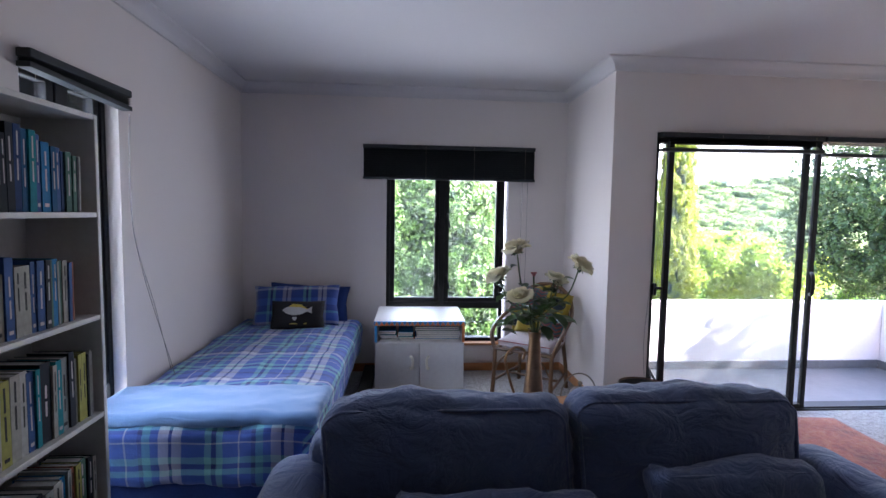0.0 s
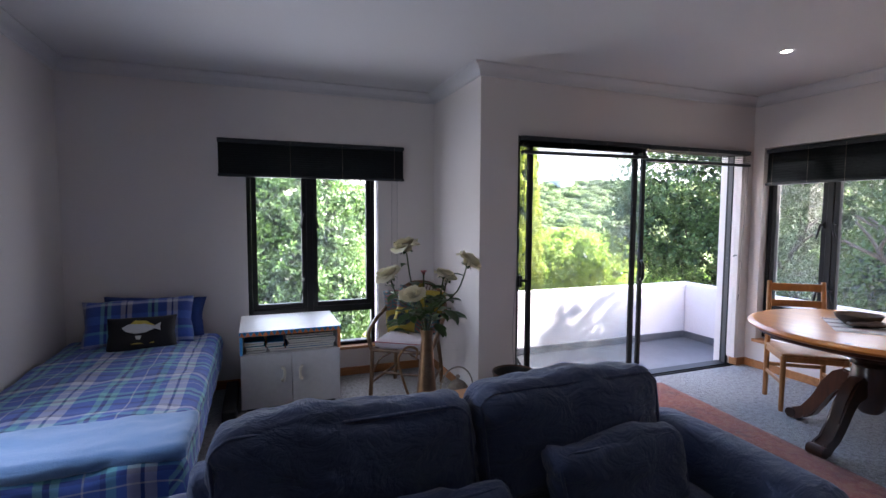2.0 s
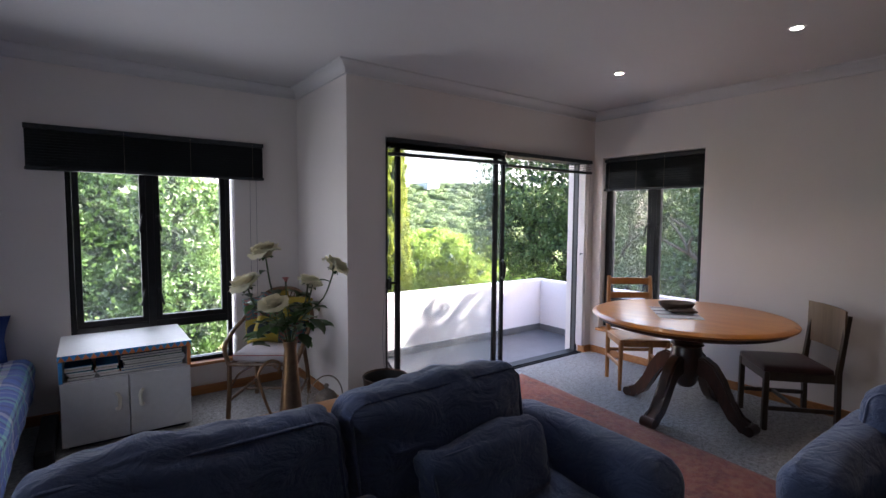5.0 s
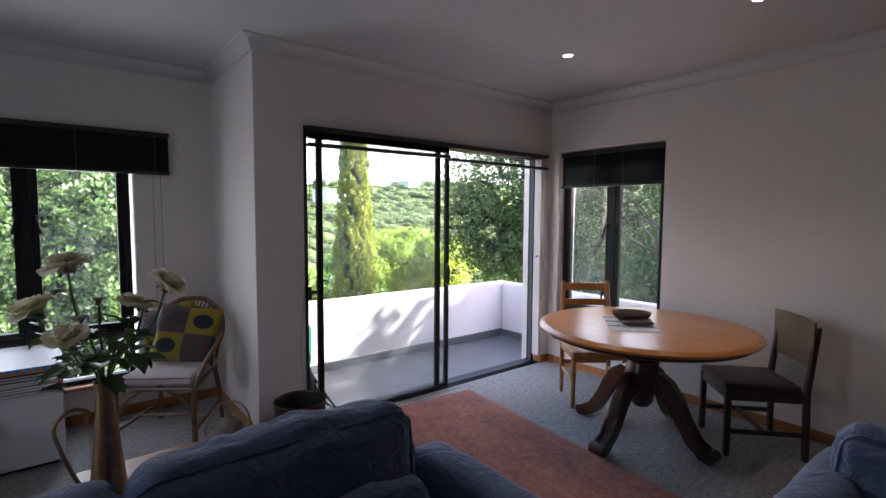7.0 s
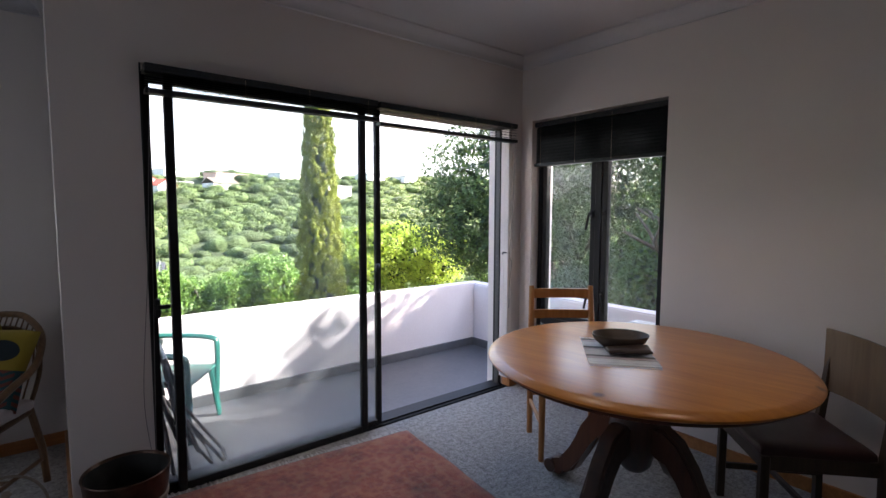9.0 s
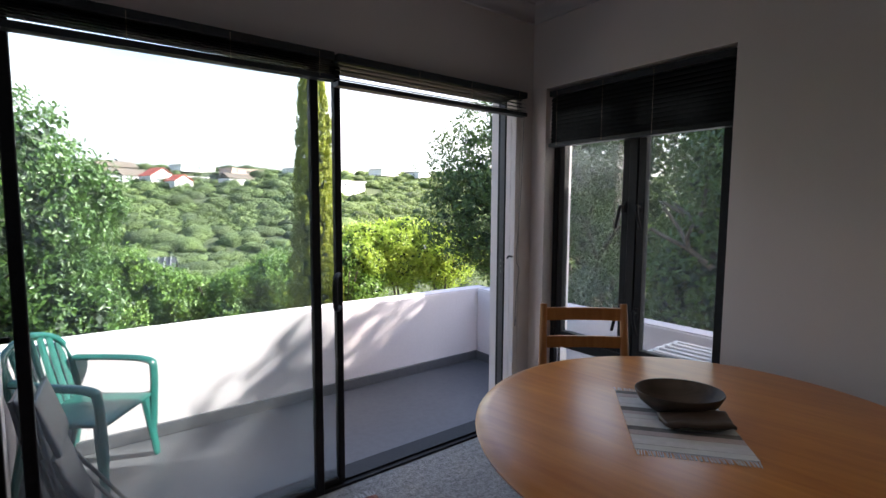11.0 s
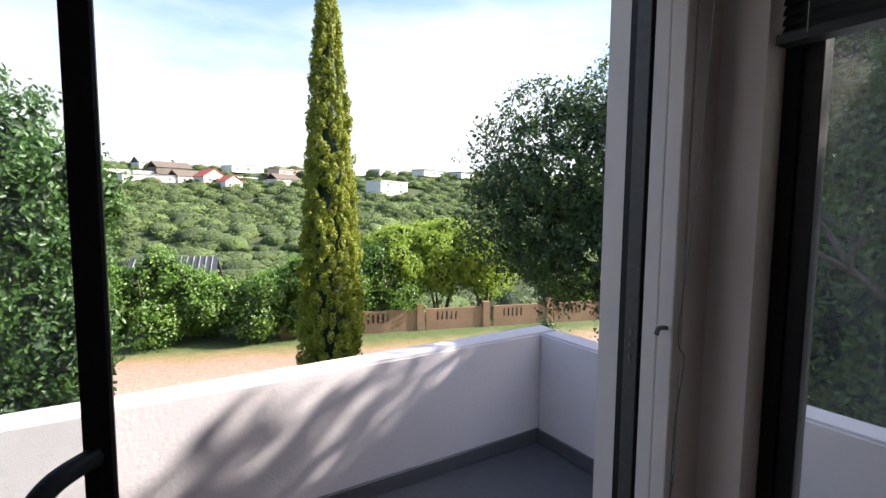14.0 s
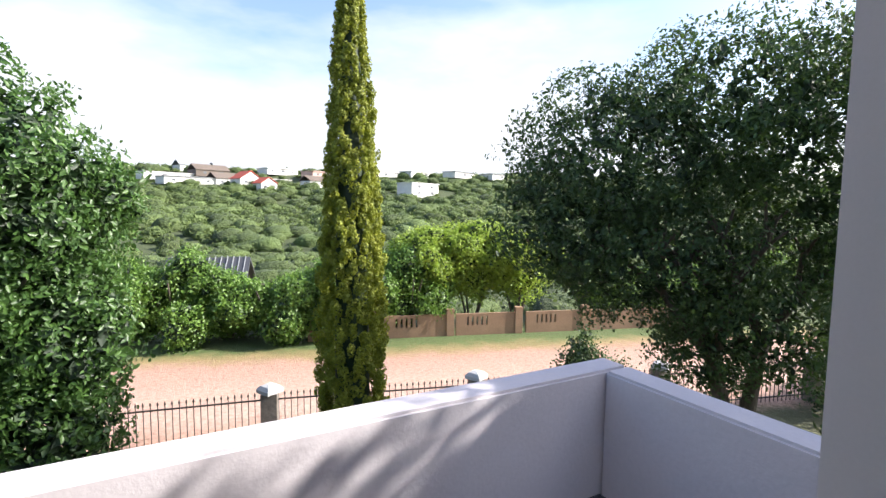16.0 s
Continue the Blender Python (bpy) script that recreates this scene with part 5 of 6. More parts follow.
part("seat", soft_box(-0.22, -0.245, 0.415, 0.22, 0.20, 0.465, 0.02, 10, (0, 0, 0.012), 0.002, 8, 2), LEATHER, dk, "oxblood leather drop-in seat", 60)
q = [(-0.23, 0.232), (-0.12, 0.258), (0, 0.266), (0.12, 0.258), (0.23, 0.232), (0.23, 0.244), (0.12, 0.270), (0, 0.278), (-0.12, 0.270), (-0.23, 0.244)]
part("backrest", prism(q, 0.575, 0.875), PLY, dk, "curved veneered back panel", 40)

# ---- balcony ----
BF, PX, PY, PZ, PT = -0.22, 5.54, 5.18, 0.545, 0.175
structure("balcony_floor", boxes((XC + T, YD + T, BF - 0.2, PX, PY, BF), (XE + T, -1.6, BF - 0.2, PX, YD + T, BF)), SLATE, "dark grey painted balcony floor")
structure("balcony_wall", boxes((XC + 0.08, PY, BF - 0.2, PX + PT, PY + PT, PZ), (PX, -1.6, BF - 0.2, PX + PT, PY, PZ), (XC + 0.08, YA + T, BF - 0.2, XC + T, PY, PZ), bevel=0.014, segments=2), OUTER, "rough white plastered balcony parapet", smooth=30)
structure("baseboard_balcony", boxes((XC + T, PY - 0.02, BF, PX, PY, -0.125), (PX - 0.02, -1.6, BF, PX, PY - 0.02, -0.125), bevel=0.005), SLATE, "dark grey painted balcony skirting")
structure("house_base", boxes((XW - T, YS - T, GROUND - 0.3, XC + T, YA + T, -0.221), (XC + T, YS - T, GROUND - 0.3, XE + T, YD + T, -0.221), (XE + T, -1.6, GROUND - 0.3, PX + PT, PY + PT, BF - 0.201), (XC + T, YD + T, GROUND - 0.3, XE + T, PY + PT, BF - 0.201)), OUTER, "white plastered lower storey of the house")

gch = thing("garden_chair", "green moulded plastic armchair on the balcony", "chair", pose(2.17, 4.84, BF, 0, 0, 55))
for x, y, tx, ty in ((-0.26, -0.24, -0.22, -0.20), (0.26, -0.24, 0.22, -0.20), (-0.24, 0.28, -0.20, 0.20), (0.24, 0.28, 0.20, 0.20)):
    part("leg", tube([(x, y, 0), (tx, ty, 0.42)], [0.030, 0.046], 8, flat=0.5), TEALPLASTIC, gch)
part("seat", soft_box(-0.24, -0.24, 0.40, 0.24, 0.22, 0.43, 0.014, 10, (0, 0, -0.01)), TEALPLASTIC, gch, smooth=60)
for s in (-1, 1):
    part("arm", tube(smooth_path([(s * 0.245, -0.23, 0.20), (s * 0.27, -0.235, 0.55), (s * 0.275, -0.19, 0.63), (s * 0.27, 0.05, 0.65), (s * 0.235, 0.24, 0.66)], 5), 0.034, 8, flat=0.6), TEALPLASTIC, gch, smooth=60)
for i in range(7):
    x = -0.20 + 0.4 * i / 6
    part("back_slat", tube([(x * 0.9, 0.21, 0.42), (x, 0.27, 0.62), (x * 1.05, 0.32, 0.84 - 1.2 * x * x)], 0.026, 6, flat=0.4), TEALPLASTIC, gch)
part("back_rim", tube(smooth_path([(-0.23, 0.22, 0.43), (-0.245, 0.27, 0.66), (-0.19, 0.315, 0.80), (0, 0.335, 0.86), (0.19, 0.315, 0.80), (0.245, 0.27, 0.66), (0.23, 0.22, 0.43)], 5), 0.02, 8), TEALPLASTIC, gch, smooth=60)

for k in range(2):
    fold = thing("folding_chair", "folded dark metal chair leaning against the wall", "folding chair", pose(2.14 + 0.07 * k, 4.10 - 0.10 * k, BF, -17, 0, 86), "folded chairs on the balcony")
    for s in (-1, 1):
        part("frame_tube", tube([(s * 0.20, 0.10, 0), (s * 0.20, 0.03, 0.40), (s * 0.19, -0.03, 0.86)], 0.011, 8), STEEL, fold)
        part("leg", tube([(s * 0.17, -0.14, 0), (s * 0.17, -0.03, 0.40), (s * 0.17, 0.02, 0.62)], 0.010, 8), STEEL, fold)
    part("cross_tube", tube([(-0.20, 0.09, 0.06), (0.20, 0.09, 0.06)], 0.009, 8), STEEL, fold)
    part("cross_tube", tube([(-0.17, -0.13, 0.05), (0.17, -0.13, 0.05)], 0.009, 8), STEEL, fold)
    part("back_panel", soft_box(-0.19, -0.045, 0.60, 0.19, -0.02, 0.86, 0.01, 8), STEEL, fold, smooth=50)
    part("seat_panel", soft_box(-0.18, -0.02, 0.24, 0.18, 0.005, 0.60, 0.01, 8), STEEL, fold, smooth=50)

rack = thing("drying_rack", "white coated wire drying rack on the balcony", "drying rack", pose(5.16, 2.45, BF))
for s in (-1, 1):
    part("rack_frame", tube([(s * 0.24, -0.55, 0), (s * 0.24, -0.50, 0.72), (s * 0.24, 0.50, 0.72), (s * 0.24, 0.55, 0)], 0.009, 8), WHITEROD, rack)
for y in (-0.49, 0.49):
    part("rod", tube([(-0.24, y, 0.72), (0.24, y, 0.72)], 0.008, 8), WHITEROD, rack)
for i in range(5):
    x = -0.16 + 0.32 * i / 4
    part("rod", tube([(x, -0.50, 0.722), (x, 0.50, 0.722)], 0.009, 8), WHITEROD, rack)


# ---- garden, road and valley ----
ORIGIN, UX, UY = (5.4, 15.2), (0.955, -0.297), (0.297, 0.955)


def site(u, v):
    """A place by the road: u along it, v across it, counted from the garden fence."""
    return (ORIGIN[0] + u * UX[0] + v * UY[0], ORIGIN[1] + u * UX[1] + v * UY[1])


def across(x, y):
    return (x - ORIGIN[0]) * UY[0] + (y - ORIGIN[1]) * UY[1]


HEIGHTS = [(-5000, GROUND), (12, GROUND), (22, -7.0), (40, -9.5), (70, -8.5), (110, -4.5), (160, -0.5), (205, 5.0), (245, 11.5), (290, 20.0), (330, 21.0), (500, 10.0), (5000, -10.0)]


def terrain(x, y):
    v = across(x, y)
    if v < 22:
        d = v
    else:
        d = v + 0.10 * abs(x - 60) * min(1, (v - 22) / 200)
    for (a, za), (b, zb) in zip(HEIGHTS, HEIGHTS[1:]):
        if d <= b:
            t = (d - a) / (b - a)
            t = t * t * (3 - 2 * t)
            z = za + (zb - za) * t
            break
    if v > 26:
        z += 1.6 * noise.noise(Vector((x * 0.02, y * 0.02, 3.0))) * min(1, (v - 26) / 60)
    return z


def ground_material():
    m, nt, p = shader("ground_soil_grass")
    v = coords(nt)
    sub = nt.nodes.new("ShaderNodeVectorMath")
    sub.operation = "DOT_PRODUCT"
    nt.links.new(v, sub.inputs[0])
    sub.inputs[1].default_value = (UY[0], UY[1], 0)
    off = nt.nodes.new("ShaderNodeMath")
    off.operation = "SUBTRACT"
    nt.links.new(sub.outputs["Value"], off.inputs[0])
    off.inputs[1].default_value = ORIGIN[0] * UY[0] + ORIGIN[1] * UY[1]
    n1 = node(nt, "TexNoise", Scale=0.8, Detail=6.0, Roughness=0.7)
    n2 = node(nt, "TexNoise", Scale=7.0, Detail=8.0, Roughness=0.75)
    for n in (n1, n2):
        nt.links.new(v, n.inputs["Vector"])
    wob = nt.nodes.new("ShaderNodeMath")
    wob.operation = "MULTIPLY_ADD"
    nt.links.new(n1.outputs[0], wob.inputs[0])
    wob.inputs[1].default_value = 2.4
    nt.links.new(off.outputs[0], wob.inputs[2])
    wob2 = nt.nodes.new("ShaderNodeMath")
    wob2.operation = "MULTIPLY_ADD"
    nt.links.new(n2.outputs[0], wob2.inputs[0])
    wob2.inputs[1].default_value = 1.4
    nt.links.new(wob.outputs[0], wob2.inputs[2])
    mr = nt.nodes.new("ShaderNodeMapRange")
    mr.inputs["From Min"].default_value, mr.inputs["From Max"].default_value = -4.0, 16.0
    nt.links.new(wob2.outputs[0], mr.inputs[0])
    soil, soil2, grass, dry = (0.40, 0.25, 0.185), (0.50, 0.34, 0.27), (0.085, 0.125, 0.035), (0.26, 0.20, 0.085)
    zones = ramp(nt, [(0.0, (0.06, 0.075, 0.03)), (0.27, (0.10, 0.10, 0.045)), (0.31, soil), (0.40, soil2), (0.60, soil), (0.645, dry), (0.70, grass), (0.86, (0.055, 0.075, 0.025))])
    nt.links.new(mr.outputs[0], zones.inputs[0])
    dirt = ramp(nt, [(0.30, (0.62, 0.55, 0.5)), (0.55, (1, 1, 1)), (0.75, (1.12, 1.1, 1.06))])
    nt.links.new(n2.outputs[0], dirt.inputs[0])
    mul = nt.nodes.new("ShaderNodeMix")
    mul.data_type, mul.blend_type = "RGBA", "MULTIPLY"
    mul.inputs["Factor"].default_value = 1.0
    nt.links.new(zones.outputs[0], mul.inputs["A"])
    nt.links.new(dirt.outputs[0], mul.inputs["B"])
    nt.links.new(mul.outputs["Result"], p.inputs["Base Color"])
    p.inputs["Roughness"].default_value = 0.95
    b = node(nt, "Bump", Strength=0.7, Distance=0.08)
    nt.links.new(n2.outputs[0], b.inputs["Height"])
    nt.links.new(b.outputs[0], p.inputs["Normal"])
    return m


SOIL = ground_material()
xs = sorted(set([-3000, -1500, -800, -450] + list(range(-300, 461, 10)) + [600, 900, 1600, 3000]))
ys = sorted(set([-3000, -1200, -500, -200, -80, -30] + list(range(-10, 61, 2)) + list(range(60, 401, 8)) + [450, 600, 900, 1600, 3000]))
gm = bpy.data.meshes.new("ground")
gm.from_pydata([(x, y, terrain(x, y)) for y in ys for x in xs], [], [(j * len(xs) + i, j * len(xs) + i + 1, (j + 1) * len(xs) + i + 1, (j + 1) * len(xs) + i) for j in range(len(ys) - 1) for i in range(len(xs) - 1)])
tagged(link("ground", gm, SOIL, smooth=175), "sandy track, grass verge and bushy valley ground", kind="structure")

# ---- leaves ----
rng = np.random.default_rng(4)


def leaf_mesh(name, centres, normals, size, long=1.7, droop=0.3):
    """Folded leaves of four corners and a midrib, all in one mesh."""
    n = len(centres)
    up = rng.normal(size=(n, 3))
    a = normals + 0.55 * rng.normal(size=(n, 3))
    a /= np.linalg.norm(a, axis=1)[:, None] + 1e-9
    t = np.cross(a, up)
    t /= np.linalg.norm(t, axis=1)[:, None] + 1e-9
    t[:, 2] -= droop
    t /= np.linalg.norm(t, axis=1)[:, None] + 1e-9
    s = np.cross(a, t)
    s /= np.linalg.norm(s, axis=1)[:, None] + 1e-9
    k = size * rng.uniform(0.65, 1.25, size=(n, 1))
    v = np.empty((n, 6, 3))
    v[:, 0] = centres - t * k * long * 0.5
    v[:, 1] = centres + s * k * 0.40 - t * k * long * 0.08 + a * k * 0.12
    v[:, 2] = centres + s * k * 0.30 + t * k * long * 0.26 + a * k * 0.10
    v[:, 3] = centres + t * k * long * 0.5 - a * k * 0.08
    v[:, 4] = centres - s * k * 0.30 + t * k * long * 0.26 + a * k * 0.10
    v[:, 5] = centres - s * k * 0.40 - t * k * long * 0.08 + a * k * 0.12
    base = (np.arange(n) * 6)[:, None]
    quads = np.concatenate([base + np.array([0, 1, 2, 3]), base + np.array([0, 3, 4, 5])], axis=1).reshape(-1, 4)
    me = bpy.data.meshes.new(name)
    me.vertices.add(n * 6)
    me.vertices.foreach_set("co", v.reshape(-1))
    me.loops.add(n * 8)
    me.loops.foreach_set("vertex_index", quads.reshape(-1).astype(np.int32))
    me.polygons.add(n * 2)
    me.polygons.foreach_set("loop_start", (np.arange(n * 2) * 4).astype(np.int32))
    me.update(calc_edges=True)
    return me


def crown_points(lobes, count, shell=0.42, gaps=0.35, clump=0.09):
    """Points and outward directions near the surface of overlapping lobes (centre, radii), with gaps."""
    vol = np.array([r[0] * r[1] + r[1] * r[2] + r[0] * r[2] for c, r in lobes])
    each = 11
    pick = rng.choice(len(lobes), size=int(count * 2.0 / each), p=vol / vol.sum())
    d = rng.normal(size=(len(pick), 3))
    d /= np.linalg.norm(d, axis=1)[:, None]
    c = np.array([l[0] for l in lobes])[pick]
    r = np.array([l[1] for l in lobes])[pick]
    f = 1.0 - shell * rng.random(len(pick)) ** 1.6
    wob = np.array([noise.noise(Vector(q)) for q in (c * 0.7 + d * 2.6)])
    wob2 = np.array([noise.noise(Vector(q)) for q in (c * 1.3 + d * 6.5)])
    p = c + d * r * (f * (1 + 0.20 * wob + 0.12 * wob2))[:, None]
    keep = (wob2 + 0.6 * wob) > -gaps
    inside = np.zeros(len(p), bool)
    for k, (cc, rr) in enumerate(lobes):
        e = (((p - np.array(cc)) / np.array(rr)) ** 2).sum(axis=1)
        inside |= (e < 0.42) & (pick != k)
    keep &= ~inside
    p, d = np.repeat(p[keep], each, axis=0)[:count], np.repeat(d[keep], each, axis=0)[:count]
    p = p + rng.normal(size=p.shape) * clump
    return p, d + 0.5 * rng.normal(size=d.shape)


BARK = surface("tree_bark", (0.045, 0.035, 0.028), (0.14, 0.115, 0.09), 0.9, grain=22, stain=3, bump=0.8, depth=0.02, stretch=(1, 1, 0.4))
LEAF_NEAR = leaf_material("glossy_milkwood_leaf", (0.016, 0.044, 0.012), (0.078, 0.155, 0.032), 0.42, 0.3)
LEAF_DARK = leaf_material("dark_tree_leaf", (0.016, 0.036, 0.014), (0.060, 0.112, 0.036), 0.55, 0.22, (0.09, 0.16, 0.03))
LEAF_MID = leaf_material("tree_leaf", (0.016, 0.038, 0.012), (0.066, 0.125, 0.032), 0.5, 0.3, (0.14, 0.24, 0.03))
LEAF_LIME = leaf_material("lime_hedge_leaf", (0.075, 0.135, 0.016), (0.27, 0.37, 0.050), 0.5, 0.38)
LEAF_HEDGE = leaf_material("hedge_leaf", (0.030, 0.074, 0.014), (0.15, 0.26, 0.045), 0.45, 0.3)
# leaf colour darkened to paint the shade inside the crowns
LEAF_SHADE = leaf_material("shaded_inner_leaf", (0.006, 0.016, 0.006), (0.022, 0.048, 0.014), 0.6, 0.15)
LEAF_VALLEY = leaf_material("valley_bush_leaf", (0.030, 0.050, 0.013), (0.110, 0.155, 0.040), 0.8, 0.2)
LEAF_CYPRESS = leaf_material("golden_cypress_leaf", (0.040, 0.070, 0.008), (0.27, 0.30, 0.022), 0.6, 0.25)


def limbs(bm, base, top, spread, r0, levels=3, forks=3):
    """A tapering trunk that forks into limbs; returns the tips."""
    tips = []

    def grow(p, d, length, r, level):
        q = p + d * length
        mid = p + d * length * 0.5 + 0.08 * length * Vector((random.uniform(-1, 1), random.uniform(-1, 1), random.uniform(-0.4, 0.4)))
        tube(smooth_path([p, mid, q], 4), [r - (r * 0.36) * i / 8 for i in range(9)], 8 if level == 0 else 6, bm, caps=False)
        if level >= levels:
            tips.append(q)
            return
        for k in range(forks):
            a = 2 * math.pi * (k + random.random() * 0.6) / forks
            nd = (d + spread * Vector((math.cos(a), math.sin(a), random.uniform(-0.15, 0.45)))).normalized()
            grow(q, nd, length * random.uniform(0.46, 0.66), r * 0.56, level + 1)

    grow(Vector(base), (Vector(top) - Vector(base)).normalized(), (Vector(top) - Vector(base)).length, r0, 0)
    return tips


def tree(name, label, base, lobes, leaves, size, mat, trunk_top, r0, seed, gaps=0.35, shell=0.45, stems=1, spread=0.7, inside=0.2):
    random.seed(seed)
    root = thing(name, label, "tree", pose(*base))
    b = Vector(base)
    bm = bmesh.new()
    for k in range(stems):
        o = Vector((0.25 * math.cos(2.4 * k), 0.25 * math.sin(2.4 * k), 0)) * (stems > 1)
        limbs(bm, o, Vector(trunk_top) - b + o * 2, spread, r0, 3, 3)
    part("trunk", bm, BARK, root, "grey-brown forked trunk and limbs", 60)
    p, d = crown_points(lobes, leaves, shell, gaps)
    me = leaf_mesh("crown", p - np.array(base), d, size)
    tagged(link("crown", me, mat, root, "dense leafy crown"), kind="stuff")
    # larger, shade-dark leaves fill the crown and stop sunlight leaking through
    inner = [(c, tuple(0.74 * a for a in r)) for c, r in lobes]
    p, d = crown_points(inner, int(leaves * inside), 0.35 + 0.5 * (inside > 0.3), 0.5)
    tagged(link("shade_foliage", leaf_mesh("shade_foliage", p - np.array(base), d, size * 2.1), LEAF_SHADE, root), kind="stuff")
    return root


tree("tree", "broad milkwood tree with glossy leaves behind the balcony", (0.6, 13.6, GROUND),
     [((0.95, 13.9, 1.2), (1.9, 1.9, 2.4)), ((0.3, 14.2, -0.5), (2.2, 2.0, 2.2)), ((1.75, 13.6, -0.9), (1.2, 1.2, 1.7)), ((1.6, 13.4, -2.4), (1.1, 1.1, 1.2)), ((-0.8, 14.2, 0.4), (1.9, 1.8, 2.4)), ((2.55, 13.8, 1.55), (0.55, 0.5, 0.8))],
     46000, 0.070, LEAF_NEAR, (0.7, 13.7, -1.8), 0.18, 3, gaps=0.30)
tree("tree", "dark spreading tree with a forked trunk beside the balcony", (13.0, 8.2, GROUND),
     [((11.0, 9.9, 2.3), (2.1, 2.0, 1.6)), ((12.9, 8.9, 3.2), (2.3, 2.3, 1.8)), ((10.1, 10.3, 1.2), (1.4, 1.4, 1.3)), ((11.8, 9.6, 0.4), (2.1, 1.9, 1.3)), ((14.4, 8.0, 2.4), (2.3, 2.3, 2.2)), ((13.0, 8.4, -0.7), (1.8, 1.6, 1.0)), ((12.7, 9.2, -1.3), (1.0, 1.0, 1.0)), ((15.2, 7.4, 0.2), (1.8, 1.8, 1.6))],
     78000, 0.056, LEAF_DARK, (12.8, 8.5, -1.5), 0.20, 8, gaps=0.04, stems=2, spread=0.55, inside=0.09)
# high lobes and thin sprigs, out of view, are shaped to cast the balcony shade
tree("tree", "dense dark tree outside the side window", (11.0, 3.2, GROUND),
     [((10.0, 2.9, 2.75), (1.6, 1.5, 1.45)), ((10.6, 0.40, 4.1), (1.3, 1.05, 1.85)), ((10.2, 1.15, 3.5), (1.1, 0.55, 1.40)), ((10.9, -0.6, 4.6), (1.2, 1.0, 1.7)), ((11.0, 3.9, 1.9), (1.8, 1.9, 1.7)), ((9.9, 2.28, 4.35), (0.20, 0.07, 0.42)), ((9.9, 1.90, 4.45), (0.2, 0.06, 0.50)), ((9.9, 1.62, 4.4), (0.2, 0.07, 0.5)), ((12.6, 5.2, 3.9), (1.8, 1.7, 2.2)), ((12.9, 3.6, 3.6), (1.5, 1.2, 1.9)), ((10.4, 4.4, 0.0), (1.7, 1.8, 1.6)), ((11.2, 1.6, 0.2), (2.1, 2.0, 2.2)), ((10.2, 2.8, -1.4), (1.4, 1.6, 1.2))],
     96000, 0.062, LEAF_MID, (11.0, 3.3, -1.2), 0.2, 12, gaps=0.30, stems=2, inside=0.5)
# never in view: crown raised and thickened to keep sun off the carpet
tree("tree", "dense dark tree out of view, blocking the sun to the side window", (11.8, -1.6, GROUND),
     [((11.0, -1.1, 4.0), (2.4, 2.0, 2.7)), ((11.6, -1.2, 1.4), (2.2, 2.4, 2.4)), ((11.0, -3.4, 0.2), (2.0, 2.0, 2.2)), ((10.6, 0.0, -1.2), (1.6, 1.7, 1.4))],
     42000, 0.072, LEAF_DARK, (11.8, -1.6, -1.2), 0.2, 15, gaps=0.35, inside=0.7)
tree("tree", "leafy tree outside the bedroom window", (-2.4, 12.6, GROUND),
     [((-2.2, 12.8, 1.6), (2.2, 1.9, 2.3)), ((-3.8, 12.6, -0.2), (2.0, 1.8, 2.2)), ((-1.2, 12.2, -1.6), (1.6, 1.4, 1.5))],
     36000, 0.066, LEAF_NEAR, (-2.4, 12.7, -1.0), 0.2, 19, gaps=0.30)
tree("tree", "leafy tree at the side of the house", (-10.0, 11.0, GROUND),
     [((-9.6, 11.2, 0.6), (2.4, 2.6, 2.4)), ((-10.4, 8.8, -0.4), (2.2, 2.4, 2.2)), ((-8.0, 13.2, 0.0), (1.8, 1.8, 2.0))],
     14000, 0.10, LEAF_NEAR, (-10.0, 11.0, -1.2), 0.2, 21, gaps=0.30)

# cypress: a narrow cone of upright tufts
random.seed(31)
cy = thing("cypress", "tall narrow golden cypress in the garden", "tree", pose(5.74, 10.0, GROUND))
part("trunk", tube([(0, 0, 0), (0.02, 0, 3), (0, 0.01, 8.0)], [0.10, 0.07, 0.015], 8), BARK, cy, smooth=60)
pts, nor = [], []
H = 9.25
GIRTH = ((0.0, 0.38), (1.0, 0.45), (3.6, 0.48), (4.4, 0.46), (5.4, 0.40), (6.3, 0.35), (7.3, 0.28), (8.25, 0.19), (8.9, 0.09), (9.3, 0.02))


def girth(z):
    """The cypress's radius at a height: full below, tapering to a fine tip."""
    return float(np.interp(z, [a for a, b in GIRTH], [b for a, b in GIRTH]))


# solid core whose dark colour paints the shade between tufts
part("heart", lathe([(0, 0.3)] + [(0.52 * girth(z), z) for z in (0.35, 1.5, 3, 5, 7, 8.2, 8.8)] + [(0, 9.0)], 16), LEAF_SHADE, cy, "solid core coloured dark as the shade between the sprays", 60)
for i in range(1600):
    z = H * (1 - (1 - (i + random.random()) / 1600) ** 0.82)
    a = i * 2.39996 + random.uniform(-0.5, 0.5)
    tall, thick = random.uniform(0.07, 0.12), random.uniform(0.045, 0.072) * (0.5 + 1.1 * girth(z))
    r = max(0.0, girth(z) * random.uniform(0.74, 1.10) - 0.6 * thick)
    k = int(36 + 900 * thick)
    d = rng.normal(size=(k, 3))
    d /= np.linalg.norm(d, axis=1)[:, None]
    lean = np.array((math.cos(a), math.sin(a), 0.0))
    q = d * np.array((thick, thick, tall)) * rng.uniform(0.75, 1.0, size=(k, 1))
    q = q + np.array((r * math.cos(a), r * math.sin(a), min(z, H - 0.1))) + lean * (0.16 * (q[:, 2:3] + tall))
    pts.append(q), nor.append(d + 0.4 * lean)
me = leaf_mesh("crown", np.concatenate(pts), np.concatenate(nor), 0.026, 1.7, -0.7)
tagged(link("crown", me, LEAF_CYPRESS, cy, "golden green upright sprays"), kind="stuff")


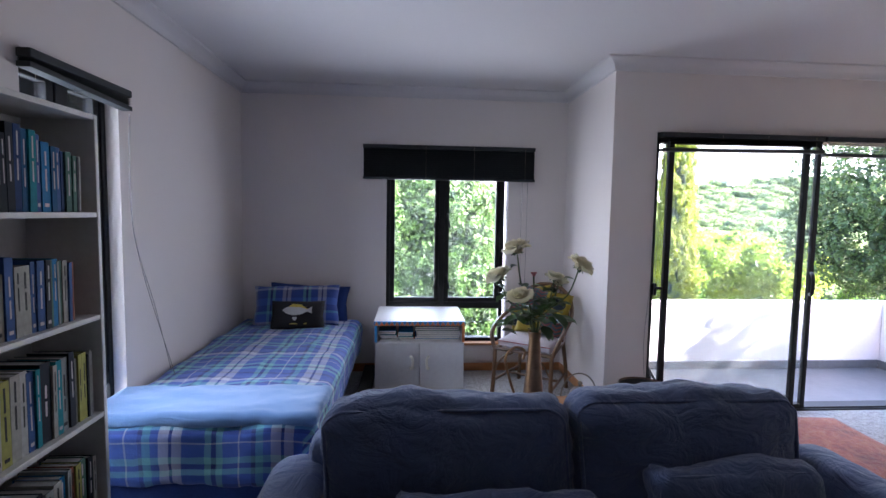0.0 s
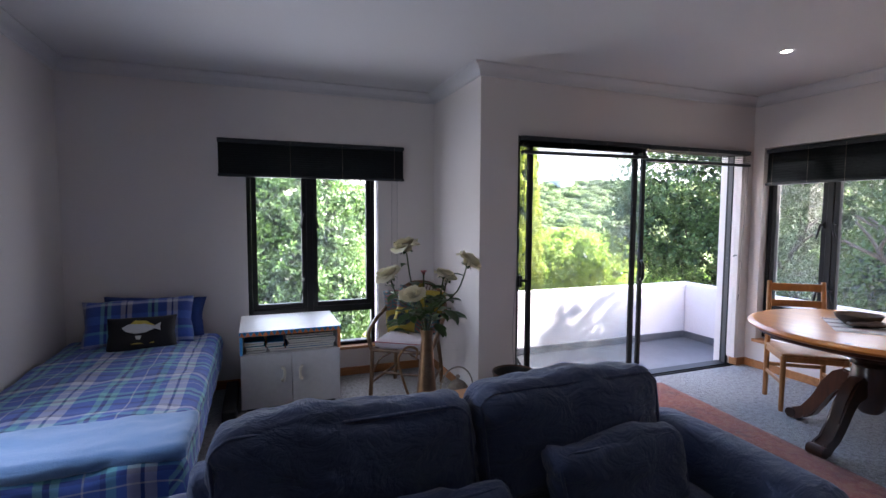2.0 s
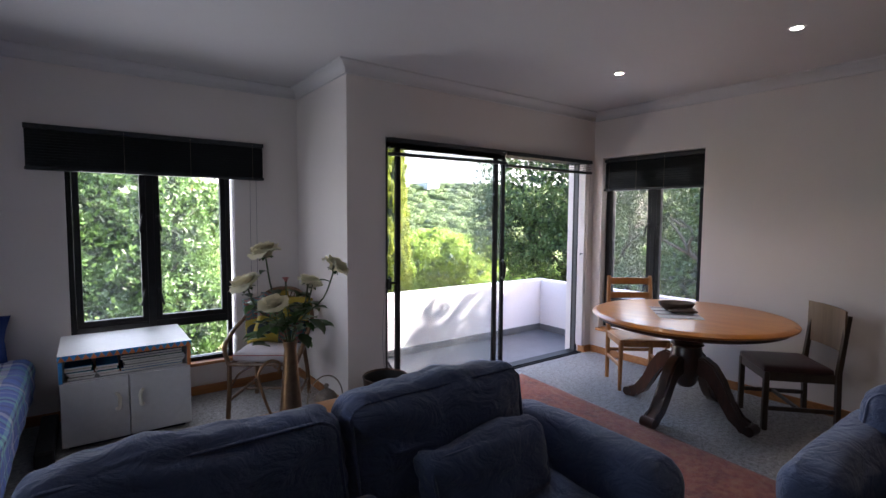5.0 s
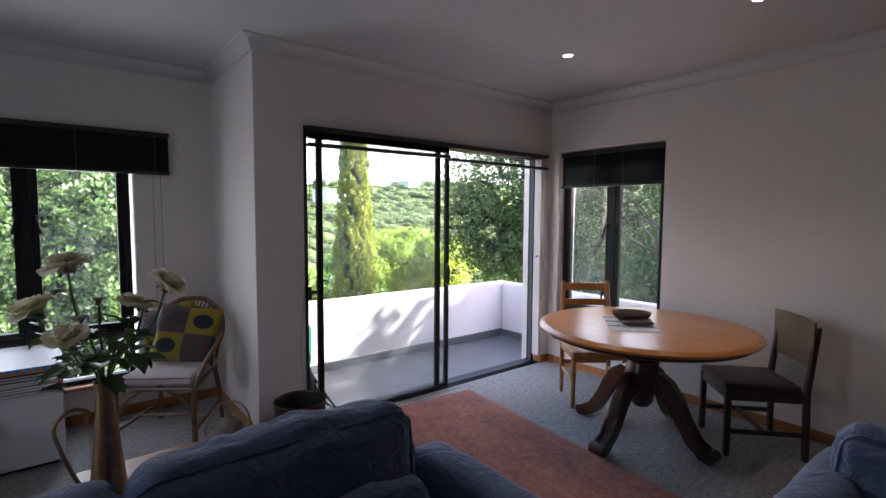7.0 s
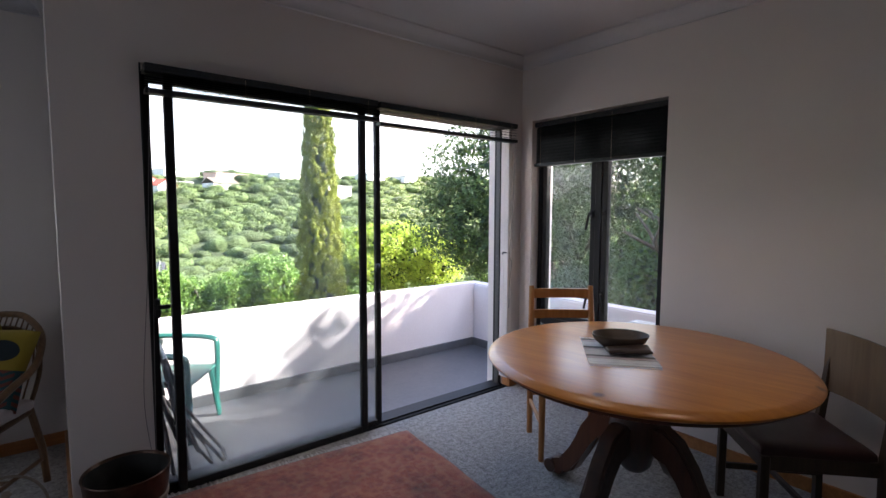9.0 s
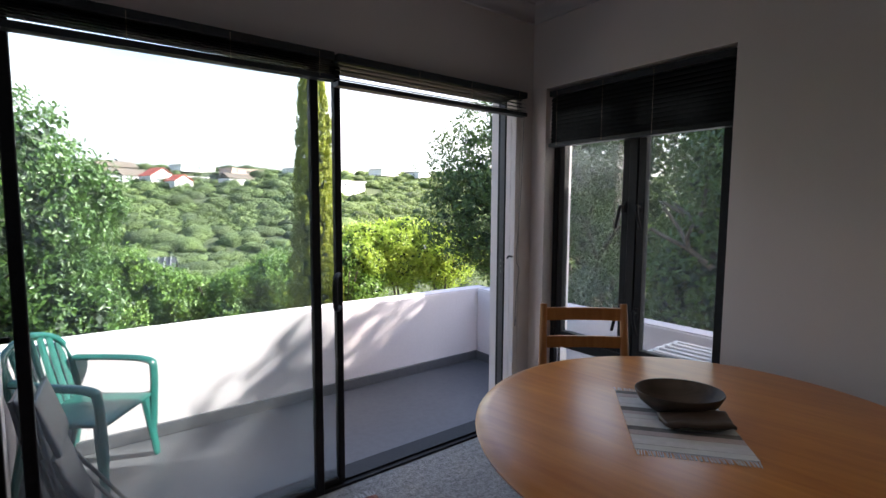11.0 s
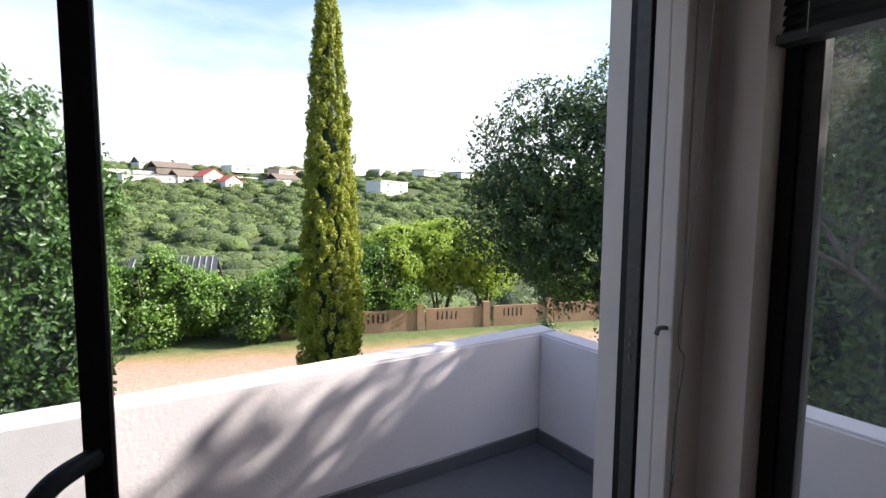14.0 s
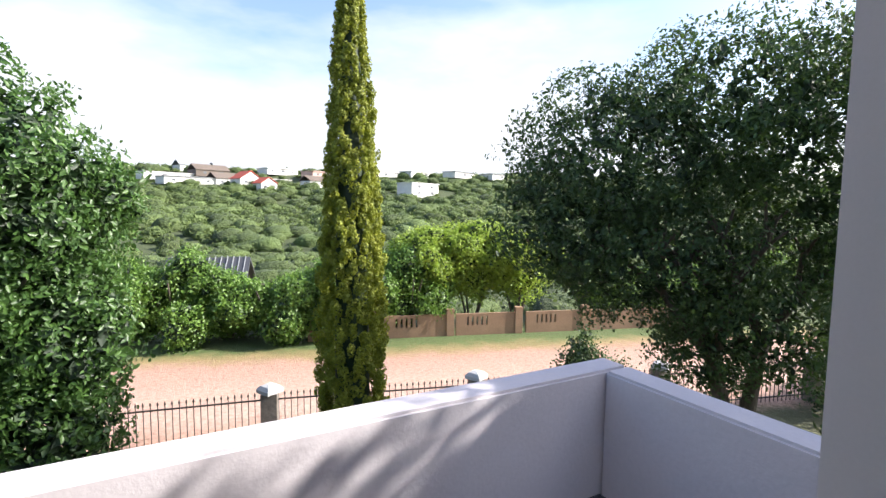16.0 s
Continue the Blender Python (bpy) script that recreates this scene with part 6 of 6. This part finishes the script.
def bush(name, label, u, v, w, h, leaves, size, mat, seed, lift=0.0, dome=False):
    x, y = site(u, v)
    z0 = terrain(x, y)
    random.seed(seed)
    lobes = []
    for k in range(10):
        a, q = random.uniform(0, 6.28), random.uniform(0.1, 0.95)
        lobes.append(((w * q * math.cos(a), 0.6 * w * q * math.sin(a), lift + (h - lift) * random.uniform(0.22, 0.80 - 0.25 * q)), (w * random.uniform(0.28, 0.52), w * random.uniform(0.28, 0.46), (h - lift) * random.uniform(0.16, 0.27))))
    if dome:
        lobes = [((0, 0, 0.56 * h), (0.78 * w, 0.62 * w, 0.34 * h))]
        for k in range(15):
            a, e = random.uniform(0, 6.28), random.uniform(0.0, 1.3)
            q, k2 = math.cos(e), random.uniform(0.24, 0.36)
            lobes.append(((0.80 * w * q * math.cos(a), 0.64 * w * q * math.sin(a), 0.52 * h + 0.34 * h * math.sin(e)), (w * k2, w * k2, 0.8 * w * k2)))
    root = thing(name, label, "bush", pose(x, y, z0), "bushes along the track")
    bm = bmesh.new()
    for k in range(4):
        a = random.uniform(0, 6.28)
        tube(smooth_path([(0.2 * math.cos(a), 0.2 * math.sin(a), 0), (0.3 * w * math.cos(a), 0.3 * w * math.sin(a), 0.35 * h), (0.5 * w * math.cos(a), 0.5 * w * math.sin(a), 0.62 * h)], 3), [0.07, 0.065, 0.06, 0.055, 0.045, 0.035, 0.03], 6, bm)
    part("stem", bm, BARK, root, smooth=60)
    p, d = crown_points(lobes, leaves, 0.6, 0.55, 0.13)
    p[:, 2] = np.maximum(p[:, 2], 0.05)
    tagged(link("crown", leaf_mesh("crown", p, d, size, 1.25, 0.0), mat, root), kind="stuff")
    # inner leaves in the shade colour darken the gaps of the bush
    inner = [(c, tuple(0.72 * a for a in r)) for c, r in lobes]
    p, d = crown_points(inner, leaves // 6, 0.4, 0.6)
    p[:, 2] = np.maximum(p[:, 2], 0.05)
    tagged(link("shade_foliage", leaf_mesh("shade_foliage", p, d, size * 2.0, 1.25, 0.0), LEAF_SHADE, root), kind="stuff")


HEDGE = [(-14, 10.8, 3.2, 4.2, LEAF_HEDGE), (-10.5, 10.6, 3.0, 3.8, LEAF_HEDGE), (-7.6, 10.4, 2.7, 4.0, LEAF_HEDGE), (-5.2, 10.2, 2.6, 4.2, LEAF_HEDGE), (-3.2, 9.9, 2.4, 3.7, LEAF_HEDGE), (-1.2, 9.8, 2.4, 3.6, LEAF_HEDGE), (0.8, 9.8, 2.4, 3.7, LEAF_HEDGE), (2.6, 9.9, 2.4, 4.0, LEAF_HEDGE), (4.6, 10.3, 2.5, 4.1, LEAF_HEDGE),
         (5.9, 11.2, 2.2, 4.9, LEAF_LIME), (7.9, 11.3, 2.3, 5.3, LEAF_LIME), (10.3, 11.2, 2.4, 4.9, LEAF_LIME), (14.2, 11.2, 2.4, 3.0, LEAF_HEDGE), (17.5, 11.6, 2.6, 2.9, LEAF_HEDGE), (21.0, 11.5, 3.0, 3.4, LEAF_HEDGE), (25.0, 11.0, 3.2, 4.8, LEAF_HEDGE)]
for i, (u, v, w, h, mat) in enumerate(HEDGE):
    bush("bush", "tall sunlit bright green bush behind the plank wall" if mat is LEAF_LIME else "dense green hedge bush along the verge", u, v, w, h, (32000 if mat is LEAF_LIME else 17000) if -8 < u < 16 else 8000, 0.105, mat, 40 + i, 0.5 if u > 6 else 0.1, mat is LEAF_LIME)
for i, (u, v, w, h) in enumerate(((7.5, -0.7, 0.80, 2.9), (8.3, -0.7, 0.55, 2.95), (16.0, -1.0, 1.5, 2.6), (19, 0.0, 1.8, 3.0))):
    bush("shrub", "small dark conical shrub beside the fence", u, v, w, h, 4200, 0.06, LEAF_DARK, 70 + i)

# ---- iron fence along the garden ----
IRON = surface("rusty_black_iron", (0.018, 0.014, 0.012), (0.05, 0.036, 0.028), 0.6, grain=40, bump=0.1)
STONE = surface("pillar_stone", (0.11, 0.095, 0.08), (0.22, 0.19, 0.16), 0.9, grain=14, stain=4, bump=0.5, depth=0.02)
CAPSTONE = surface("pillar_cap_paint", (0.40, 0.40, 0.40), (0.54, 0.54, 0.53), 0.8, grain=20, bump=0.1)
POSTS = [site(u, v) for u, v in ((-11.5, -0.9), (-5.3, -0.5), (0, 0), (5.1, 0.1), (10.4, 0.0), (15.6, 0.0))]
for x, y in POSTS:
    p = thing("fence_pillar", "square stone fence pillar with a pale cap", "pillar", pose(x, y, GROUND, 0, 0, -17), "garden fence pillars")
    part("shaft", boxes((-0.19, -0.19, 0, 0.19, 0.19, 1.28), bevel=0.015), STONE, p)
    part("cap", lathe([(0, 1.28), (0.31, 1.28), (0.31, 1.36), (0.22, 1.44), (0.08, 1.48), (0, 1.485)], 4), CAPSTONE, p, "pale painted pointed cap")
SPIKE = None
for (x0, y0), (x1, y1) in zip(POSTS, POSTS[1:]):
    L = math.hypot(x1 - x0, y1 - y0)
    f = thing("fence_panel", "black iron fence panel with pointed bars", "fence", pose(x0, y0, GROUND, 0, 0, math.degrees(math.atan2(y1 - y0, x1 - x0))), "garden fence panels")
    for z in (0.18, 1.08):
        part("rail", boxes((0.19, -0.014, z, L - 0.19, 0.014, z + 0.035)), IRON, f)
    k = int(L / 0.155)
    if SPIKE is None:
        bm = boxes((-0.008, -0.008, 0.05, 0.008, 0.008, 1.20))
        lathe([(0, 1.30), (0.024, 1.225), (0.012, 1.19), (0, 1.19)], 6, bm)
        SPIKE = bpy.data.meshes.new("picket")
        bm.to_mesh(SPIKE), bm.free()
        SPIKE.materials.append(IRON)
    for i in range(1, k):
        ob = new("picket", SPIKE)
        ob.parent, ob.location = f, (0.19 + (L - 0.38) * i / k, 0, 0)

# ---- slotted plank wall across the track ----
TAN = surface("tan_painted_wall", (0.20, 0.125, 0.075), (0.31, 0.20, 0.125), 0.9, grain=18, stain=1.2, bump=0.25, depth=0.01)
for k, (u0, u1) in enumerate(((0.2, 3.3), (3.4, 6.5), (6.6, 9.7), (9.9, 13.0), (13.1, 16.2), (16.3, 19.4))):
    x, y = site(u0, 9.0)
    w = thing("garden_wall", "low tan slotted garden wall across the track", "wall", pose(x, y, GROUND, 0, 0, math.degrees(math.atan2(UX[1], UX[0]))), "tan wall panels")
    L = u1 - u0
    part("pier", boxes((L - 0.35, -0.12, 0, L, 0.12, 1.22), bevel=0.01), TAN, w)
    slots = [(0.5 + 0.22 * i, 0.5 + 0.22 * i + 0.08, 0.45, 0.85) for i in range(5)]
    part("panel", boxes(*wall_x(0, L - 0.35, -0.06, 0.06, slots, 0.0, 0.98)), TAN, w)

# ---- dark ribbed roof beyond the hedge ----
ROOFDARK = surface("dark_sheet_roof", (0.030, 0.032, 0.038), (0.065, 0.068, 0.075), 0.5, grain=8, stain=0.6, bump=0.1)
WHITEWALL = surface("white_house_wall", (0.58, 0.57, 0.55), (0.72, 0.71, 0.69), 0.9, grain=2, stain=0.2, bump=0.0)
REDROOF = surface("red_tile_roof", (0.36, 0.06, 0.035), (0.48, 0.10, 0.06), 0.8, grain=3, stain=0.4, bump=0.0)
PINKWALL = surface("salmon_house_wall", (0.48, 0.32, 0.27), (0.56, 0.40, 0.34), 0.9, grain=2, stain=0.2, bump=0.0)
GREYROOF = surface("grey_sheet_roof", (0.16, 0.17, 0.18), (0.28, 0.29, 0.30), 0.7, grain=2, stain=0.3, bump=0.0)
BROWNROOF = surface("brown_tile_roof", (0.09, 0.07, 0.055), (0.15, 0.12, 0.095), 0.8, grain=3, stain=0.4, bump=0.0)
DARKPANE = surface("dark_window_pane", (0.10, 0.11, 0.12), (0.16, 0.17, 0.18), 0.15, grain=2, bump=0.0)


def house(x, y, wide, deep, storeys, roof, wall, roof_mat, label, turn=24, sink=0.6, base=None):
    z = terrain(x, y) if base is None else base
    h = 2.8 * storeys
    root = thing("house", label, "house", pose(x, y, z - sink, 0, 0, turn), "houses on the hill")
    part("wall", boxes((-wide / 2, -deep / 2, 0, wide / 2, deep / 2, h + sink)), wall, root)
    top = h + sink
    if roof == "flat":
        part("roof", boxes((-wide / 2 - 0.4, -deep / 2 - 0.6, top, wide / 2 + 0.4, deep / 2 + 0.4, top + 0.35)), roof_mat, root)
    else:
        g = [(-deep / 2 - 0.5, top - 0.1), (0, top + 0.32 * deep), (deep / 2 + 0.5, top - 0.1), (deep / 2 + 0.5, top + 0.12), (0, top + 0.32 * deep + 0.25), (-deep / 2 - 0.5, top + 0.12)]
        if roof == "end":
            part("gable", prism([(-wide / 2, top), (wide / 2, top), (0, top + 0.30 * wide)], -deep / 2 + 0.02, deep / 2 - 0.02, axis="y"), wall, root)
            g = [(-wide / 2 - 0.4, top - 0.15), (0, top + 0.33 * wide), (wide / 2 + 0.4, top - 0.15), (wide / 2 + 0.4, top + 0.1), (0, top + 0.33 * wide + 0.28), (-wide / 2 - 0.4, top + 0.1)]
            part("roof", prism(g, -deep / 2 - 0.4, deep / 2 + 0.4, axis="y"), roof_mat, root)
        else:
            part("roof", prism(g, -wide / 2 - 0.4, wide / 2 + 0.4, axis="x"), roof_mat, root)
    n = max(2, int(wide / 6.5))
    for s in range(storeys):
        for i in range(n):
            cx = -wide / 2 + wide * (i + 0.5) / n
            z0 = sink + 2.8 * s + 0.8
            win = part("window", boxes((cx - (0.7, 1.3, 0.9)[i % 3], -deep / 2 - 0.04, z0, cx + (0.8, 1.2, 0.5)[(i + s) % 3], -deep / 2 - 0.005, z0 + (1.1, 1.3)[(i + s) % 2])), DARKPANE, root)
        if s and wide > 19.5:
            part("balcony", boxes((-wide / 2, -deep / 2 - 1.2, sink + 2.8 * s - 0.2, wide / 2, -deep / 2, sink + 2.8 * s)), WHITEWALL, root)
    return root


low = house(6.0, 51.0, 6.0, 10.0, 1, "ridge", BROWNROOF, ROOFDARK, "low house with a dark ribbed sheet roof below the hedge", -14, 0.5, -9.5)
for i in range(13):
    x = -3.0 + 6.0 * i / 12
    part("roof_rib", prism([(-5.5, 3.44), (-5.5, 3.56), (0, 6.87), (0, 6.75)], x - 0.03, x + 0.03, axis="x"), GREYROOF, low, "pale roof rib")
HOUSES = [(0, 286, 26, 9, 1, "flat", WHITEWALL, WHITEWALL, "long low white house on the hillside"),
          (8, 262, 24, 9, 1, "flat", WHITEWALL, GREYROOF, "long white flat-roofed house on the slope"),
          (19, 292, 18, 9, 1, "ridge", BROWNROOF, BROWNROOF, "brown-roofed house among trees"),
          (24, 268, 12, 9, 1, "ridge", WHITEWALL, BROWNROOF, "small house with a brown roof"),
          (33, 255, 11, 9, 1, "end", WHITEWALL, REDROOF, "white cottage with a red tiled gable roof"),
          (39, 238, 8, 7, 1, "end", WHITEWALL, REDROOF, "small white cottage with a red roof"),
          (48, 268, 15, 8, 1, "flat", GREYROOF, WHITEWALL, "low grey-blue house on the slope"),
          (55, 296, 20, 10, 1, "flat", WHITEWALL, WHITEWALL, "two-storey white house on the ridge"),
          (76, 280, 20, 10, 1, "flat", PINKWALL, PINKWALL, "salmon-coloured house on the ridge"),
          (66, 252, 14, 8, 1, "ridge", WHITEWALL, BROWNROOF, "white house with a brown roof"),
          (12, 318, 18, 9, 1, "ridge", WHITEWALL, GREYROOF, "pale house on the skyline"),
          (30, 336, 16, 9, 1, "ridge", WHITEWALL, GREYROOF, "pale house on the skyline"),
          (112, 282, 24, 10, 1, "flat", WHITEWALL, WHITEWALL, "long white modern house on the ridge"),
          (128, 266, 18, 9, 1, "flat", WHITEWALL, WHITEWALL, "white modern house on the ridge"),
          (102, 208, 19, 9, 2, "flat", WHITEWALL, WHITEWALL, "large white two-storey house on the slope"),
          (152, 256, 20, 9, 1, "flat", WHITEWALL, GREYROOF, "low white house on the ridge"),
          (168, 244, 14, 9, 1, "flat", WHITEWALL, GREYROOF, "white house at the end of the ridge")]
for h in HOUSES:
    house(*h)

# ---- valley thicket ----
THICKET = surface("valley_thicket", (0.028, 0.046, 0.013), (0.105, 0.150, 0.042), 0.9, grain=2.6, stain=0.10, bump=1.0, depth=0.5, island=0.38, contrast=0.7)
bm = bmesh.new()
bmesh.ops.create_icosphere(bm, subdivisions=2, radius=1)
iv = np.array([v.co for v in bm.verts])
fi = np.array([[v.index for v in f.verts] for f in bm.faces])
bm.free()
spots = []
random.seed(77)
clear = [(hx, hy, max(a, b) * 0.55) for hx, hy, a, b, *_ in HOUSES]
while len(spots) < 6000:
    v = 17 + 330 * random.random() ** 1.15
    u = random.uniform(-60 - 0.45 * v, 60 + 0.8 * v)
    x, y = site(u, v)
    w = random.choice((0.9, 1.2, 1.5, 1.9, 2.7)) * random.uniform(0.85, 1.15) * (1 + v / 300)
    if any(abs(x - hx) < rr + w and -rr - 0.2 * w < y - hy < rr + w for hx, hy, rr in clear):
        if random.random() < 0.72:
            continue
    if math.hypot(x - 6.2, y - 51) < 9:
        continue
    spots.append((x, y, w))
vs, fs, lp, ln = [], [], [], []
for k, (x, y, w) in enumerate(spots):
    off = np.array([noise.noise(Vector(q * 1.8) + Vector((k * 3.7, 0, 0))) for q in iv])
    tall = random.uniform(0.42, 0.66)
    centre = np.array((x, y, terrain(x, y) + w * 0.15))
    vs.append(iv * (0.86 + 0.34 * off)[:, None] * np.array((w, w, w * tall)) + centre)
    fs.append(fi + k * len(iv))
    n = int(20 + 9 * w)
    d = rng.normal(size=(n, 3))
    d[:, 2] = np.abs(d[:, 2]) * 0.9 - 0.1
    d[:, 1] -= 0.35
    d /= np.linalg.norm(d, axis=1)[:, None]
    o2 = off[np.argmax(d @ iv.T, axis=1)]
    lp.append(d * (0.92 + 0.34 * o2 + 0.16 * rng.random(n))[:, None] * np.array((w, w, w * tall)) + centre)
    ln.append(d)
root = thing("thicket", "dense green coastal bush covering the valley", "bushes")
tagged(root, kind="stuff")
me = bpy.data.meshes.new("undergrowth")
me.from_pydata(np.concatenate(vs).tolist(), [], np.concatenate(fs).tolist())
tagged(link("undergrowth", me, THICKET, root, smooth=175), kind="stuff")
lp, ln = np.concatenate(lp), np.concatenate(ln)
far = lp[:, 1] > 110
for sel, size in ((~far, 0.30), (far, 0.60)):
    tagged(link("foliage", leaf_mesh("foliage", lp[sel], ln[sel], size, 1.3), LEAF_VALLEY, root), kind="stuff")
